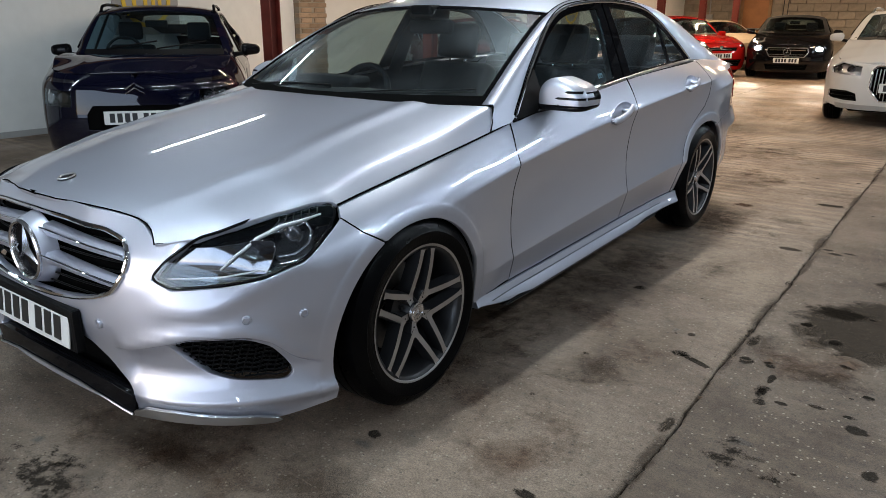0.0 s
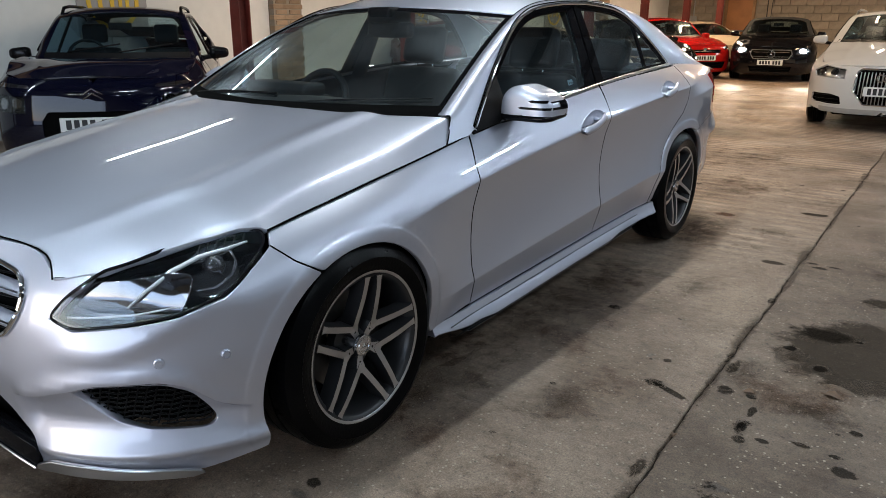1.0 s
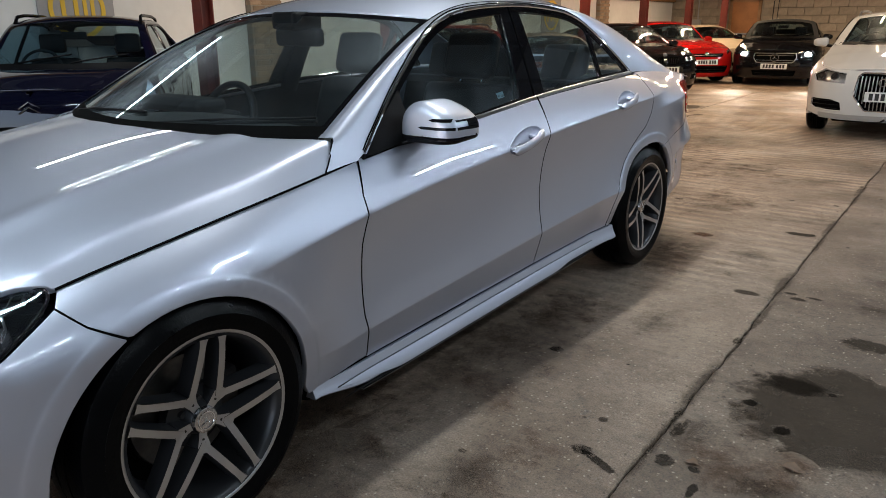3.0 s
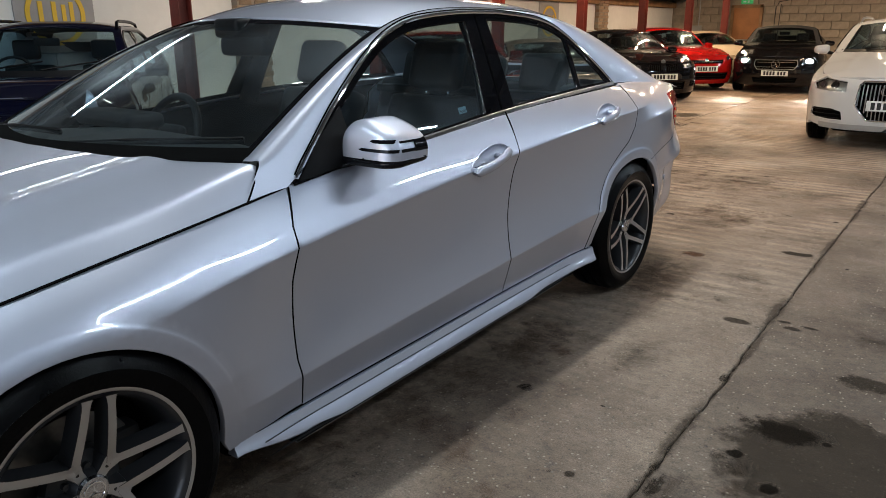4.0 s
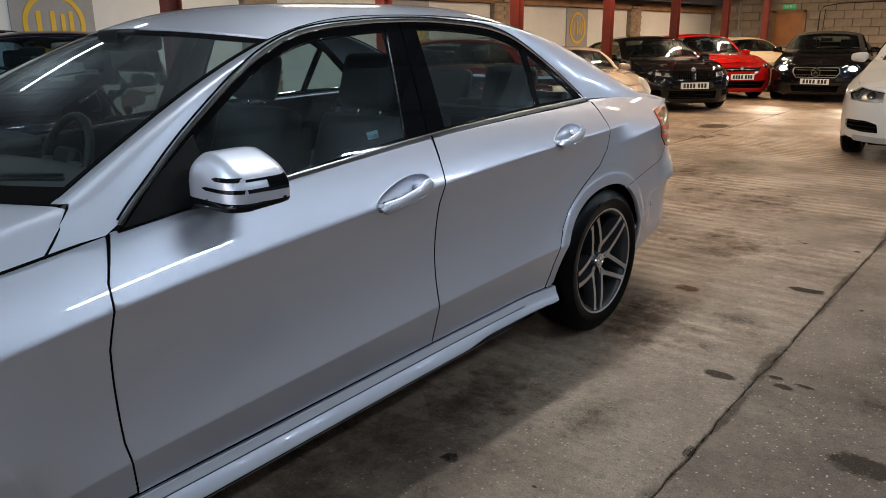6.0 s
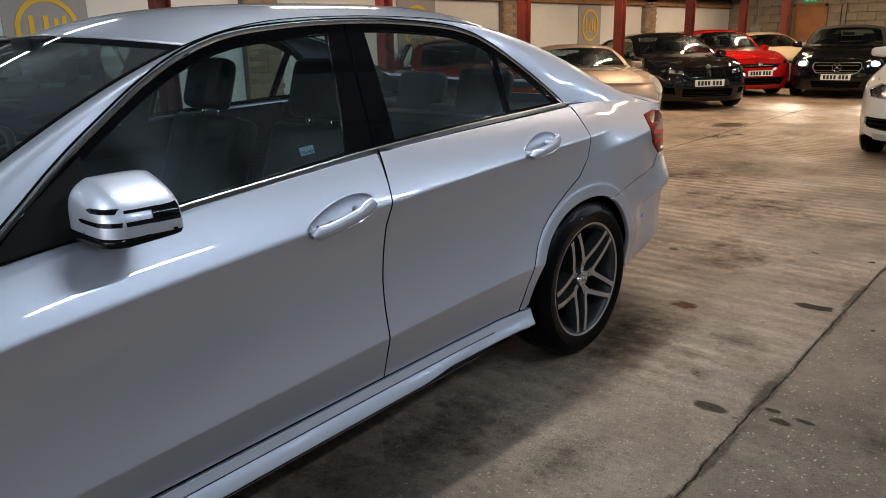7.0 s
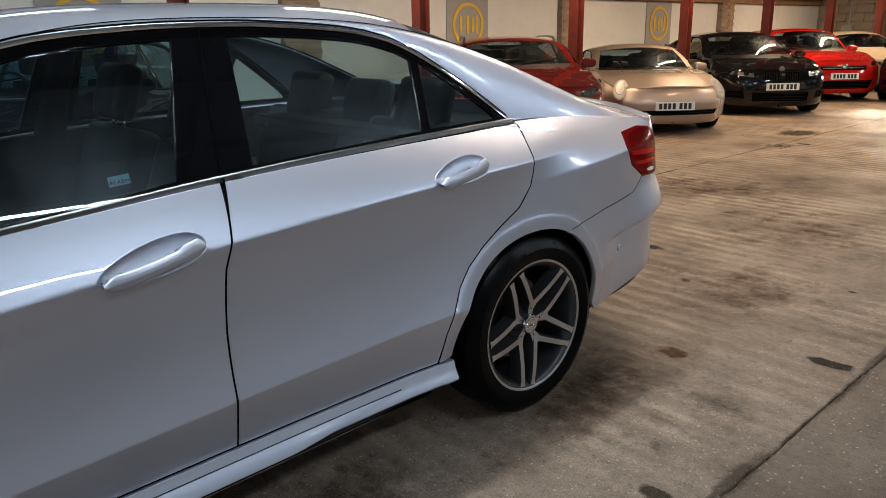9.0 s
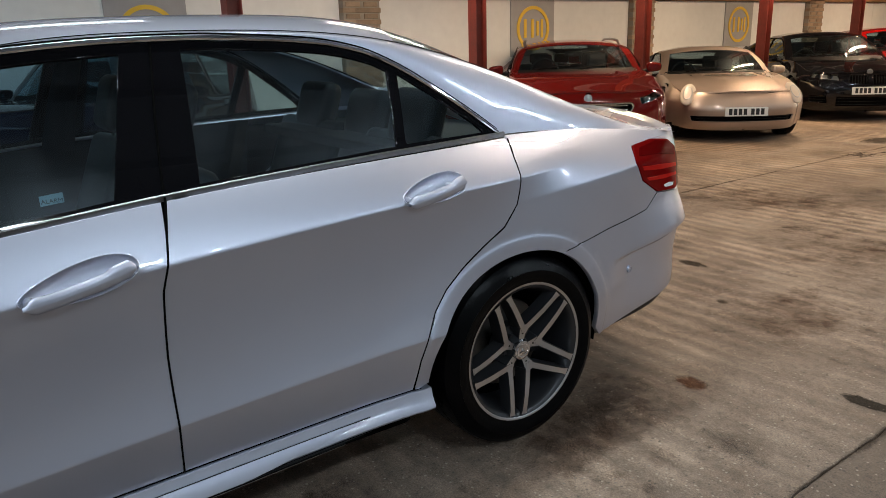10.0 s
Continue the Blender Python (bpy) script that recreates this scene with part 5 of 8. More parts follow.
    lamp_low = [(X(0.552), 0.602), (X(0.611), 0.574), (Y(-0.700), 0.584), (Y(-0.594), 0.599), (Y(-0.484), 0.629), (Y(-0.396), 0.686), (Y(-0.322), 0.727)]
    lower = [(Y(y), z) for y, z in b_arch] + [(Y(-0.40), 0.172), (Y(-0.568), 0.155), (Y(-0.686), 0.160), (X(0.45), 0.165), (X(0.2), 0.170)]
    outline = [(0, 0.782), (X(0.12), 0.780), (X(0.246), 0.775), (X(0.36), 0.767), (X(0.43), 0.758), (X(0.465), 0.750), (X(0.492), 0.740), (X(0.515), 0.726), (X(0.54), 0.706), (X(0.56), 0.704), (X(0.645), 0.704), (X(0.604), 0.667), (X(0.577), 0.640)] + lamp_low + [(Y(-0.277), 0.683), (Y(-0.209), 0.640)] + lower + [(0, 0.172)]
    grille_half = [(0, 0.735), (X(0.20), 0.733), (X(0.37), 0.722), (X(0.45), 0.700), (X(0.478), 0.660), (X(0.468), 0.61), (X(0.43), 0.553), (X(0.36), 0.528), (X(0.28), 0.512), (X(0.15), 0.497), (0, 0.49)]
    grille = rounded(grille_half + [(-a, b) for a, b in reversed(grille_half[1:-1])], 0.02)
    intake = rounded([(X(0.572), 0.398), (Y(-0.755), 0.420), (Y(-0.69), 0.424), (Y(-0.641), 0.418), (Y(-0.586), 0.385), (Y(-0.545), 0.330), (Y(-0.522), 0.290), (Y(-0.55), 0.272), (Y(-0.679), 0.285), (Y(-0.74), 0.308), (Y(-0.765), 0.335)], 0.02)
    centre_half = [(0, 0.375), (X(0.25), 0.385), (X(0.30), 0.372), (X(0.366), 0.318), (X(0.42), 0.262), (X(0.452), 0.222), (X(0.36), 0.215), (0, 0.218)]
    centre_in = rounded(centre_half + [(-a, b) for a, b in reversed(centre_half[1:-1])], 0.02)
    full = outline + [(-a, b) for a, b in reversed(outline[1:-1])]
    mirror_in = np.array([(-a, b) for a, b in intake])

    shelf_z = pchip([(0, 0.372), (X(0.43), 0.374), (X(0.575), 0.408), (Y(-0.745), 0.433), (Y(-0.66), 0.436), (Y(-0.60), 0.415), (Y(-0.52), 0.345), (Y(-0.40), 0.300)])

    def pinch(q, z):
        """The shelf over the side intake, the hollow below it, and the roll above the splitter."""
        q = np.abs(q)
        span = ease(X(0.40), X(0.46), q) * ease(Y(-0.43), Y(-0.52), q)
        dz = z - shelf_z(q)
        shelf = 0.010 * np.exp(-((dz - 0.012) / 0.030) ** 2) - 0.022 * ease(0.006, -0.008, dz) * ease(0.235, 0.32, z)
        cheek = 0.010 * np.exp(-((z - 0.52 - 0.12 * ease(Y(-0.75), Y(-0.45), q)) / 0.035) ** 2) * ease(X(0.50), X(0.68), q) * ease(Y(-0.40), Y(-0.50), q)
        return shelf * span + cheek + 0.018 * np.exp(-((z - 0.22) / 0.024) ** 2) * ease(X(0.40), X(0.5), q)
    shelf_lines = [[(sg * q, float(shelf_z(q)) + dz) for q in np.linspace(X(0.38), Y(-0.42), 40)] for sg in (1, -1) for dz in (-0.010, -0.001, 0.008)]
    shelf_lines += [[(sg * Y(y), z) for y, z in arc(-0.035, 0.300, 0.424 + dr, 100, 196, 24)] for sg in (1, -1) for dr in (-0.005, 0.003, 0.011)]
    sheet("front_bumper", car, SILVER, front, full, 0.022, holes=[grille, intake, mirror_in, centre_in], fold=0.03, lift=pinch, lines=shelf_lines)
    sheet("grille_backing", car, CAVITY, front, np.array(grille) * [1.03, 1.0], 0.05, out=-0.055, fold=0)
    sheet("intake_backing", car, CAVITY, front, intake, 0.05, out=-0.065, fold=0, mirror=True)
    sheet("centre_intake_backing", car, CAVITY, front, centre_in, 0.06, out=-0.05, fold=0)
    # mesh of the side intakes
    for sgn in (1, -1):
        for k in range(10):
            z0 = 0.278 + k * 0.0155
            pts = [(q, z) for q, z in [(X(0.57) + (Y(-0.52) - X(0.57)) * j / 12, z0 + 0.006 * (j % 2)) for j in range(13)] if inside(np.array([q]), np.array([z]), np.array(intake))[0]]
            if len(pts) > 2:
                line = [S.skin(q, z) for q, z in pts]
                line = [(sgn * (p[0] - 0.034), p[1] + 0.030, p[2]) for p in line]
                solid("mesh_bar", car, BLACK_PLASTIC, rod(line, 0.0028, 5))
        for k in range(18):
            q = X(0.55) + (Y(-0.53) - X(0.55)) * k / 17
            pts = [(q + 0.05 * j / 9, 0.27 + 0.16 * j / 9) for j in range(10)]
            pts = [p for p in pts if inside(np.array([p[0]]), np.array([p[1]]), np.array(intake))[0]]
            if len(pts) > 1:
                line = [S.skin(a, b) for a, b in pts]
                line = [(sgn * (p[0] - 0.034), p[1] + 0.030, p[2]) for p in line]
                solid("mesh_bar", car, BLACK_PLASTIC, rod(line, 0.0024, 5))
    # lower splitter: black in the middle, a bright blade at either side
    mid_half = [(0, 0.268), (X(0.2), 0.264), (X(0.34), 0.250), (X(0.445), 0.222), (X(0.445), 0.160), (X(0.34), 0.188), (X(0.2), 0.210), (0, 0.216)]
    sheet("splitter", car, BLACK_GLOSS, front, mid_half + [(-a, b) for a, b in reversed(mid_half[1:-1])], 0.04, "black front splitter", out=0.016, fold=0.04)
    solid("splitter_edge", car, SATIN, rod([tuple(S.skin(q, z) + np.array([0, -0.020, 0])) for q, z in dense([(-X(0.445), 0.160), (-X(0.34), 0.188), (-X(0.2), 0.210), (0, 0.216), (X(0.2), 0.210), (X(0.34), 0.188), (X(0.445), 0.160)], 0.05, False)], 0.004, 6))
    blade = [(X(0.452), 0.176), (X(0.50), 0.194), (X(0.59), 0.194), (X(0.68), 0.186), (Y(-0.63), 0.176), (Y(-0.585), 0.164), (Y(-0.575), 0.156), (Y(-0.60), 0.152), (Y(-0.66), 0.157), (X(0.62), 0.164), (X(0.50), 0.166), (X(0.452), 0.164)]
    sheet("splitter_blade", car, SATIN, front, blade, 0.02, "bright satin splitter blade", mirror=True, out=0.024, fold=0.012)
    # grille bars, surround, emblem
    def on_front(q, z, out):
        p = S.skin(q, z)
        return (float(p[0]), float(p[1] - out), float(p[2]))
    ring = [on_front(a, b, 0.004) for a, b in dense(grille, 0.03)]
    solid("grille_surround", car, CHROME, rod(ring + ring[:2], 0.0075, 8), "chrome grille surround")
    for zt, x1, drop in ((0.665, 0.45, 0.030), (0.585, 0.44, 0.028)):
        for sgn in (1, -1):
            rows = []
            for dz, out in ((0.022, -0.030), (0.018, 0.0), (0.004, 0.012), (-0.010, 0.006), (-0.020, -0.03)):
                rows.append([(sgn * x, on_front(X(x), zt, 0)[1] - out + 0.006, zt - drop * (x / x1) ** 2 + 0.012 + dz * (1.25 - 0.55 * x / x1)) for x in np.linspace(0.07, x1, 16)])
            solid("grille_bar", car, SILVER, strip(rows), "silver twin grille bar")
            solid("bar_edge", car, CHROME, rod([(p[0], p[1] - 0.002, p[2] + 0.008) for p in rows[2]], 0.003, 6))
    for k in range(8):
        z = 0.515 + k * 0.028
        solid("grille_mesh", car, BLACK_PLASTIC, rod([on_front(q, z, -0.035) for q in np.linspace(-X(0.44), X(0.44), 15)], 0.0035, 5))
    cz = 0.607
    face = on_front(0, cz, 0.0)[1] - 0.012
    def nose(vf):
        return [(b, face - a, c + cz) for a, b, c in vf[0]], [q[::-1] for q in vf[1]]
    solid("emblem_dish", car, BLACK_GLOSS, nose(lathe([(0.0001, -0.012), (0.085, -0.010), (0.088, -0.03)], 48)))
    solid("emblem_pod", car, SILVER, nose(lathe([(0.098, 0.0), (0.106, -0.012), (0.118, -0.05)], 48)))
    solid("emblem_ring", car, EMBLEM, nose(lathe([(0.083, -0.012), (0.086, 0.006), (0.092, 0.010), (0.098, 0.005), (0.100, -0.012)], 56)), "chrome ring emblem")
    solid("emblem_star", car, EMBLEM, nose(star_shape(0.086, 0.014, -0.006, 0.012)), "three-armed chrome star")
    number_plate(car, pose(0, float(S.skin(0, 0.42)[1]) - 0.018, 0.405, -6, 0, 0))
    part("plate_holder", boxes(((-0.285, -0.897, 0.335), (0.285, -0.865, 0.475), 0.012, 2)), BLACK_PLASTIC, car)
    for x, z in ((0.362, 0.445),):
        for sgn in (1, -1):
            p = on_front(X(x), z, 0.0)
            solid("parking_sensor", car, SILVER, ([(sgn * p[0] + b, p[1] - a - 0.004, c + z) for a, b, c in lathe([(0.0001, 0.001), (0.009, 0.001), (0.010, -0.001), (0.012, -0.001), (0.013, 0.001), (0.016, -0.002), (0.017, -0.008)], 20)[0]], [q[::-1] for q in lathe([(0, 0)] * 7, 20)[1]]))

    def sensor(q, z, fn, sink=0.003):
        p, e = fn(q, z), 1e-3
        n = np.cross(fn(q + e, z) - fn(q - e, z), fn(q, z + e) - fn(q, z - e))
        n = Vector(n).normalized()
        if n.x < 0:
            n = -n
        m = Matrix.Translation(Vector(p) + n * sink) @ n.to_track_quat("X", "Z").to_matrix().to_4x4()
        v, f = lathe([(0.0001, 0.0025), (0.0075, 0.0025), (0.0082, 0.0), (0.0098, 0.0), (0.0105, 0.003), (0.0135, 0.001), (0.014, -0.006)], 20)
        solid("parking_sensor", car, SILVER, ([tuple(m @ Vector(a)) for a in v], f), mirror=True)
    sensor(Y(-0.642), 0.49, front)
    sensor(Y(-0.500), 0.487, front)
    sensor(3.433, 0.506, flank, -0.0185)
    # headlights
    lamp = [(X(0.555), 0.606), (X(0.580), 0.640), (X(0.607), 0.667), (Y(-0.735), 0.716), (Y(-0.65), 0.742), (Y(-0.52), 0.759), (Y(-0.44), 0.768), (Y(-0.374), 0.771), (Y(-0.308), 0.760), (Y(-0.335), 0.733), (Y(-0.401), 0.693), (Y(-0.488), 0.638), (Y(-0.594), 0.608), (Y(-0.700), 0.593), (X(0.611), 0.583)]
    for o in sheet("headlight", car, LENS, front, rounded(lamp, 0.022), 0.025, "clear glass headlight over a dark housing", mirror=True, out=0.003, fold=0.010):
        sgn = 1 if o.data.vertices[0].co.x > 0 else -1
        def inner_lamp(name, material, poly, out, lab="", stp=0.03, fold=0.01, lift=None):
            v, f, nn = panel(front, poly, stp, out=out, fold=fold, lift=lift)
            if sgn < 0:
                v, f = flip_x(v, f)
                nn = [(-a[0], a[1], a[2]) for a in nn]
            return put(name, mesh_of(name, v, f, material, True, nn), o, lab)
        inner_lamp("housing", BLACK_GLOSS, lamp, -0.055)
        inner_lamp("reflector", REFLECTOR, rounded([(X(0.580), 0.612), (X(0.592), 0.650), (X(0.612), 0.682), (X(0.650), 0.697), (Y(-0.61), 0.697), (Y(-0.553), 0.682), (Y(-0.572), 0.640), (Y(-0.590), 0.612), (Y(-0.66), 0.600), (X(0.62), 0.593)], 0.015), -0.046, "bright chrome reflector", lift=lambda q, z: 0.30 * (z - 0.645) + 0.55 * (np.abs(q) - X(0.60)) ** 2)
        inner_lamp("outer_reflector", BEZEL, rounded([(Y(-0.545), 0.650), (Y(-0.555), 0.694), (Y(-0.50), 0.716), (Y(-0.43), 0.725), (Y(-0.415), 0.712), (Y(-0.445), 0.672), (Y(-0.50), 0.645)], 0.02), -0.030)
        inner_lamp("fluted_reflector", REFLECTOR, rounded([(Y(-0.565), 0.722), (Y(-0.50), 0.746), (Y(-0.43), 0.756), (Y(-0.36), 0.757), (Y(-0.43), 0.738), (Y(-0.50), 0.724)], 0.008), -0.020)
        def streak(name, material, pts, r, depth):
            line = [front(a, b) for a, b in dense(pts, 0.012, False)]
            n = len(line)
            put(name, mesh_of(name, *rod([(sgn * (float(p[0]) - depth * 0.8), float(p[1]) + depth * 0.6, float(p[2])) for p in line], [r * (0.45 + 0.55 * math.sin(math.pi * (k + 0.5) / n)) for k in range(n)], 6), material), o)
        streak("light_guide", CLEAR_WHITE, [(X(0.568), 0.612), (X(0.585), 0.640), (X(0.606), 0.672), (X(0.632), 0.692)], 0.0070, 0.012)
        streak("light_guide", CLEAR_WHITE, [(Y(-0.69), 0.632), (Y(-0.655), 0.668), (Y(-0.60), 0.702), (Y(-0.52), 0.722), (Y(-0.44), 0.731), (Y(-0.37), 0.742)], 0.0065, 0.003)
        streak("light_guide", CLEAR_WHITE, [(X(0.600), 0.606), (Y(-0.68), 0.612), (Y(-0.61), 0.622), (Y(-0.575), 0.618)], 0.0030, 0.010)
        streak("bezel_line", CHROME, [(Y(-0.550), 0.652), (Y(-0.50), 0.655), (Y(-0.455), 0.676), (Y(-0.43), 0.705)], 0.0035, 0.014)
        streak("bezel_line", CHROME, [(Y(-0.52), 0.712), (Y(-0.47), 0.724), (Y(-0.43), 0.722), (Y(-0.43), 0.700), (Y(-0.445), 0.682)], 0.0040, 0.020)
        for k in range(6):
            y0 = -0.525 + 0.028 * k
            streak("flute", INK, [(Y(y0), 0.724 + 0.003 * k), (Y(y0 + 0.02), 0.742 + 0.0025 * k)], 0.0022, 0.014)
        for cq, czz, r in ((Y(-0.50), 0.690, 0.027),):
            p = S.skin(cq, czz)
            v, f = lathe([(0.0001, 0.012), (r * 0.5, 0.009), (r * 0.85, 0.0), (r, -0.006), (r * 1.12, -0.004), (r * 1.15, -0.02)], 24)
            turn = Matrix.Translation((sgn * (p[0] - 0.030), p[1] + 0.022, czz)) @ Matrix.Rotation(radians(-68 if sgn > 0 else -112), 4, "Z")
            put("projector", mesh_of("projector", [tuple(turn @ Vector(a)) for a in v], f, PROJECTOR), o)
        rim = [front(a, b) for a, b in dense(rounded(lamp, 0.022), 0.02)]
        rim = [(sgn * float(p[0]), float(p[1]) - 0.001, float(p[2])) for p in rim]
        put("seal", mesh_of("seal", *rod(rim + rim[:1], 0.0045, 6), BLACK_GLOSS), o)
    # bonnet
    edge_y = np.linspace(-0.295, 0.514, 20)
    half = [(0, -0.820), (0.12, -0.812), (0.246, -0.780), (0.36, -0.745), (0.43, -0.729), (0.465, -0.727), (0.492, -0.732), (0.515, -0.742), (0.540, -0.756), (0.566, -0.736), (0.630, -0.684), (0.682, -0.585), (0.714, -0.455), (0.756, -0.355), (0.784, -0.302)] + [(float(S.bonnet_e(y)[0]) - 0.006, y) for y in edge_y] + [(0.799, 0.548), (0.785, 0.576), (0.770, 0.600), (0.740, 0.580), (0.70, 0.556), (0.45, 0.420), (0.2, 0.356), (0, 0.343)]
    sheet("bonnet", car, SILVER, S.hood, half + [(-a, b) for a, b in reversed(half[1:-1])], 0.024, fold=0.02, hint=(0, 0, 0),
          lines=[[(sg * (float(S.bonnet_e(y)[0]) - 0.057 * float(ease(-0.55, -0.15, y)) + d), y) for y in np.linspace(-0.35, 0.56, 46)] for sg in (1, -1) for d in (-0.014, -0.004, 0.006, 0.018, 0.034)])
    badge = S.hood(np.array(0.0), np.array(-0.715))
    v, f = lathe([(0.0001, 0.004), (0.012, 0.0045), (0.020, 0.003), (0.026, 0.0045), (0.029, 0.0)], 28, "z")
    solid("bonnet_badge", car, CHROME, ([(a, b * 1.0 + badge[1], c + badge[2] + 0.20 * b + 0.002) for a, b, c in v], f))
    v, f = lathe([(0.0215, 0.0035), (0.0230, 0.0062), (0.0265, 0.0062), (0.0285, 0.0030)], 28, "z")
    solid("badge_ring", car, ALLOY_CUT, ([(a, b + badge[1], c + badge[2] + 0.20 * b + 0.002) for a, b, c in v], f))
    sheet("bay_top", car, CAVITY, S.hood, [(-0.72, -0.28), (-0.5, -0.68), (0, -0.76), (0.5, -0.68), (0.72, -0.28), (0.75, 0.60), (0, 0.45), (-0.75, 0.60)], 0.1, out=-0.05, fold=0, hint=(0, 0, 0))
    # windscreen, roof, rear window, boot
    sheet("windscreen", car, GLASS, S.top, [(-0.965, 0.0), (0, 0.0), (0.965, 0.0), (0.962, 0.4), (0.955, 0.86), (0.45, 0.885), (0, 0.90), (-0.45, 0.885), (-0.955, 0.86), (-0.962, 0.4)], 0.06, out=-0.004, fold=0.004)
    for sgn in (1, -1):
        sheet("screen_border", car, BLACK_GLOSS, S.top, [(sgn * a, b) for a, b in ((0.965, 0.0), (0.962, 0.4), (0.955, 0.86), (0.925, 0.85), (0.932, 0.4), (0.935, 0.0))], 0.05, out=-0.002, fold=0.003)
    sheet("screen_border", car, BLACK_GLOSS, S.top, [(-0.95, 0.82), (-0.45, 0.85), (0, 0.865), (0.45, 0.85), (0.95, 0.82), (0.955, 0.86), (0.45, 0.885), (0, 0.90), (-0.45, 0.885), (-0.955, 0.86)], 0.05, out=-0.003, fold=0.003)
    sheet("scuttle", car, CAVITY, S.top, [(-0.96, -0.0), (0, 0.0), (0.96, 0.0), (0.95, 0.060), (0, 0.045), (-0.95, 0.060)], 0.05, out=-0.001, fold=0.02)
    sheet("roof", car, SILVER, S.top, [(-0.952, 0.875), (-0.45, 0.90), (0, 0.915), (0.45, 0.90), (0.952, 0.875), (0.950, 1.5), (0.950, 2.2), (0.945, 2.60), (0, 2.66), (-0.945, 2.60), (-0.950, 2.2), (-0.950, 1.5)], 0.05, fold=0.008)
    sheet("rear_window", car, GLASS, S.top, [(-0.945, 2.62), (0, 2.68), (0.945, 2.62), (0.945, 3.45), (0, 3.50), (-0.945, 3.45)], 0.06, out=-0.004, fold=0.004)
    sheet("boot_lid", car, SILVER, S.top, [(-0.93, 3.48), (0, 3.53), (0.93, 3.48), (0.95, 4.2), (0.955, 5.0), (0, 5.0), (-0.955, 5.0), (-0.95, 4.2)], 0.05, fold=0.015, lift=lambda u, t: 0.012 * ease(4.6, 5.0, t))
    # side frames: pillars, roof rail, rear shoulder
    dlo = pchip([(0.66, 0.912), (0.69, 0.942), (0.77, 1.006), (0.89, 1.098), (1.026, 1.188), (1.09, 1.228), (1.18, 1.278), (1.24, 1.306), (1.32, 1.335), (1.42, 1.360), (1.6, 1.380), (1.77, 1.390), (1.95, 1.393), (2.12, 1.387), (2.305, 1.373), (2.44, 1.345), (2.54, 1.302), (2.67, 1.222), (2.79, 1.138), (2.89, 1.060)])
    rail_t = np.linspace(0, 5, 400)
    rail_y = S.rail(rail_t)[:, 1]
    lower_c, mid_c, rail_c, in_c, in2_c = [], [], [], [], []
    for y in np.r_[np.linspace(0.60, 2.89, 90), np.linspace(2.91, 3.775, 36)]:
        t = np.interp(y, rail_y, rail_t)
        if y < 2.89:
            lo = S.pane(y, dlo(max(y, 0.66))) + np.array([0.008, 0, 0])
            if y < 0.70:
                k = min(1.0, (y - 0.60) / 0.065)
                yf = 0.518 + (y - 0.60) * 1.97
                lo = (1 - k) * (flank(yf, float(S.belt(yf))) + np.array([-0.002, 0, 0.006])) + k * lo
        else:
            lo = flank(y, S.belt(y))
            k = float(ease(2.89, 3.15, y))
            lo = (1 - k) * (S.pane(y, 1.06) + np.array([0.008, 0, 0])) + k * lo
        hi = S.rail(t)
        a1, a2 = S.top(0.982, t), S.top(0.955, t)
        lower_c.append(lo)
        m1 = lo + (hi - lo) * 0.5
        side_n = np.array([0.9, 0, 0.45])
        bulge = min(0.004 + 0.010 * float(ease(1.3, 1.9, y)), 0.10 * float(np.linalg.norm(hi - lo)))
        mid_c.append(m1 + side_n * bulge)
        rail_c.append(hi + np.array([0.003, 0, 0.002]))
        in_c.append(a1)
        in2_c.append(a2)
    rows = [lower_c]
    for i in range(1, 6):
        rows.append([cubic([(0, *a), (0.5, *b), (1, *c), (1.22, *d)])(i / 6) for a, b, c, d in zip(lower_c, mid_c, rail_c, in_c)])
    rows += [rail_c, [0.5 * (a + b) + np.array([0, 0, 0.001]) for a, b in zip(rail_c, in_c)], in_c, in2_c, [p - np.array([0, 0, 0.012]) for p in in2_c]]
    solid("side_frame", car, SILVER, strip([[tuple(p) for p in r] for r in rows]), mirror=True, sharp=0)
    # side windows
    top_edge = [(y, float(dlo(y)) - 0.004) for y in np.r_[np.linspace(0.68, 2.4, 26), np.linspace(2.45, 2.875, 10)]]
    low_edge = [(2.875, 1.062), (2.4, 1.050), (1.77, 1.018), (1.2, 0.966), (0.95, 0.944), (0.68, 0.912)]
    whole = top_edge + low_edge
    def zone(y0, y1, inset_top=0.024, inset_low=0.006, lean0=0.0, lean1=0.0):
        lowf = pchip([(p[0], p[1]) for p in reversed(low_edge)])
        ys = np.linspace(y0, y1, 14)
        up = [(y + (lean0 * (1 - k) + lean1 * k), float(dlo(y + (lean0 * (1 - k) + lean1 * k))) - inset_top) for y, k in zip(ys, np.linspace(0, 1, 14))]
        dn = [(y, float(lowf(y)) + inset_low) for y in reversed(ys)]
        return up + dn
    w_front = [(y, float(dlo(y)) - 0.036) for y in np.linspace(0.93, 1.755, 18)] + [(1.665, 1.020), (1.2, 0.974), (0.96, 0.955), (0.93, 0.965)]
    w_rear = [(y, float(dlo(y)) - 0.032) for y in np.linspace(1.905, 2.47, 12)] + [(2.515, 1.28), (2.475, 1.062), (1.868, 1.032)]
    w_quarter = [(2.545, 1.275), (2.60, 1.238), (2.70, 1.170), (2.79, 1.104), (2.825, 1.070), (2.505, 1.064)]
    w_front, w_rear, w_quarter = np.array(w_front), np.array(w_rear), rounded(w_quarter, 0.012)
    sheet("window_frame", car, BLACK_GLOSS, S.pane, whole, 0.04, holes=[w_front, w_rear, w_quarter], mirror=True, out=0.004, fold=0.012, label="gloss black window frame and pillar cover")
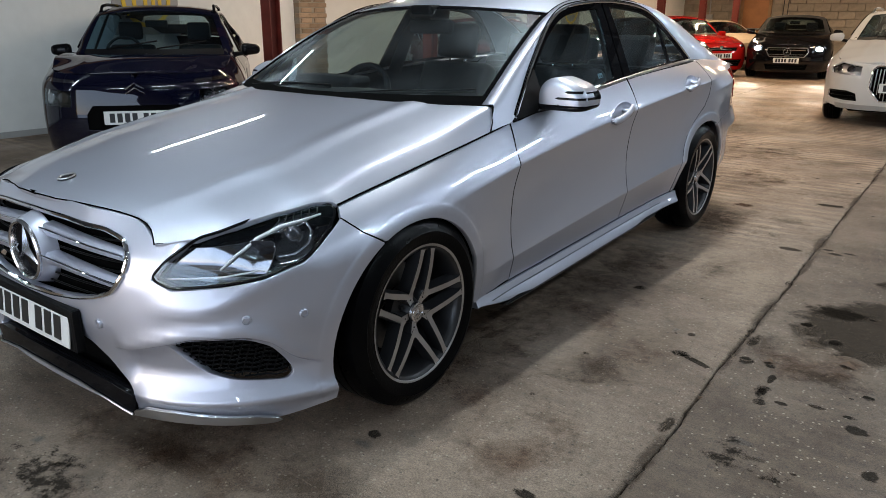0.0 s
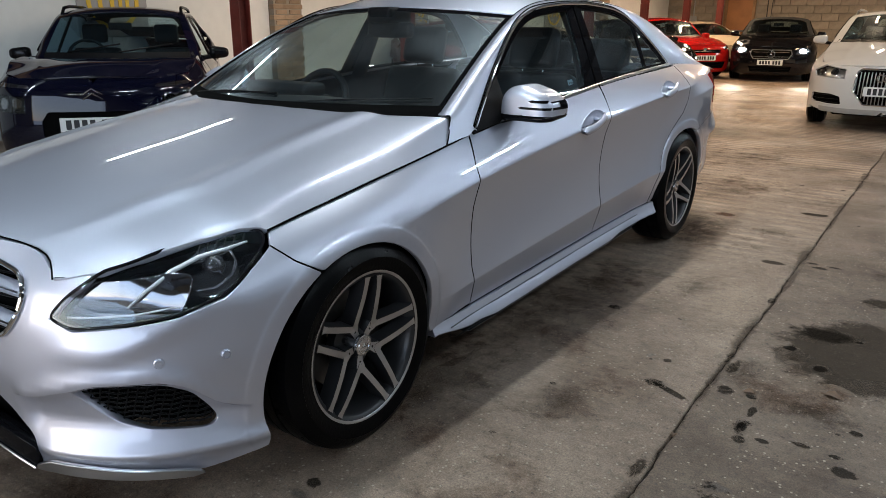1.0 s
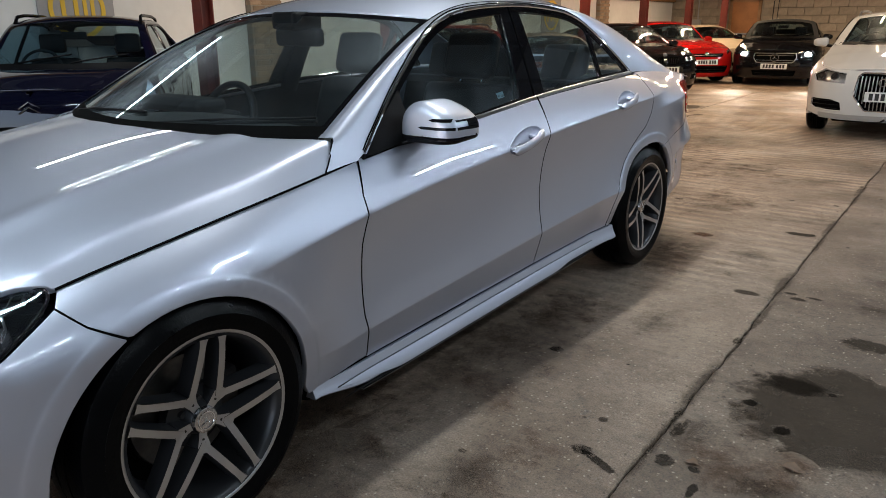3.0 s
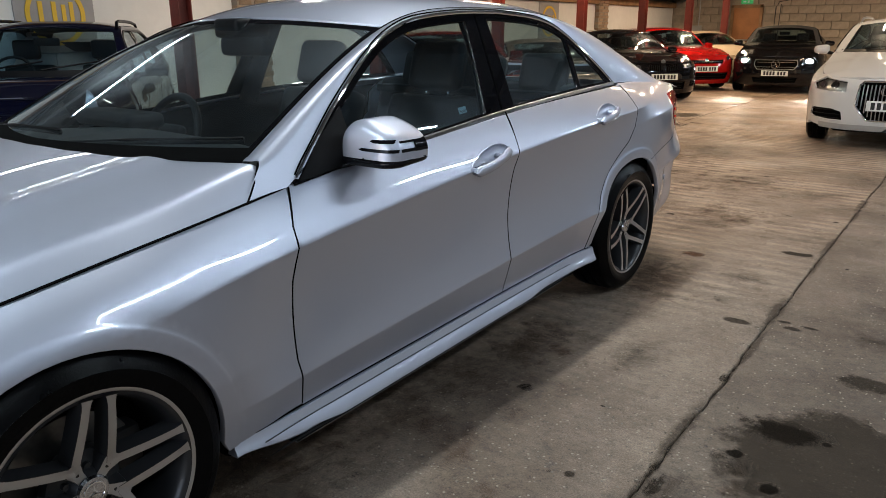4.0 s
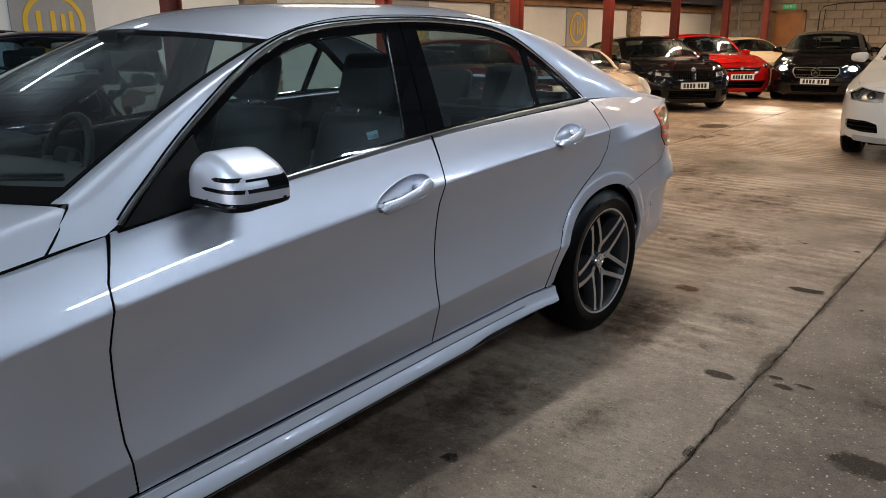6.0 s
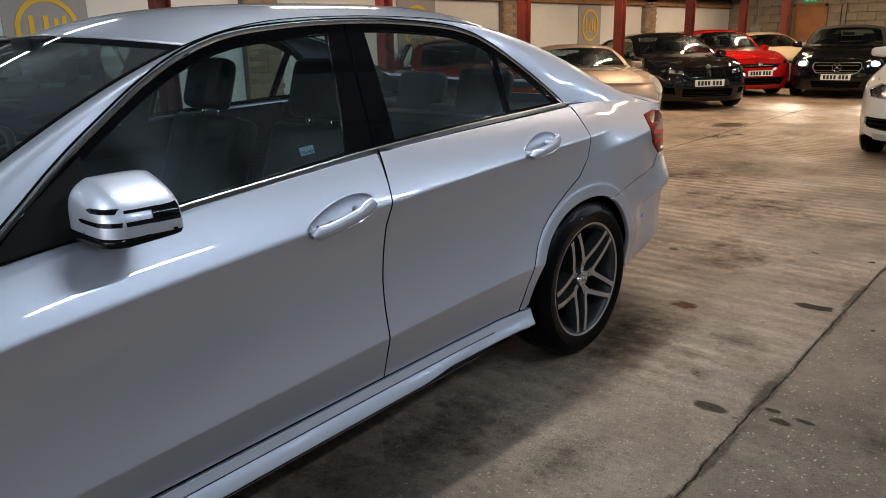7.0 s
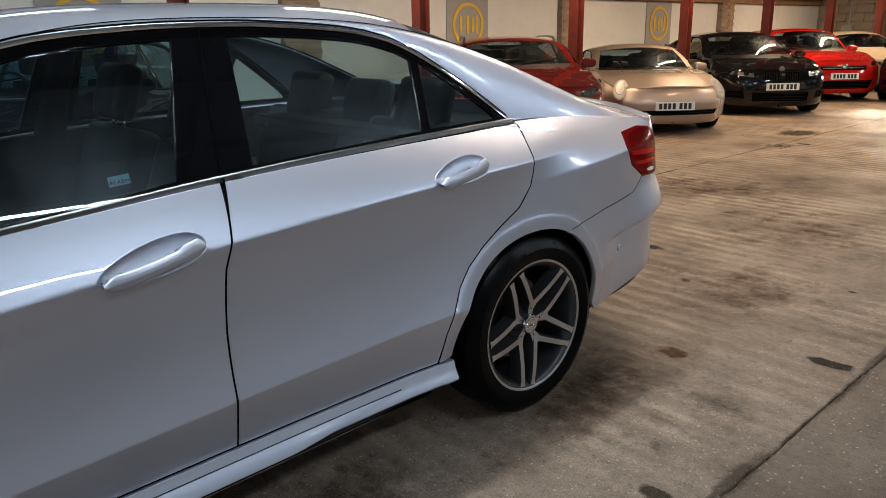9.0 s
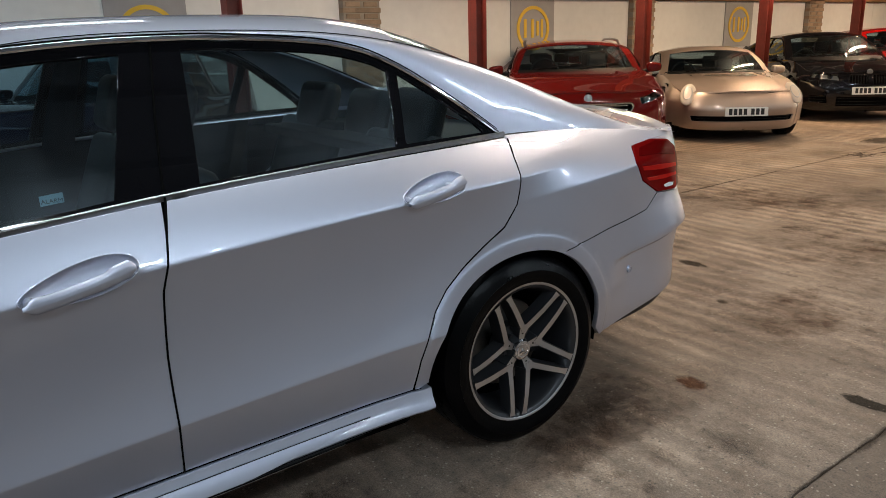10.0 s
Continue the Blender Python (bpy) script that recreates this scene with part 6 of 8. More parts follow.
    for nm, poly in (("front_window", w_front), ("rear_side_window", w_rear), ("quarter_window", w_quarter)):
        c = poly.mean(0)
        sheet(nm, car, SIDE_GLASS, S.pane, c + (poly - c) * 1.012, 0.08, mirror=True, out=-0.001, fold=0)
    solid("b_pillar_seam", car, CAVITY, rod([tuple(S.pane(y, z) + np.array([0.006, 0, 0.002])) for y, z in ((1.775, 1.02), (1.80, 1.2), (1.835, 1.385))], 0.003, 6), mirror=True)
    rim = [S.pane(y, z) + np.array([0.010, 0, 0]) for y, z in whole]
    solid("chrome_trim", car, CHROME, rod([tuple(p) for p in rim[:36]], 0.0066, 8), "chrome strip round the side windows", mirror=True)
    outer = [S.pane(y, float(dlo(y)) + 0.0075) + np.array([0.0085, 0, 0]) for y in np.r_[np.linspace(0.68, 2.4, 50), np.linspace(2.42, 2.875, 20)]]
    solid("trim_seam", car, CAVITY, rod([tuple(p) for p in outer], 0.0028, 6), mirror=True)
    belt_rows = []
    for dz, out in ((-0.010, -0.004), (-0.007, 0.005), (0.006, 0.006), (0.009, 0.0)):
        belt_rows.append([tuple(S.pane(y, float(wb(y))) + np.array([out + 0.008, 0, dz])) for y in np.linspace(0.93, 2.90, 40)])
    solid("belt_trim", car, TRIM_SATIN, strip(belt_rows), "satin chrome belt strip", mirror=True)
    # rear bumper and lamps
    def back(q, z):
        return S.skin(q, z)
    rb = [(Y(3.035), 0.668), (Y(3.27), 0.700), (Y(3.512), 0.725), (Y(3.604), 0.772), (Y(3.80), 0.752), (Y(3.93), 0.75), (S.length, 0.75), (S.length, 0.355), (Y(3.95), 0.350), (Y(3.84), 0.345), (Y(3.52), 0.322), (Y(3.262), 0.292)] + [(Y(y), z) for y, z in arc(2.858, 0.327, 0.373, 0, 64, 14)]
    ledge = pchip([(Y(3.0), 0.565), (Y(3.25), 0.577), (Y(3.6), 0.600), (Y(3.85), 0.622), (S.length, 0.625)])
    sheet("rear_bumper", car, SILVER, back, rb, 0.03, mirror=True, fold=0.02,
          lift=lambda q, z: -0.024 * ease(0.0, -0.024, z - ledge(q)) * ease(0.33, 0.50, z) * ease(Y(3.27), Y(3.46), q) + 0.004 * np.exp(-((z - ledge(q) - 0.01) / 0.03) ** 2) * ease(Y(3.2), Y(3.6), q),
          lines=[[(q, float(ledge(q)) + dz) for q in np.linspace(Y(3.33), S.length - 0.02, 26)] for dz in (0.012, 0.0, -0.015, -0.030)] + [[(Y(y), z) for y, z in arc(2.858, 0.327, 0.418 + dr, -5, 80, 20)] for dr in (-0.005, 0.003, 0.011)])
    rows = [[tuple(back(q, z) + np.array([-ins, 0, 0])) for q in np.linspace(Y(3.28), S.length, 24)] for z, ins in ((0.335, 0.012), (0.275, 0.03), (0.265, 0.12))]
    solid("rear_diffuser", car, BLACK_PLASTIC, strip(rows), "dark grey lower rear valance", mirror=True)
    tail = [(Y(3.458), 0.972), (Y(3.424), 0.915), (Y(3.478), 0.845), (Y(3.610), 0.782), (Y(3.80), 0.762), (Y(3.885), 0.775), (Y(3.885), 0.83), (Y(3.82), 0.93), (Y(3.74), 0.965), (Y(3.60), 0.980)]
    for o in sheet("tail_light", car, RED_LENS, back, rounded(tail, 0.012), 0.03, "red tail light with darker bands", mirror=True, out=0.004, fold=0.015):
        sgn = 1 if o.data.vertices[0].co.x > 0 else -1
        for poly, mm, nm in (([(3.49, 0.960), (3.46, 0.935), (3.62, 0.925), (3.80, 0.90), (3.82, 0.925), (3.74, 0.958), (3.62, 0.972)], RED_DARK, "dark_band"), ([(3.46, 0.898), (3.47, 0.884), (3.62, 0.866), (3.82, 0.850), (3.82, 0.862), (3.62, 0.884)], RED_BRIGHT, "bright_band"),
                             ([(3.50, 0.850), (3.52, 0.838), (3.66, 0.824), (3.82, 0.815), (3.82, 0.824), (3.66, 0.838)], RED_BRIGHT, "bright_band"), ([(3.66, 0.797), (3.68, 0.787), (3.76, 0.780), (3.77, 0.790), (3.72, 0.798)], CLEAR_WHITE, "reversing_lamp")):
            v, f, nn = panel(back, rounded([(Y(a), b) for a, b in poly], 0.004), 0.03, out=0.0058, fold=0.003)
            if sgn < 0:
                v, f = flip_x(v, f)
                nn = [(-a[0], a[1], a[2]) for a in nn]
            put(nm, mesh_of(nm, v, f, mm, True, nn), o)
    sheet("boot_corner", car, SILVER, back, [(Y(3.60), 0.985), (Y(3.74), 0.970), (Y(3.82), 0.936), (Y(3.885), 0.835), (Y(3.93), 0.84), (Y(3.93), 1.005), (Y(3.80), 1.005), (Y(3.65), 1.005)], 0.03, mirror=True, out=-0.002, fold=0.01)
    bz = [(Y(3.86), 0.76), (S.length, 0.76), (S.length, 1.0), (Y(3.93), 1.0), (Y(3.84), 0.99), (Y(3.865), 0.84)]
    sheet("boot_face", car, SILVER, back, bz, 0.05, mirror=True, fold=0.01)
    # door handles in their dished recesses
    for cy, cz2, a, b, k in HANDLES:
        ell, depth = dish_of(cy, cz2, a, b, k)
        sheet("handle_recess", car, SILVER, flank, ell, 0.010, mirror=True, fold=0.0, lift=depth)
        rimpts = [tuple(flank(u, w) + np.array([0.0008, 0, 0])) for u, w in ell]
        solid("recess_edge", car, SILVER, rod(rimpts + rimpts[:1], 0.0020, 6), mirror=True)
        rows = []
        for q in range(29):
            t = q / 28
            u = cy + a * (-0.94 + 1.86 * t)
            w = cz2 + k * (u - cy) - 0.013 + 0.010 * t
            p = flank(u, w)
            lift_x = 0.002 + 0.024 * math.sin(math.pi * min(1.0, 0.08 + t * 0.86)) ** 0.55
            up = 0.0175 + 0.0075 * float(ease(0.70, 0.80, t)) + 0.004 * float(ease(0.22, 0.05, t))
            dn = 0.0185
            tip = 1 - 0.7 * float(ease(0.94, 1.0, t)) - 0.75 * float(ease(0.10, 0.0, t))
            ring = [(float(p[0]) + lift_x + 0.012 * math.cos(v) - 0.003, u, w + (up if math.sin(v) > 0 else dn) * tip * abs(math.sin(v)) ** 0.8 * (1 if math.sin(v) > 0 else -1)) for v in np.linspace(0, 2 * math.pi, 19)]
            rows.append(ring)
        hv, hf = strip(rows)
        solid("door_handle", car, SILVER, (hv, [f[::-1] for f in hf]), "silver pull handle", mirror=True)
        for t in (0.06, 0.80):
            u = cy + a * (-0.94 + 1.86 * t)
            w = cz2 + k * (u - cy) - 0.006
            p = flank(u, w)
            solid("handle_mount", car, SILVER, rod([(float(p[0]) - 0.026, u, w), (float(p[0]) + 0.012, u, w)], 0.012, 10, flat=0.8), mirror=True)
    # mirrors
    for sgn in (1, -1):
        mir = put("wing_mirror", None, car, "silver mirror housing with a dark slotted indicator")
        rows = []
        mx, mz, half, power = 0.918, 0.970, 0.112, 4.0

        def crown(x):
            """The height of the housing over its lower edge."""
            return 0.106 - 0.042 * max(0, (x - 0.90) / 0.13) ** 1.2 - 0.012 * max(0, (0.88 - x) / 0.05) ** 1.5

        def face(g):
            return 0.850 + 0.038 * g ** 6.0

        for y, g in [(face(g), g) for g in (0.03, 0.15, 0.3, 0.45, 0.58, 0.68, 0.76, 0.83, 0.87, 0.91, 0.94, 0.965, 0.985, 1.0)] + [(0.91, 1.010), (0.935, 1.018), (0.965, 1.022), (0.99, 1.016), (1.005, 1.0), (1.010, 0.93)]:
            ringp = []
            for k in range(49):
                a = math.pi * k / 48
                c, sn = math.cos(a), math.sin(a)
                r = (abs(c) ** power + abs(sn) ** power) ** (-1 / power)
                x = mx + half * g * c * r
                ringp.append((sgn * x, y, mz + crown(x) * g * sn * r))
            rows.append(ringp)
        v, f = strip(rows)
        put("housing", mesh_of("housing", v, f if sgn < 0 else [q[::-1] for q in f], SILVER), mir)
        put("mirror_glass", mesh_of("mirror_glass", [(sgn * (mx + 0.080 * math.cos(a)), 1.0105, 1.012 + 0.040 * math.sin(a)) for a in np.linspace(0, 2 * math.pi, 24, endpoint=False)], [tuple(range(24))], CHROME, False), mir)
        # black lower shell, flush under the housing
        plan = [(a, face(abs(a))) for a in np.linspace(-1, 1, 25)] + [(1.0, y) for y in np.linspace(0.91, 0.99, 5)] + [(0.97, 1.004), (0.9, 1.010), (0.0, 1.010), (-0.9, 1.010), (-0.97, 1.004)] + [(-1.0, y) for y in np.linspace(0.99, 0.91, 5)]
        rows = []
        for zz, gr in ((0.9715, 1.0), (0.9705, 1.018), (0.962, 1.016), (0.955, 0.985), (0.952, 0.93)):
            ringp = [(sgn * (mx + half * gr * a), 0.925 + (y - 0.925) * gr, zz + 0.06 * (y - 0.925)) for a, y in plan]
            rows.append(ringp + ringp[:1])
        v, f = strip(rows)
        w = len(plan) + 1
        put("lower_shell", mesh_of("lower_shell", v, [q if sgn < 0 else q[::-1] for q in f] + [tuple(range(4 * w, 4 * w + w - 1))], BLACK_GLOSS), mir)
        put("arm", mesh_of("arm", *rod([(sgn * x, y, z) for x, y, z in ((0.79, 0.87, 0.935), (0.83, 0.90, 0.945), (0.88, 0.92, 0.955))], [0.030, 0.022, 0.020], 10, flat=0.45), BLACK_GLOSS), mir)
        # two dark slots that run from the front round to the outer side
        def on_front(x, z):
            g = (abs((x - mx) / half) ** power + ((z - mz) / crown(x)) ** power) ** (1 / power)
            return g, (sgn * x, face(g) - 0.0012, z)

        def on_side(y, z):
            b = (z - mz) / crown(1.02)
            return (sgn * (mx + 0.0012 + half * (1.0 + 0.022 * min(1.0, (y - 0.889) / 0.06)) * (1 - b ** power) ** (1 / power)), y, z)

        for zc, x0, dz in ((1.0235, 0.945, 0.0050), (0.9975, 0.902, 0.0046)):
            cols = []
            for n in range(40):
                x = x0 + 0.0035 * n
                th = dz * min(1.0, 0.15 + 0.22 * n)
                if max(on_front(x, zc - th)[0], on_front(x, zc + th)[0]) > 0.99:
                    break
                cols.append([on_front(x, zc + d)[1] for d in (-th, 0, th)])
            cols += [[on_side(y, zc + d) for d in (-dz, 0, dz)] for y in np.linspace(0.893, 0.95, 8)]
            v, f = strip(cols)
            put("indicator_slot", mesh_of("indicator_slot", v, f if sgn < 0 else [q[::-1] for q in f], BLACK_GLOSS), mir, "dark clear indicator strip")
        v, f = strip([[on_side(y, z) for z in np.linspace(0.992, 1.030, 7)] for y in np.linspace(0.945, 1.002, 7)])
        put("indicator_slot", mesh_of("indicator_slot", v, f if sgn < 0 else [q[::-1] for q in f], BLACK_GLOSS), mir, "dark clear indicator strip")
        tri = [(0.69, 0.918), (0.80, 1.012), (0.93, 1.098), (0.93, 0.945)]
        v, f, nn = panel(S.pane, tri, 0.05, out=0.009, fold=0.008)
        if sgn < 0:
            v, f = flip_x(v, f)
            nn = [(-a[0], a[1], a[2]) for a in nn]
        put("mirror_base", mesh_of("mirror_base", v, f, BLACK_PLASTIC, True, nn), mir)
    # wheels
    for wx, wy, tn in ((0.792, -0.010, 82), (0.780, 2.868, -99)):
        build_wheel(car, pose(wx, wy, 0.336), 0.336, 0.243, turn=tn)
        build_wheel(car, pose(-wx, wy, 0.336, 0, 0, 180), 0.336, 0.243, turn=tn)
    # wipers
    for pts in (((0.10, 0.40, 1.010), (0.35, 0.47, 1.030), (0.66, 0.64, 1.040)), ((-0.55, 0.50, 1.005), (-0.3, 0.44, 1.030), (0.05, 0.425, 1.040))):
        wp = put("wiper", None, car, "black windscreen wiper")
        put("arm", mesh_of("arm", *rod([Vector(p) + Vector((0, 0, -0.008)) for p in pts], 0.007, 6, flat=0.6), BLACK_PLASTIC), wp)
        put("blade", mesh_of("blade", *rod([Vector(p) - Vector((0, 0, 0.018)) for p in pts], 0.006, 6), BLACK_PLASTIC), wp)
    # cabin
    def seat(x, y, wide=0.25, drop=0.0):
        s = put("seat", None, car, "dark leather seat", pose(x, y, 0))
        bm = bmesh.new()
        box(bm, (-wide, -0.28, 0.36), (wide, 0.25, 0.52), 0.05, 3)
        part("cushion", bm, LEATHER, s, "", True)
        bm = bmesh.new()
        box(bm, (-wide, -0.06, 0.0), (wide, 0.07, 0.62), 0.05, 3, Matrix.Translation((0, 0.24, 0.46)) @ Matrix.Rotation(radians(-20), 4, "X"))
        part("backrest", bm, LEATHER, s, "", True)
        bm = bmesh.new()
        box(bm, (-0.135, -0.045, 0.66), (0.135, 0.045, 0.87), 0.045, 3, Matrix.Translation((0, 0.22, 0.44 - drop)) @ Matrix.Rotation(radians(-17), 4, "X"))
        part("headrest", bm, LEATHER, s, "", True)
        for hx in (-0.06, 0.06):
            put("headrest_post", mesh_of("headrest_post", *rod([(hx, 0.425, 1.02 - drop), (hx, 0.455, 1.12 - drop)], 0.006, 6), CHROME), s)
        return s
    seat(0.36, 1.48)
    seat(-0.36, 1.48)
    for x in (-0.40, 0.40):
        seat(x, 2.33, 0.30, 0.07)
    seat(0.0, 2.36, 0.14, 0.09)
    part("parcel_shelf", boxes(((-0.62, 2.60, 0.98), (0.62, 3.30, 1.02), 0.01, 2)), TRIM_GREY, car)
    dash = [[(x, y, z - 0.05 * (abs(x) / 0.7) ** 2) for x in np.linspace(-0.70, 0.70, 15)] for y, z in ((0.45, 0.985), (0.60, 1.0), (0.80, 0.985), (0.92, 0.955), (0.96, 0.90), (0.90, 0.70), (0.85, 0.45))]
    solid("dashboard", car, TRIM_GREY, strip(dash))
    bm = bmesh.new()
    box(bm, (-0.58, 0.78, 0.97), (-0.17, 0.93, 1.03), 0.03, 3)
    part("instrument_hood", bm, TRIM_GREY, car, "", True)
    part("centre_console", boxes(((-0.13, 0.85, 0.35), (0.13, 1.75, 0.62), 0.04, 3)), TRIM_GREY, car)
    wheel = put("steering_wheel", None, car, "dark leather steering wheel", pose(-0.37, 1.06, 0.900, 66, 0, 0))
    ringp = [(0.178 * math.cos(a), 0.178 * math.sin(a), 0) for a in np.linspace(0, 2 * math.pi, 41)]
    put("grip", mesh_of("grip", *rod(ringp, 0.016, 10, ends=False), LEATHER), wheel)
    bm = bmesh.new()
    box(bm, (-0.075, -0.06, -0.03), (0.075, 0.06, 0.02), 0.03, 3)
    part("boss", bm, TRIM_GREY, wheel, "", True)
    for a in (0, 180, 270):
        put("arm", mesh_of("arm", *rod([(0.05 * math.cos(radians(a)), 0.05 * math.sin(radians(a)), 0), (0.18 * math.cos(radians(a)), 0.18 * math.sin(radians(a)), 0)], 0.014, 8), SATIN), wheel)
    bm = bmesh.new()
    box(bm, (-0.13, 1.165, 1.228), (0.13, 1.215, 1.300), 0.024, 4)
    part("cabin_mirror", bm, BLACK_PLASTIC, car, "", True)
    bm = bmesh.new()
    box(bm, (-0.07, 1.10, 1.295), (0.07, 1.26, 1.365), 0.02, 3)
    part("sensor_pod", bm, BLACK_PLASTIC, car, "", True)
    sheet("headlining", car, HEADLINING, S.top, [(-0.88, 0.95), (0.88, 0.95), (0.88, 2.58), (-0.88, 2.58)], 0.15, out=-0.03, fold=0)
    cards = [(0.68, 0.40), (0.72, 0.88), (1.1, 0.95), (1.77, 1.0), (2.60, 1.03), (2.5, 0.40)]
    def card(y, z):
        p = flank(y, np.minimum(z, 0.95))
        return np.stack([p[..., 0] - 0.09, np.asarray(y, float), np.asarray(z, float)], -1)
    sheet("door_card", car, TRIM_GREY, card, cards, 0.1, mirror=True, fold=0, hint=(5, 1.5, 0.6))
    for y0, y1, y2 in ((1.69, 1.72, 1.80), ):
        solid("b_pillar", car, TRIM_GREY, rod([(0.74, 1.76, 0.98), (0.66, 1.80, 1.2), (0.57, 1.84, 1.37)], [0.06, 0.05, 0.05], 8, flat=0.4), mirror=True)
    sticker = put("alarm_sticker", None, car, "small pale sticker inside the window glass")
    v, f, nn = panel(S.pane, [(1.51, 1.030), (1.56, 1.034), (1.56, 1.056), (1.51, 1.052)], 0.05, out=-0.004, fold=0)
    put("backing", mesh_of("backing", v, f, mat("sticker_pale", (0.40, 0.50, 0.52), 0.5), True), sticker)
    words = bpy.data.curves.new("word", "FONT")
    words.body, words.size, words.align_x, words.extrude = "ALARM", 0.0145, "CENTER", 0.0002
    words.materials.append(INK)
    at = S.pane(1.535, 1.034)
    put("word", words, sticker, "", pose(float(at[0]) - 0.0015, 1.535, 1.034, 66, 0, 90))
    return car


build_saloon()

# ---- the other cars ----
def paint(name, colour, metal=0.0, rough=0.35):
    return mat(name, colour, rough, metal, 1.0, 0.0)


def car_spec(f, base, r, W, zn, cowl, roof, y1, y2, y3, z3, round_nose=1.0, tail_z=None):
    """A shell from a handful of sizes: overhangs, half width, nose, cowl, roof, rear glass."""
    cy, cz = cowl
    T = base + r
    tz = tail_z if tail_z is not None else z3 - 0.04
    k = round_nose
    outline = [(0, -f), (0.34 * W, -f + 0.02 * k), (0.58 * W, -f + 0.07 * k), (0.77 * W, -f + 0.17 * k), (0.89 * W, -f + 0.32 * k), (0.96 * W, -f + 0.52), (0.99 * W, -f + 0.75), (W, 0.2),
               (W, base * 0.5), (W, base - 0.1), (0.985 * W, base + r * 0.30), (0.94 * W, base + r * 0.62), (0.85 * W, base + r * 0.85), (0.62 * W, T - 0.03), (0.3 * W, T - 0.005), (0, T)]
    zb = cz - 0.02
    return dict(
        outline=outline,
        front=[(0.12, 0.10), (0.2, 0.04), (0.42, 0.0), (zn - 0.12, 0.03), (zn - 0.03, 0.075), (zn + 0.05, 0.15), (zn + 0.2, 0.30)],
        rear=[(0.15, 0.12), (0.3, 0.04), (0.55, 0.0), (0.8, 0.03), (1.0, 0.06), (1.15, 0.12)],
        low=[(0.15, 0.06), (0.27, 0.04), (0.44, 0.006), (0.52, 0.0), (1.6, 0.0)],
        crease=[(-f, zn - 0.18), (0.4, cz - 0.25), (base * 0.5, cz - 0.17), (T, z3 - 0.12)],
        belt=[(-f, zn - 0.04), (-f + 0.4, zn + 0.0), (0.0, zn + 0.10), (cy + 0.25, cz - 0.01), (base * 0.5, cz - 0.03), (base, cz + 0.02), (y3, z3), (T, tz)],
        shoulder=[(-f, 0.09), (0.0, 0.11), (cy + 0.2, 0.12), (base * 0.5, 0.09), (base, 0.11), (y3, 0.13), (T, 0.08)],
        bonnet_c=[(-f - 0.1, zn - 0.03), (-f + 0.1, zn + 0.015), (-f + 0.4, zn + 0.09), (cy, cz), (cy + 0.4, cz + 0.04)],
        bonnet_e=[(-f - 0.05, 0.45 * W, zn - 0.05), (-f + 0.22, 0.66 * W, zn - 0.015), (-f + 0.42, 0.82 * W, zn + 0.005), (0.0, 0.885 * W, zn + 0.105), (cy + 0.25, 0.86 * W, cz - 0.01), (cy + 0.6, 0.85 * W, cz)],
        rail=[(0, 0.855 * W, cy + 0.25, cz - 0.01), (0.5, 0.77 * W, (cy + 0.25 + y1 + 0.12) / 2 - 0.02, (cz + roof - 0.08) / 2 + 0.015), (1, 0.69 * W, y1 + 0.12, roof - 0.085), (1.5, 0.66 * W, y1 * 0.6 + y2 * 0.4, roof - 0.055), (2, 0.66 * W, y1 * 0.25 + y2 * 0.75, roof - 0.06),
              (2.5, 0.67 * W, y2 - 0.05, roof - 0.095), (3, 0.71 * W, (y2 + y3) / 2 - 0.05, (roof - 0.09 + z3) / 2 + 0.04), (3.5, 0.77 * W, y3 - 0.10, z3 + 0.05), (4, 0.80 * W, y3 * 0.6 + T * 0.4 - 0.10, z3 * 0.6 + tz * 0.4 + 0.01), (5, 0.82 * W, T - 0.14, tz - 0.02)],
        centre=[(0, cy, cz), (0.5, (cy + y1) / 2 - 0.01, (cz + roof - 0.03) / 2 + 0.02), (1, y1, roof - 0.035), (1.5, y1 * 0.6 + y2 * 0.4, roof), (2, y1 * 0.25 + y2 * 0.75, roof - 0.003), (2.5, y2 + 0.05, roof - 0.045), (3, (y2 + y3) / 2 + 0.04, (roof - 0.05 + z3) / 2 + 0.045),
                (3.5, y3, z3 + 0.02), (4, y3 * 0.6 + T * 0.4, z3 * 0.6 + tz * 0.4 + 0.03), (5, T - 0.03, tz + 0.02)],
        blend=(-f + 0.18, -f + 0.50, T - 0.62, T - 0.22), base=base, arch=0.012, glass=(0.905 * W, 0.42, 0.12, cz - 0.04), ridge=0.006)


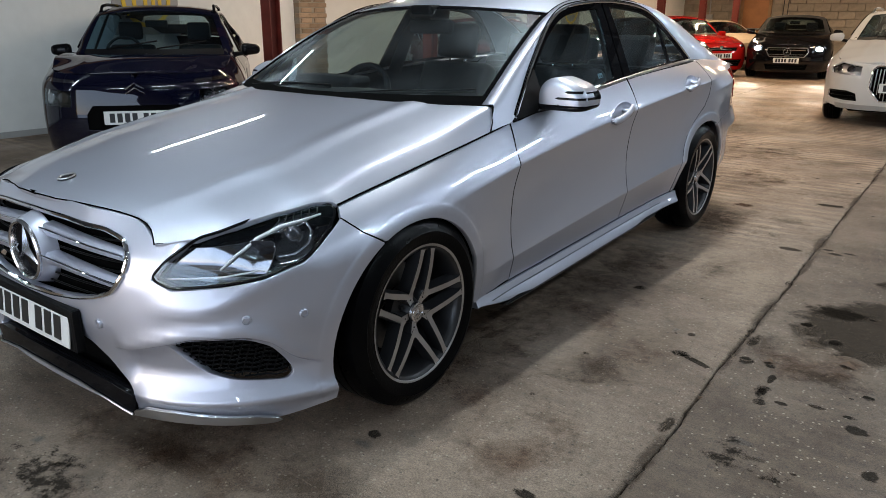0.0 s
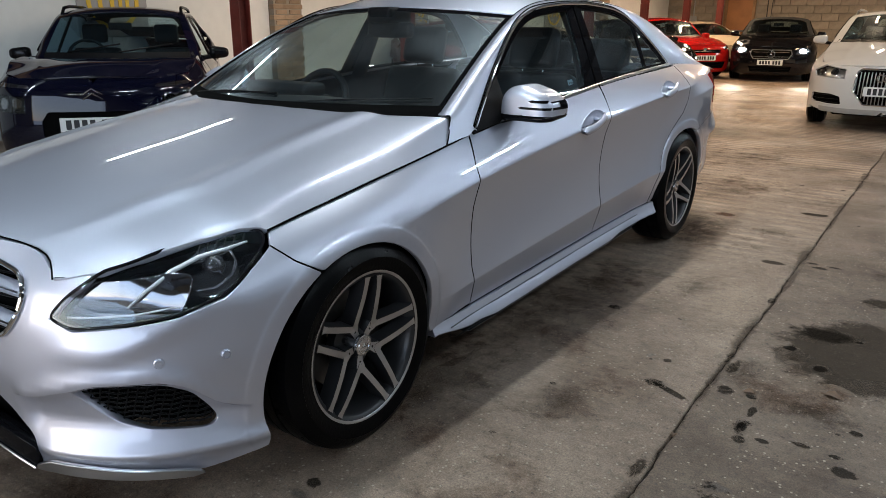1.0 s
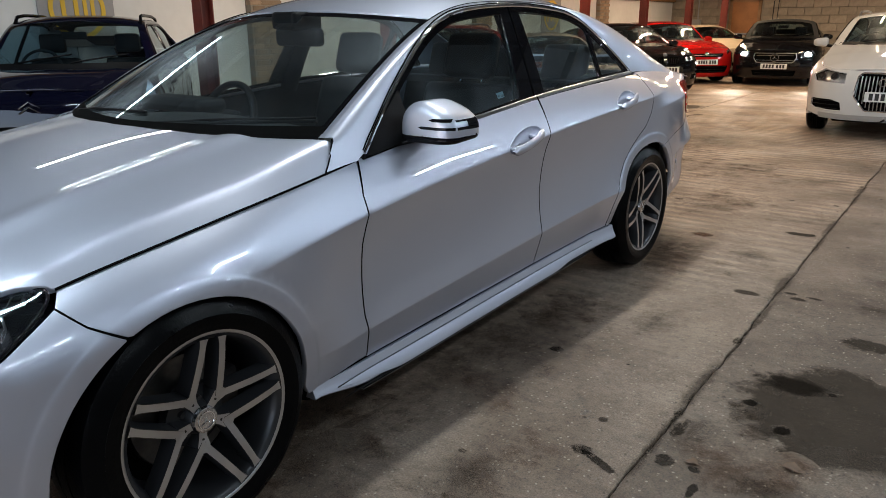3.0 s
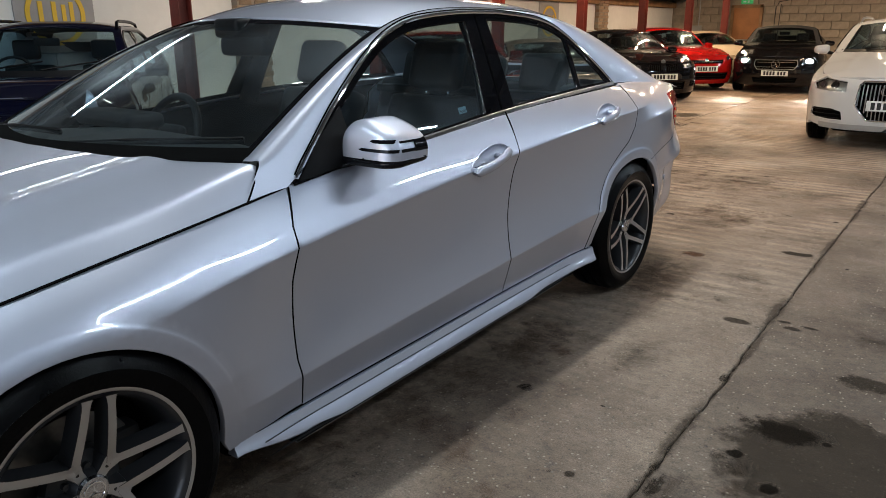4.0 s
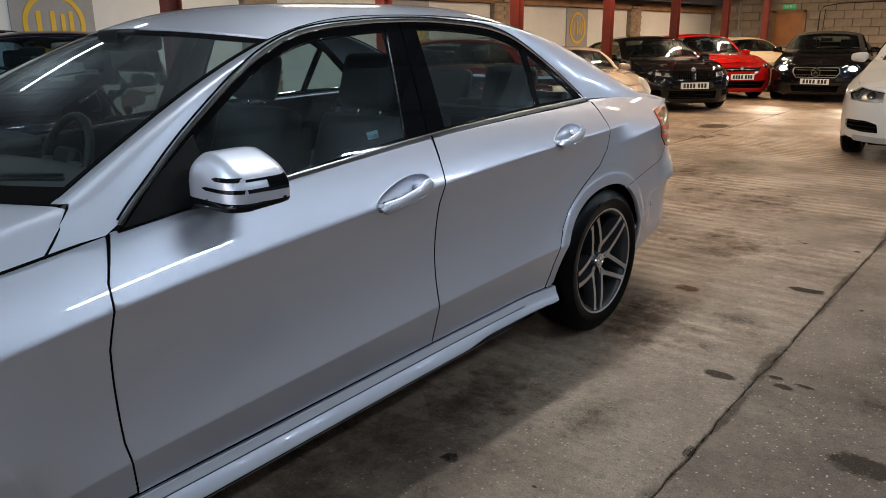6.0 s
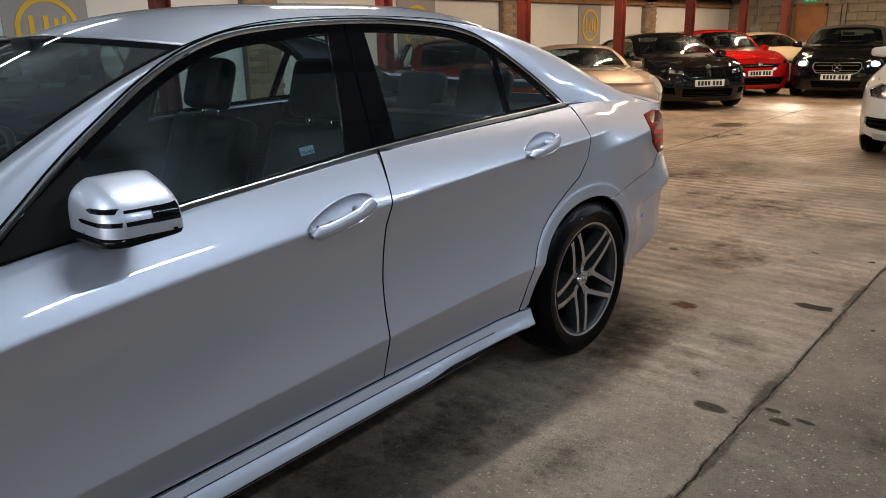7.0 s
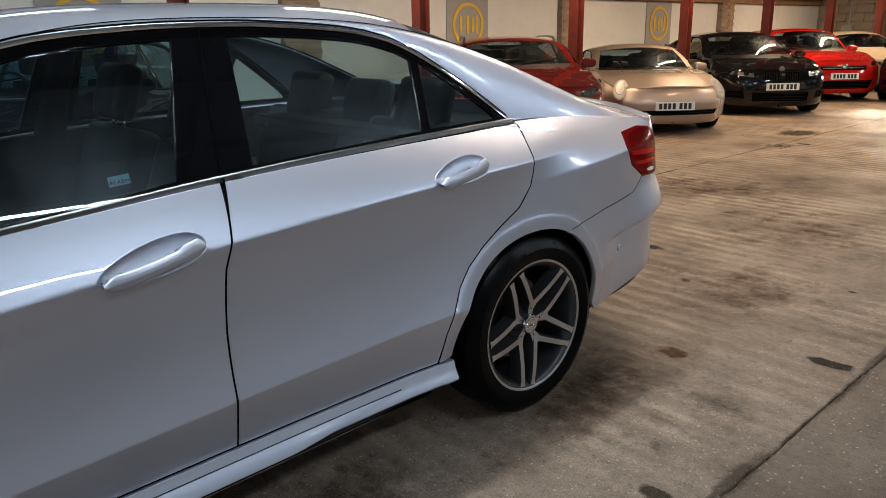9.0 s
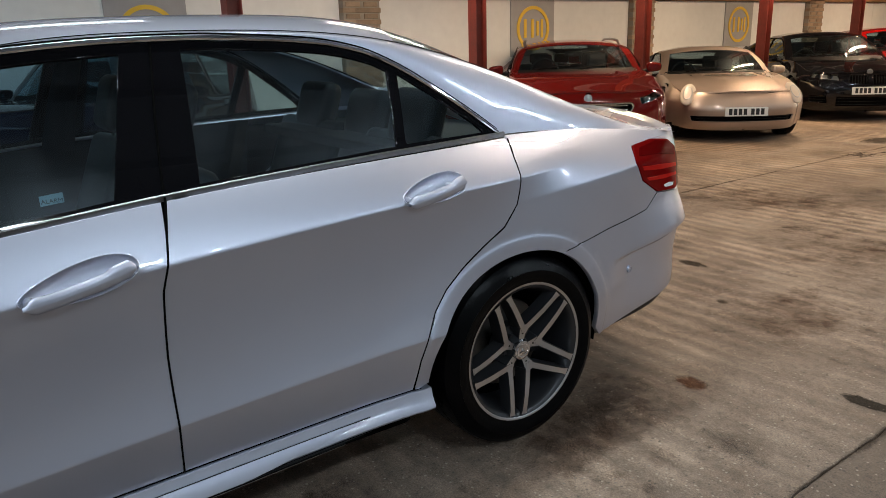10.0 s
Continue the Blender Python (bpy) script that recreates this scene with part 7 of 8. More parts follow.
def build_car(name, label, m, spec, body, design, rails=False, soft_top=None, radius=0.325, seats=True, fine=0.055):
    S = Shell(spec)
    W = max(x for x, _ in spec["outline"])
    f, T, base = -spec["outline"][0][1], spec["outline"][-1][1], spec["base"]
    car = thing(name, label, "car", m, "parked cars")
    top = soft_top or body

    def flank(y, z):
        return S.skin(S.s_at(y), z)
    X = lambda x: float(S.s_x(x * W))
    cyb, czb = spec["rail"][0][2], spec["rail"][0][3]
    y3 = spec["centre"][7][1]
    ybk = T - 0.24
    bl = lambda y: float(S.belt(y))
    ra = radius + 0.03
    zw = radius
    yf = -f + 0.46
    zq = [(y, bl(y)) for y in np.linspace(yf, ybk, 30)]
    a0 = math.degrees(math.asin((zw - 0.22) / ra))
    sidep = zq + [(ybk, 0.30), (base + ra + 0.02, 0.24)] + arc(base, zw, ra, -a0, 180 + a0, 22) + [(base - ra - 0.05, 0.20), (ra + 0.05, 0.20)] + arc(0, zw, ra, -a0, 180 + a0, 22) + ([(yf, 0.24)] if -ra > yf else [])
    sheet("body_side", car, body, flank, sidep, fine, mirror=True, fold=0.03)
    skirt = design.get("skirt", 0.16)
    s_front, s_back = float(S.s_at(yf + 0.002)), float(S.s_at(ybk - 0.002))
    nose_top = lambda x: float(np.interp(x, [0, 0.45, 0.66, 0.82, 0.9], [spec["bonnet_c"][1][1] - 0.014, spec["bonnet_e"][0][2] + 0.024, spec["bonnet_e"][1][2] + 0.004, spec["bonnet_e"][2][2] - 0.004, bl(yf)]))
    half = [(X(x), nose_top(x)) for x in (0.0, 0.2, 0.4, 0.55, 0.7, 0.82)] + [(s_front, bl(yf)), (s_front, skirt + 0.04), (X(0.8), skirt + 0.01), (X(0.4), skirt), (0, skirt)]
    holes = []
    for kind, poly in design["cuts"]:
        q = rounded([(X(x) if x >= 0 else -X(-x), z) for x, z in poly], 0.015)
        holes.append((kind, q))
        if min(x for x, _ in poly) > 0:
            holes.append((kind, np.array([(-a, b) for a, b in q])))
    sheet("front_bumper", car, body, S.skin, half + [(-a, b) for a, b in reversed(half[1:-1])], fine * 0.8, holes=[q for _, q in holes], fold=0.02)
    for kind, q in holes:
        if kind == "lamp":
            lens = sheet("headlight", car, LENS, S.skin, q, 0.06, "clear headlight glass over a bright reflector", out=0.003, fold=0.006)[0]
            v, fc, nn = panel(S.skin, q, 0.06, out=-0.04, fold=0.0)
            put("housing", mesh_of("housing", v, fc, design.get("housing", BLACK_GLOSS), True, nn), lens)
            c = q.mean(0)
            for off, kx in (((-0.20, 0.0), 0.42), ((0.22, 0.05), 0.38)):
                ext = q.max(0) - q.min(0)
                cc = c + np.array(off) * ext
                rr = 0.5 * kx * ext[1] + 0.012
                ell = [(cc[0] + rr * 1.25 * math.cos(a), cc[1] + rr * math.sin(a)) for a in np.linspace(0, 2 * math.pi, 17)[:-1]]
                v, fc, nn = panel(S.skin, ell, 0.03, out=-0.018, fold=0.02)
                put("reflector", mesh_of("reflector", v, fc, design.get("beam", REFLECTOR), True, nn), lens)
        elif kind == "lit":
            lens = sheet("headlight", car, LENS, S.skin, q, 0.06, "headlight glass with its lamp switched on", out=0.003, fold=0.006)[0]
            v, fc, nn = panel(S.skin, q, 0.06, out=-0.03, fold=0.0)
            put("housing", mesh_of("housing", v, fc, REFLECTOR, True, nn), lens)
            c, ext = q.mean(0), q.max(0) - q.min(0)
            ell = [(c[0] + 0.24 * ext[0] * math.cos(a), c[1] + 0.30 * ext[1] * math.sin(a)) for a in np.linspace(0, 2 * math.pi, 17)[:-1]]
            v, fc, nn = panel(S.skin, ell, 0.03, out=-0.015, fold=0.01)
            put("bulb", mesh_of("bulb", v, fc, LED, True, nn), lens, "glowing white lamp")
        elif kind == "drl":
            sheet("day_light", car, REFLECTOR, S.skin, q, 0.05, "slim clear day light", out=-0.004, fold=0.006)
        elif kind == "skin":
            sheet("insert", car, CAVITY, S.skin, q, 0.05, "dark plastic insert", out=-0.012, fold=0.004)
        else:
            sheet("grille", car, CAVITY, S.skin, q, 0.06, "dark grille opening", out=-0.045, fold=0.0)
            lo, hi = q.min(0), q.max(0)
            n = design.get("slats", 5) if kind == "grille" else 3
            for k in range(n):
                if design.get("upright") and kind == "grille":
                    u = lo[0] + (hi[0] - lo[0]) * (k + 0.5) / n
                    line = [(u, z) for z in np.linspace(lo[1], hi[1], 12)]
                else:
                    z = lo[1] + (hi[1] - lo[1]) * (k + 0.5) / n
                    line = [(u, z) for u in np.linspace(lo[0], hi[0], 16)]
                line = [p for p in line if inside(np.array([p[0]]), np.array([p[1]]), q)[0]]
                if len(line) > 1:
                    pts = [S.skin(a, b) for a, b in line]
                    solid("slat", car, design.get("slat", BLACK_PLASTIC) if kind == "grille" else BLACK_PLASTIC, rod([(float(p[0]), float(p[1]) + 0.012, float(p[2])) for p in pts], 0.007 if kind == "grille" else 0.005, 6))
            if kind == "grille" and design.get("surround"):
                ring = [S.skin(a, b) for a, b in dense(q, 0.04)]
                ring = [(float(p[0]), float(p[1]) - 0.003, float(p[2])) for p in ring]
                solid("grille_surround", car, design["surround"], rod(ring + ring[:1], 0.009, 6))
    if "valance" in design:
        band = [(X(0.0), skirt + 0.045), (X(0.5), skirt + 0.045), (X(0.80), skirt + 0.055), (X(0.80), skirt - 0.005), (X(0.5), skirt - 0.015), (X(0.0), skirt - 0.015)]
        sheet("valance", car, design["valance"], S.skin, band[:-1] + [(X(0.0), skirt - 0.015)] + [(-a, b) for a, b in reversed(band[1:-1])], 0.08, "grey lower bumper strip", out=0.004, fold=0.02)
    if design.get("bowls"):
        for sgn in (1, -1):
            v, fc = lathe([(0.0001, 1.0), (0.35, 0.94), (0.62, 0.79), (0.83, 0.56), (0.95, 0.30), (1.0, 0.0), (0.9, -0.4)], 24)
            turn = Matrix.Translation((sgn * W * 0.74, -f + 0.30, 0.600)) @ Matrix.Rotation(radians(-90 + 22 * sgn), 4, "Z") @ Matrix.Rotation(radians(-38), 4, "Y") @ Matrix.Diagonal((0.040, 0.100, 0.165, 1))
            bowl = put("headlight", mesh_of("headlight", [tuple(turn @ Vector(a)) for a in v], fc, PALE_LAMP), car, "pale round headlight bowl")
            ring = lathe([(0.50, 0.87), (0.52, 0.91), (0.60, 0.84), (0.60, 0.80)], 24)
            put("lens_ring", mesh_of("lens_ring", [tuple(turn @ Vector(a)) for a in ring[0]], ring[1], SATIN), bowl)
    pz = design["plate"]
    number_plate(car, pose(0, float(S.skin(0.0, pz)[1]) - 0.012, pz, -4, 0, 0))
    if "badge" in design:
        kind, bz, bmat = design["badge"]
        y = float(S.skin(0.0, bz)[1]) - 0.006
        def nose(vf, s=1.0):
            return [(b * s, y - a, c * s + bz) for a, b, c in vf[0]], [q[::-1] for q in vf[1]]
        if kind == "star":
            solid("emblem", car, bmat, nose(lathe([(0.070, -0.01), (0.073, 0.012), (0.083, 0.012), (0.086, -0.01)], 36)), "round chrome emblem")
            solid("emblem_arms", car, bmat, nose(star_shape(0.075, 0.014, -0.002, 0.014)))
        elif kind == "chevrons":
            for dz in (0.0, 0.038):
                solid("emblem", car, bmat, rod([(-0.075, y, bz - 0.045 + dz), (0, y - 0.008, bz + 0.005 + dz), (0.075, y, bz - 0.045 + dz)], 0.011, 6, flat=0.6), "chrome double chevron")
        elif kind == "rings":
            for k in range(4):
                ring = [((k - 1.5) * 0.062 + 0.042 * math.cos(a), y - 0.006, bz + 0.042 * math.sin(a)) for a in np.linspace(0, 2 * math.pi, 25)]
                solid("emblem", car, bmat, rod(ring, 0.006, 6, ends=False), "chrome ring")
        else:
            solid("emblem", car, bmat, nose(lathe([(0.0001, 0.010), (0.03, 0.010), (0.042, 0.004), (0.045, -0.01)], 28), 1.0), "small round badge")
    # bonnet, glass, roof
    ey = np.linspace(spec["bonnet_e"][2][0] + 0.02, cyb - 0.02, 10)
    hb = [(0, -f + 0.085), (0.3 * W, -f + 0.10), (0.47 * W, -f + 0.14)] + [(0.66 * W - 0.004, spec["bonnet_e"][1][0] + 0.01)] + [(float(S.bonnet_e(y)[0]) - 0.006, y) for y in ey] + [(0.6 * W, (spec["centre"][0][1] + cyb) / 2 - 0.05), (0.3 * W, spec["centre"][0][1] + 0.03), (0, spec["centre"][0][1])]
    sheet("bonnet", car, body, S.hood, hb + [(-a, b) for a, b in reversed(hb[1:-1])], fine, fold=0.02, hint=(0, 0, 0))
    sheet("windscreen", car, SIDE_GLASS, S.top, [(-0.95, 0.0), (0, 0.0), (0.95, 0.0), (0.90, 0.86), (0, 0.92), (-0.90, 0.86)], 0.12, out=-0.004, fold=0.004)
    sheet("scuttle", car, BLACK_PLASTIC, S.top, [(-0.95, 0), (0, 0), (0.95, 0), (0.94, 0.09), (0, 0.07), (-0.94, 0.09)], 0.1, fold=0.01)
    sheet("roof", car, top, S.top, [(-0.905, 0.875), (0, 0.93), (0.905, 0.875), (0.91, 1.7), (0.90, 2.58), (0, 2.62), (-0.90, 2.58), (-0.91, 1.7)], 0.10, fold=0.008)
    sheet("rear_window", car, GLASS, S.top, [(-0.88, 2.60), (0, 2.64), (0.88, 2.60), (0.88, 3.42), (0, 3.48), (-0.88, 3.42)], 0.15, out=-0.004, fold=0.004)
    sheet("tailgate", car, body, S.top, [(-0.93, 3.46), (0, 3.50), (0.93, 3.46), (0.95, 5.0), (0, 5.0), (-0.95, 5.0)], 0.10, fold=0.012)
    # pillars and side glass
    rail_t = np.linspace(0, 5, 300)
    rail_y = S.rail(rail_t)[:, 1]
    yq = y3 - 0.16
    rows = [[], [], [], [], []]
    up, lowp = [], []
    for y in np.linspace(cyb, ybk + 0.05, 60):
        t = np.interp(y, rail_y, rail_t)
        hi = S.rail(t)
        zl = bl(min(y, ybk))
        lo = flank(min(y, ybk), zl)
        kk = float(ease(cyb, cyb + 0.15, y)) * (1 - float(ease(yq - 0.12, yq, y)))
        zt = zl + max(0.0, float(hi[2]) - 0.035 - zl) * kk
        edge = S.pane(y, zt) + np.array([0.006, 0, 0])
        w = float(ease(zl + 0.02, zl + 0.10, zt))
        p0 = (1 - w) * lo + w * edge
        if kk > 0.35 and zt - zl > 0.03:
            up.append((y, zt - 0.006))
            lowp.append((y, zl - 0.012))
        rows[0].append(tuple(p0))
        rows[1].append(tuple(p0 + (hi - p0) * 0.5 + np.array([0.006, 0, 0.004])))
        rows[2].append(tuple(hi + np.array([0.003, 0, 0.002])))
        rows[3].append(tuple(S.top(0.95, t)))
        rows[4].append(tuple(S.top(0.90, t)))
    solid("side_frame", car, top if soft_top else body, strip(rows), mirror=True, sharp=0)
    win = np.array(up + lowp[::-1])
    ys = win[:, 0]
    sheet("side_glass", car, SIDE_GLASS, S.pane, win, 0.12, mirror=True, out=-0.002, fold=0.0)
    rim = [tuple(S.pane(y, z) + np.array([0.006, 0, 0])) for y, z in up]
    solid("window_seal", car, BLACK_GLOSS, rod(rim, 0.012, 6), mirror=True)
    solid("belt_seal", car, BLACK_GLOSS, rod([tuple(S.pane(y, z + 0.012) + np.array([0.006, 0, 0])) for y, z in lowp], 0.011, 6), mirror=True)
    yb = cyb + (ys.max() - cyb) * 0.52
    zt = float(np.interp(yb, [u[0] for u in up], [u[1] for u in up]))
    solid("b_pillar", car, BLACK_GLOSS, rod([tuple(S.pane(yb - 0.02, bl(yb)) + np.array([0.002, 0, 0])), tuple(S.pane(yb + 0.02, zt) + np.array([0.002, 0, 0]))], 0.035, 8, flat=0.4), mirror=True)
    for yd in (cyb + 0.06, yb - 0.02):
        zz = np.linspace(0.26, bl(yd) - 0.01, 14)
        solid("door_gap", car, INK, rod([tuple(flank(yd + 0.03 * math.sin(z * 3), z) + np.array([-0.001, 0, 0])) for z in zz], 0.0035, 5), mirror=True)
    # tail, dark inside and under
    bk = [(s_back, bl(ybk)), (float(S.s_at(T - 0.10)), spec["rail"][-1][3] - 0.005), (S.length, spec["centre"][-1][2] - 0.02), (S.length, 0.28), (float(S.s_at(T - 0.05)), 0.27), (s_back, 0.28)]
    sheet("rear_end", car, body, S.skin, bk, 0.08, mirror=True, fold=0.02)
    part("underbody", boxes(((-W * 0.82, 0.42, 0.17), (W * 0.82, base - 0.42, 0.34), 0.03, 1), ((-W * 0.66, -f + 0.14, 0.19), (W * 0.66, 0.45, spec["bonnet_c"][0][1] - 0.12), 0.05, 1), ((-W * 0.66, base - 0.45, 0.22), (W * 0.66, T - 0.2, 0.62), 0.05, 1)), CAVITY, car)
    for wy in (0.0, base):
        v, fc = lathe([(ra + 0.035, -0.27), (ra + 0.035, 0.06)], 28)
        keep = [q for q in fc if min(v[i][2] for i in q) > -0.10]
        solid("wheel_liner", car, CAVITY, ([(a + W - 0.115, b + wy, c + zw) for a, b, c in v], keep), mirror=True)
        for sgn in (1, -1):
            build_wheel(car, pose(sgn * (W - 0.125), wy, radius, 0, 0, 0 if sgn > 0 else 180), radius, radius - 0.095, 0.21, 5, design.get("twin", False), 20 * wy, design.get("alloy", SATIN), ALLOY_GREY, False)
    # mirrors
    my, mz = cyb + 0.16, czb + 0.02
    for sgn in (1, -1):
        mir = put("wing_mirror", None, car, "")
        bm = bmesh.new()
        box(bm, (W * 0.96, my - 0.065, mz - 0.055), (W * 0.96 + 0.19, my + 0.06, mz + 0.07), 0.052, 4, Matrix.Diagonal((sgn, 1, 1, 1)))
        for v in bm.verts:
            t = min(1.0, max(0.0, (abs(v.co.x) - W * 0.96) / 0.19))
            v.co.z = mz + (v.co.z - mz) * (1.0 - 0.30 * t * t)
            v.co.y += 0.05 * t * t + 0.03 * (1 - t)
        bmesh.ops.recalc_face_normals(bm, faces=bm.faces)
        part("housing", bm, design.get("mirror", body), mir, "", True)
        put("arm", mesh_of("arm", *rod([(sgn * W * 0.86, my, mz - 0.05), (sgn * (W * 0.96 + 0.03), my, mz - 0.03)], 0.022, 8), BLACK_PLASTIC), mir)
    # cabin
    part("cabin_floor", boxes(((-W * 0.8, cyb + 0.15, 0.30), (W * 0.8, y3 - 0.4, 0.42), 0.03, 1)), TRIM_GREY, car)
    cz = spec["rail"][0][3]
    solid("dashboard", car, TRIM_GREY, strip([[(x, y, z) for x in np.linspace(-W * 0.78, W * 0.78, 5)] for y, z in ((cyb - 0.12, cz - 0.01), (cyb + 0.12, cz - 0.01), (cyb + 0.26, cz - 0.06), (cyb + 0.22, 0.45))]))
    roof_mid = spec["centre"][3][2]
    sheet("headlining", car, HEADLINING if not soft_top else CAVITY, S.top, [(-0.86, 0.98), (0.86, 0.98), (0.86, 2.56), (-0.86, 2.56)], 0.2, out=-0.03, fold=0)
    sheet("rear_pillars", car, TRIM_GREY, S.top, [(-0.95, 2.50), (0.95, 2.50), (0.97, 3.50), (-0.97, 3.50)], 0.12, out=-0.035, fold=0, holes=[rounded([(-0.60, 2.72), (0.60, 2.72), (0.66, 3.16), (-0.66, 3.16)], 0.08)])
    bench = bmesh.new()
    by = y3 - 0.62
    box(bench, (-W * 0.74, by, 0.35), (W * 0.74, by + 0.16, cz + 0.02), 0.05, 2, Matrix.Identity(4))
    if soft_top is None and y3 > 2.9:
        part("rear_bench", bench, LEATHER, car, "", True)
        for hx in (-0.38, 0.0, 0.38):
            part("headrest", box(bmesh.new(), (hx - 0.11, by + 0.05, cz + 0.03), (hx + 0.11, by + 0.13, cz + 0.17), 0.035, 2), LEATHER, car, "", True)
    else:
        bench.free()
    if seats:
        for sx0 in (-0.36, 0.36):
            for sy in ((cyb + 0.72, cyb + 1.55) if T - f > 2.2 and y3 > 2.4 else (cyb + 0.72,)):
                seat = put("seat", None, car, "", pose(sx0, sy, 0))
                bm = bmesh.new()
                box(bm, (-0.24, -0.05, 0.35), (0.24, 0.07, min(1.02, roof_mid - 0.40)), 0.05, 2, Matrix.Rotation(radians(-12), 4, "X"))
                part("backrest", bm, LEATHER, seat, "", True)
                bm = bmesh.new()
                zh = min(1.02, roof_mid - 0.40) + 0.03
                box(bm, (-0.125, 0.11, zh), (0.125, 0.20, zh + 0.19), 0.04, 2)
                part("headrest", bm, LEATHER, seat, "", True)
        ringp = [(-0.36 + 0.18 * math.cos(a), cyb + 0.36 + 0.07 * math.sin(a), cz - 0.02 + 0.165 * math.sin(a)) for a in np.linspace(0, 2 * math.pi, 25)]
        solid("steering_wheel", car, LEATHER, rod(ringp, 0.015, 6, ends=False))
        bm = bmesh.new()
        p = S.centre(0.72)
        box(bm, (-0.11, p[0] + 0.05, p[1] - 0.10), (0.11, p[0] + 0.08, p[1] - 0.03), 0.012, 2)
        part("cabin_mirror", bm, BLACK_PLASTIC, car, "", True)
    for k, (xa, xb) in enumerate(((-0.55, 0.05), (0.05, 0.65))):
        pts = [tuple(S.top(x / (0.84 * W) * 0.9, 0.06 + 0.05 * k2) + np.array([0, -0.004, 0.012])) for k2, x in enumerate(np.linspace(xa * W, xb * W, 4))]
        solid("wiper", car, BLACK_PLASTIC, rod(pts, 0.008, 5))
    if rails:
        pts = [tuple(S.rail(t) + np.array([-0.03, 0, 0.050 if 1.02 < t < 2.45 else 0.0])) for t in (0.98, 1.08, 1.3, 1.6, 2.0, 2.35, 2.5)]
        solid("roof_rail", car, rails, rod(pts, 0.016, 8), mirror=True)
    return car


def plan_pose(x, y, turn):
    return pose(x, y, 0, 0, 0, turn)


NAVY = paint("navy_paint", (0.0025, 0.003, 0.011), 0.0, 0.5)
WHITE_P = paint("white_paint", (0.60, 0.60, 0.59), 0.0, 0.35)
BLACK_P = paint("black_paint", (0.004, 0.004, 0.005), 0.0, 0.4)
RED_P = paint("bright_red_paint", (0.34, 0.008, 0.007), 0.0, 0.4)
RED_DEEP = paint("deep_red_paint", (0.10, 0.005, 0.004), 0.0, 0.5)
GOLD_P = paint("pale_gold_paint", (0.40, 0.32, 0.27), 0.75, 0.40)
PALE_LAMP = mat("pale_lamp_bowl", (0.55, 0.49, 0.42), 0.35, 0.0, 0.5)
CREAM_DUST = mat("dusty_cream_paint", (0.32, 0.26, 0.185), 0.75, vary=0.12, scale=5)
FABRIC = mat("black_fabric_roof", (0.012, 0.012, 0.013), 0.9, vary=0.2, bump=0.2, bump_scale=300)

build_car("navy_crossover", "dark navy crossover car with black plastic and roof bars", plan_pose(-4.11, 2.13, 50),
          car_spec(0.83, 2.45, 0.58, 0.87, 0.85, (0.42, 0.955), 1.42, 1.05, 2.45, 2.82, 1.1, 0.75), NAVY,
          dict(cuts=[("lamp", [(0.60, 0.57), (0.60, 0.70), (0.88, 0.72), (0.91, 0.59)]), ("drl", [(0.55, 0.765), (0.57, 0.795), (0.90, 0.815), (0.90, 0.78)]), ("skin", [(-0.46, 0.38), (-0.46, 0.51), (-0.40, 0.585), (0.40, 0.585), (0.46, 0.51), (0.46, 0.38)])],
               plate=0.485, badge=("chevrons", 0.725, CHROME), mirror=BLACK_GLOSS), rails=BLACK_GLOSS)
build_car("red_estate_car", "deep red estate car with chrome grille bars and silver roof rails", plan_pose(-3.55, 7.60, 50),
          car_spec(0.93, 2.85, 1.07, 0.925, 0.80, (0.42, 0.955), 1.32, 1.20, 3.05, 3.70, 1.12), RED_DEEP,
          dict(cuts=[("lamp", [(0.62, 0.66), (0.60, 0.73), (0.88, 0.79), (0.92, 0.74)]), ("grille", [(-0.36, 0.46), (-0.52, 0.64), (-0.50, 0.68), (0.50, 0.68), (0.52, 0.64), (0.36, 0.46)]), ("low", [(0.62, 0.30), (0.60, 0.42), (0.86, 0.45), (0.88, 0.34)])],
               plate=0.36, badge=("round", 0.735, SATIN), slats=5, slat=CHROME, surround=CHROME), rails=SATIN)
build_car("gold_sports_car", "pale gold rounded sports coupe with low nose", plan_pose(-3.50, 10.35, 50),
          car_spec(0.90, 2.35, 1.10, 0.885, 0.64, (0.42, 0.81), 1.17, 1.05, 1.80, 2.85, 0.86, 1.35), GOLD_P,
          dict(cuts=[("low", [(-0.72, 0.27), (-0.74, 0.345), (0.74, 0.345), (0.72, 0.27)])], plate=0.40, bowls=True))
build_car("black_saloon_car", "glossy black saloon with pale split grille and bright lamps", plan_pose(-3.42, 13.45, 48),
          car_spec(0.78, 2.81, 1.04, 0.905, 0.74, (0.42, 0.90), 1.325, 1.20, 2.40, 3.15, 1.06), BLACK_P,
          dict(cuts=[("lamp", [(0.48, 0.62), (0.50, 0.70), (0.88, 0.74), (0.90, 0.67)]), ("grille", [(0.03, 0.56), (0.04, 0.70), (0.32, 0.70), (0.34, 0.58)]), ("low", [(-0.5, 0.24), (-0.5, 0.38), (0.5, 0.38), (0.5, 0.24)]), ("low", [(0.62, 0.28), (0.64, 0.40), (0.86, 0.40), (0.86, 0.30)])],
               plate=0.47, badge=("round", 0.735, TRIM_SATIN), housing=SATIN, upright=True, slats=7))
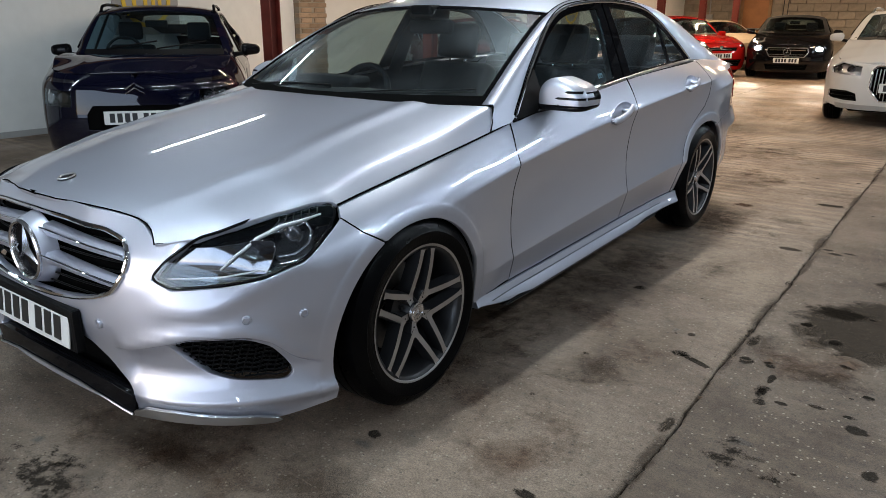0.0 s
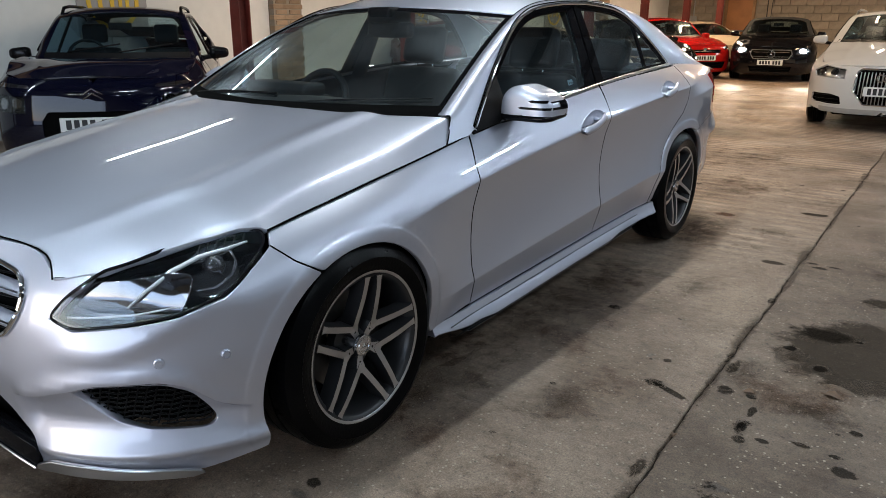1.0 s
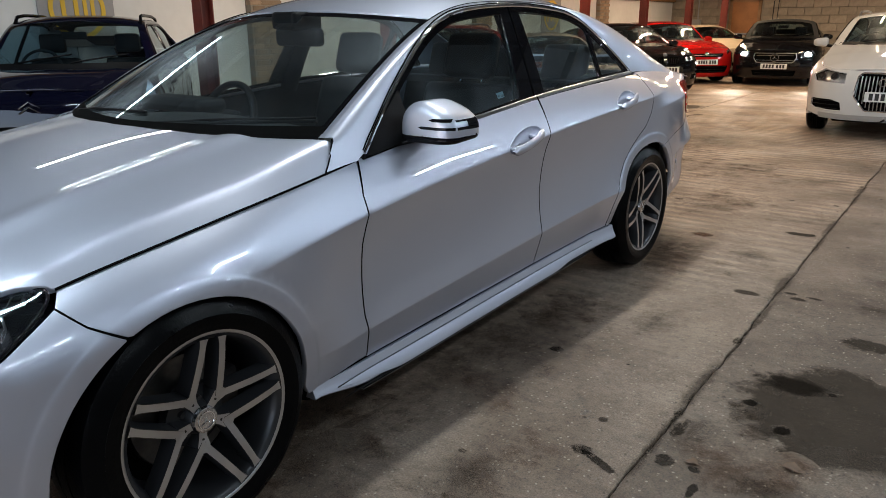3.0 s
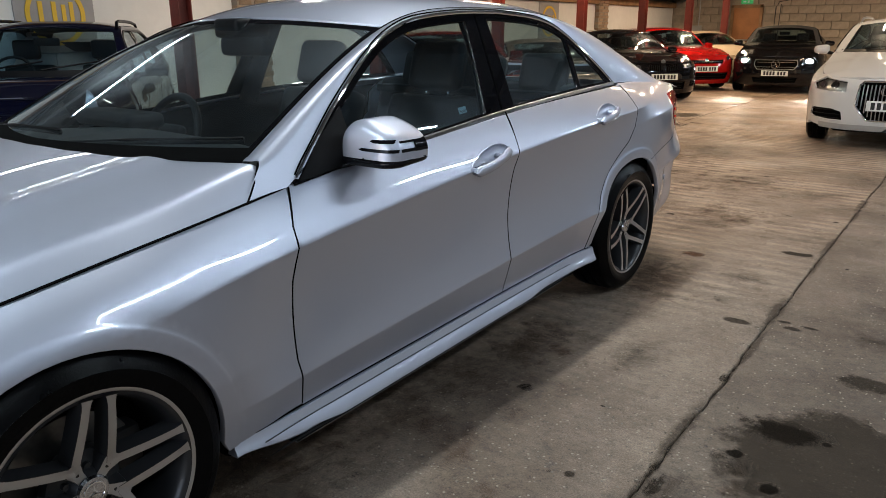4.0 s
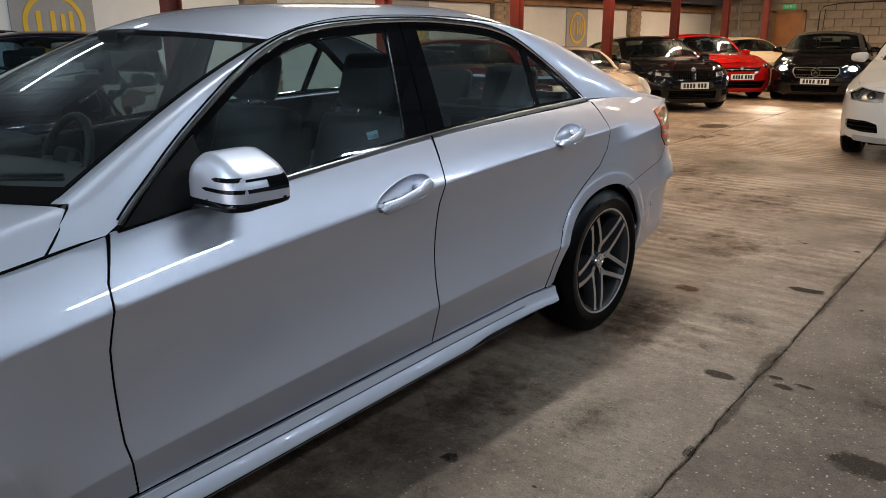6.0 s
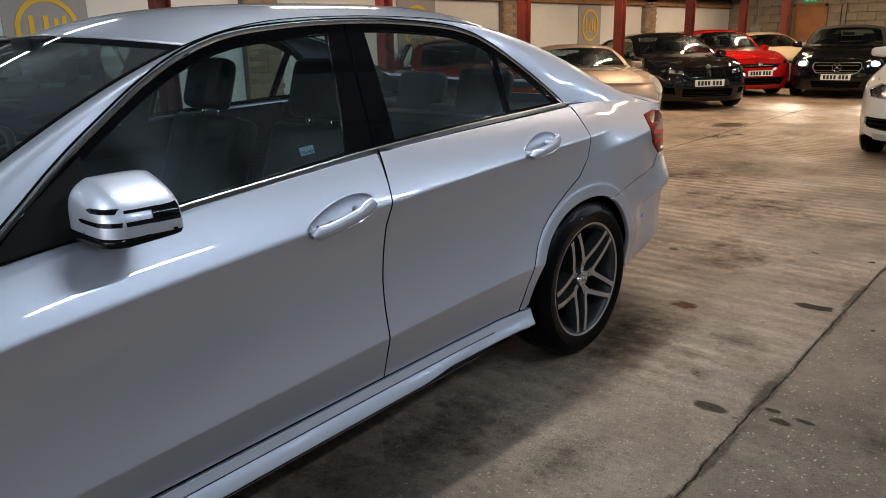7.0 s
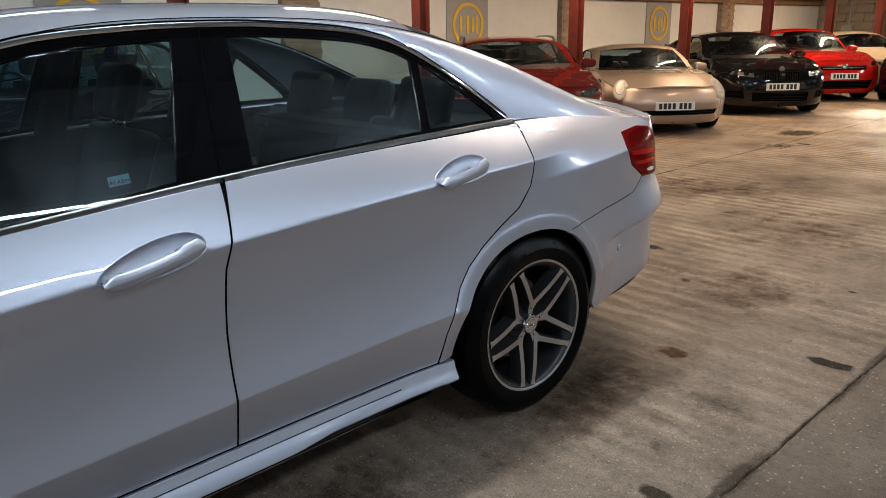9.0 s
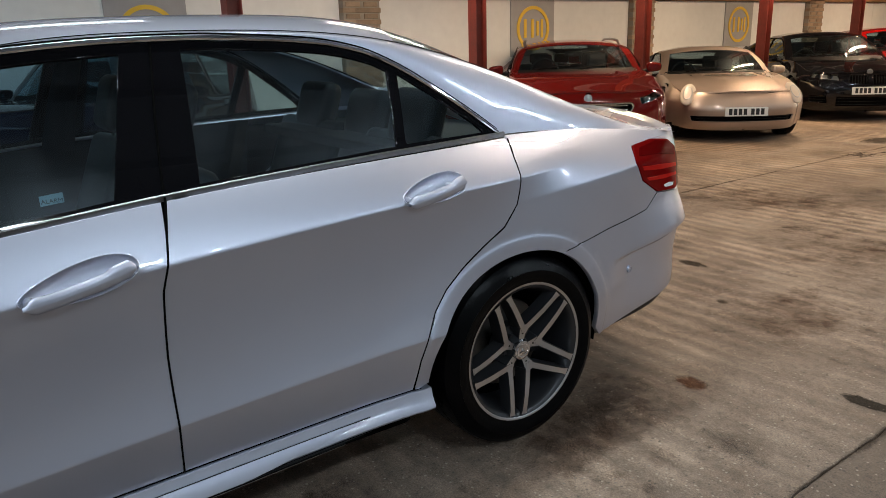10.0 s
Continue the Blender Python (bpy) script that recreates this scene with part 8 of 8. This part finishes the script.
build_car("red_hatchback", "bright red hatchback with chrome bar in its grille", plan_pose(-3.75, 16.60, 48),
          car_spec(0.90, 2.69, 0.86, 0.91, 0.77, (0.35, 0.93), 1.365, 1.05, 2.55, 3.25, 1.12), RED_P,
          dict(cuts=[("lamp", [(0.60, 0.65), (0.62, 0.73), (0.88, 0.79), (0.92, 0.72)]), ("grille", [(-0.46, 0.59), (-0.50, 0.67), (0.50, 0.67), (0.46, 0.59)]), ("low", [(-0.60, 0.24), (-0.66, 0.40), (0.66, 0.40), (0.60, 0.24)])],
               plate=0.48, badge=("round", 0.66, CHROME), slats=1, slat=CHROME))
build_car("cream_sports_car", "dusty cream coupe parked against the far wall", plan_pose(-3.7, 19.75, 52),
          car_spec(0.95, 2.45, 1.0, 0.89, 0.70, (0.45, 0.92), 1.27, 1.10, 1.80, 2.85, 0.95), CREAM_DUST,
          dict(cuts=[("lamp", [(0.60, 0.56), (0.62, 0.63), (0.86, 0.67), (0.88, 0.58)]), ("low", [(-0.6, 0.26), (-0.6, 0.36), (0.6, 0.36), (0.6, 0.26)])], plate=0.42))
build_car("black_convertible", "black convertible with fabric roof and headlights switched on", plan_pose(-1.86, 17.0, 10),
          car_spec(0.82, 2.76, 1.08, 0.895, 0.76, (0.42, 0.99), 1.40, 1.15, 2.05, 2.85, 1.06), BLACK_P,
          dict(cuts=[("lit", [(0.56, 0.60), (0.60, 0.71), (0.88, 0.76), (0.90, 0.64)]), ("grille", [(-0.40, 0.50), (-0.48, 0.60), (-0.46, 0.69), (0.46, 0.69), (0.48, 0.60), (0.40, 0.50)]), ("low", [(-0.46, 0.22), (-0.5, 0.34), (0.5, 0.34), (0.46, 0.22)])],
               plate=0.42, badge=("star", 0.60, CHROME), slats=2, slat=CHROME, surround=SATIN), soft_top=FABRIC)
build_car("white_estate_car", "white estate car with tall slatted grille and roof rails", plan_pose(1.28, 9.66, 4),
          car_spec(0.93, 2.84, 1.15, 0.935, 0.80, (0.45, 1.04), 1.47, 1.22, 3.20, 3.85, 1.10), WHITE_P,
          dict(cuts=[("lamp", [(0.52, 0.63), (0.53, 0.75), (0.86, 0.79), (0.93, 0.72), (0.90, 0.65)]), ("grille", [(-0.26, 0.34), (-0.40, 0.50), (-0.38, 0.72), (-0.34, 0.76), (0.34, 0.76), (0.38, 0.72), (0.40, 0.50), (0.26, 0.34)]), ("low", [(0.52, 0.32), (0.54, 0.42), (0.66, 0.45), (0.90, 0.45), (0.92, 0.35), (0.70, 0.32)])],
               plate=0.50, badge=("rings", 0.66, CHROME), housing=SATIN, skirt=0.235, valance=GREY_BOX, upright=True, slats=19, slat=SATIN, surround=CHROME), rails=SATIN, radius=0.345)

# beams of the convertible's headlights
for side in (-1, 1):
    beam = bpy.data.lights.new("headlight_beam", "SPOT")
    beam.energy, beam.color, beam.spot_size, beam.spot_blend, beam.shadow_soft_size = 130, (1.0, 0.86, 0.68), radians(70), 0.9, 0.05
    new("headlight_beam", beam).matrix_world = plan_pose(-1.86, 17.0, 10) @ pose(side * 0.72, -0.93, 0.66, 88, 0, 180)

# ---- small things on the floor ----
random.seed(4)
SPOTS = [
    # oil drips in the lane right of the joint
    (OIL, (1.86, 0.72, 0.022, 0.030), (1.845, 0.80, 0.020, 0.035), (1.85, 0.93, 0.016, 0.045), (1.825, 1.04, 0.020, 0.018), (1.93, 0.75, 0.022, 0.014), (2.16, 0.71, 0.036, 0.028), (2.13, 0.79, 0.024, 0.014), (2.03, 0.80, 0.026, 0.014),
     (1.735, 1.04, 0.034, 0.038), (1.835, 1.57, 0.024, 0.026), (1.98, 1.44, 0.030, 0.034), (2.17, 0.98, 0.024, 0.020), (2.25, 0.45, 0.03, 0.03), (2.3, 0.15, 0.05, 0.04), (1.06, 1.56, 0.036, 0.032), (1.475, 4.07, 0.11, 0.045), (1.18, 0.70, 0.018, 0.013), (1.46, -0.26, 0.045, 0.030), (0.91, -0.28, 0.030, 0.024)),
    (SPATTER, (1.87, 0.32, 0.12, 0.21), (1.84, 0.80, 0.06, 0.13), (2.02, 0.25, 0.08, 0.10), (0.30, -1.0, 0.40, 0.20), (-0.35, -1.15, 0.30, 0.20), (-1.35, 9.9, 0.35, 0.45)),
    (WET, (2.13, 1.68, 0.30, 0.40)),
    (DAMP, (1.93, 1.80, 0.14, 0.08), (2.10, 2.38, 0.15, 0.075), (-0.05, 5.04, 0.10, 0.05), (-1.72, 11.1, 0.30, 0.35), (-1.3, 10.2, 0.10, 0.05), (0.48, 4.6, 0.05, 0.03), (2.62, 1.25, 0.26, 0.38), (1.655, 0.36, 0.020, 0.065), (1.66, 1.33, 0.016, 0.06), (1.70, 1.25, 0.03, 0.09), (1.64, 2.10, 0.018, 0.05), (1.52, 2.74, 0.075, 0.035), (1.74, 2.79, 0.045, 0.028), (1.80, 2.84, 0.04, 0.02), (1.69, 2.86, 0.03, 0.02)),
    (FAINT, (1.74, 1.22, 0.13, 0.14), (2.05, 2.85, 0.16, 0.10), (1.36, 2.97, 0.05, 0.05), (1.30, 0.55, 0.16, 0.22), (1.25, 2.1, 0.14, 0.25), (1.35, 3.4, 0.2, 0.12), (2.0, 1.05, 0.20, 0.14), (2.2, 3.3, 0.2, 0.2)),
    # first four: mottle along the flank, also painting its shaded strip browner
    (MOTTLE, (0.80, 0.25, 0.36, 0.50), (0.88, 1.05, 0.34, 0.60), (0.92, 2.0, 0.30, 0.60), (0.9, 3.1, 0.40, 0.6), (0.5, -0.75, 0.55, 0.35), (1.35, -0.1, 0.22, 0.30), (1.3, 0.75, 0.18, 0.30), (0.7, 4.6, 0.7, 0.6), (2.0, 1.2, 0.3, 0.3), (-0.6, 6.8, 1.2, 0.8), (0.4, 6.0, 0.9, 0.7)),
]
NAMES = dict(oil_stain="oil_spot", oil_spatter="oil_spatter", damp_stain="damp_patch", wet_stain="damp_patch", faint_damp="faint_patch", brown_mottle="brown_mottle")
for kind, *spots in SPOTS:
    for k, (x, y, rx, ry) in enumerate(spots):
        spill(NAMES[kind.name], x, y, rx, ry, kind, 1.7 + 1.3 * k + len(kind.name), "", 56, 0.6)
for k in range(16):
    jy = -0.8 + 0.47 * k
    spill("joint_dirt_band", joint_x(0, jy) + 0.012 * math.sin(k * 2.1), jy, 0.009 + 0.011 * (k % 3), 0.27, JOINT_GRIME, 60.0 + k, "", 48, 0.8, 1.1)
for k in range(14):
    jy = 4.5 + 0.6 * k
    spill("joint_dirt_band", joint_x(-1, jy), jy, 0.016, 0.36, JOINT_GRIME, 90.0 + k, "", 40, 0.8, 1.1)
for k in range(46):
    sx0, sy0 = random.uniform(1.1, 3.0), random.uniform(-0.8, 5.5)
    if sx0 < joint_x(0, sy0) and random.random() < 0.55:
        continue
    spill("oil_spot", sx0, sy0, random.uniform(0.008, 0.024), random.uniform(0.008, 0.024), DAMP, 130.0 + k, "", 24, 0.5)
spill("rust_patch", 0.978, 3.70, 0.075, 0.06, RUST, 31.0, "", 40, 0.6)
for k, (x, y, rx, ry) in enumerate(((0.45, -0.72, 0.30, 0.16), (0.75, 0.55, 0.25, 0.5), (0.85, 1.7, 0.22, 0.7), (0.9, 3.2, 0.25, 0.5), (1.0, -0.6, 0.25, 0.2), (0.2, 1.4, 0.6, 1.3))):
    spill("grime_patch", x, y, rx, ry, GRIME, 71.0 + k, "", 72, 0.4)
# broken edge of the slab beside the joint
spill("pit", 1.50, 0.935, 0.040, 0.030, OIL, 44.0, "", 48, 0.4)
spill("pit", 1.56, 0.905, 0.085, 0.022, OIL, 46.0, "", 48, 0.4, -25)

LEAF_MAT = mat("dry_leaf", (0.15, 0.095, 0.06), 0.8, vary=0.3, scale=30)
for lx, ly, r in ((2.06, 1.22, 0.028), (1.80, 1.07, 0.020), (1.68, 0.62, 0.014)):
    leaf = thing("dry_leaf", "small curled brown dead leaf lying on concrete", "leaf", pose(lx, ly, 0.001, 0, 0, lx * 700), "dead leaves")
    rows = []
    for i in range(7):
        t = i / 6
        w = math.sin(math.pi * (0.08 + 0.86 * t)) * r * 0.75 * (1 + 0.25 * (i % 2))
        rows.append([((t - 0.5) * 2 * r, s * w, 0.002 + 0.35 * abs(s) * w + 0.004 * math.sin(t * 5)) for s in (-1, -0.5, 0, 0.5, 1)])
    top = rows
    v, f = strip(top)
    n = len(v)
    v2 = [(a, b, c - 0.0012) for a, b, c in v]
    solid("blade", leaf, LEAF_MAT, (v + v2, f + [tuple(n + i for i in reversed(q)) for q in f]))
    solid("stalk", leaf, LEAF_MAT, rod([(-r, 0, 0.003), (-r * 1.5, r * 0.2, 0.002)], 0.0012, 5))

grit = bmesh.new()
for k in range(900):
    gx, gy, gs = random.uniform(0.9, 3.2), random.uniform(-1.4, 6.0), random.uniform(0.0012, 0.0048)
    if random.random() < 0.4:
        gy = random.uniform(-0.5, 5.0)
        gx = joint_x(0, gy) + random.gauss(0, 0.025)
    bmesh.ops.create_icosphere(grit, subdivisions=1, radius=gs, matrix=Matrix.Translation((gx, gy, gs * 0.4)) @ Matrix.Diagonal((1, random.uniform(0.6, 1.5), 0.6, 1)))
tagged(part("grit", grit, mat("grit", (0.16, 0.13, 0.10), 0.9, vary=0.4, scale=40), None), "loose grit and crumbs of concrete on the floor", "grit", "", "stuff")
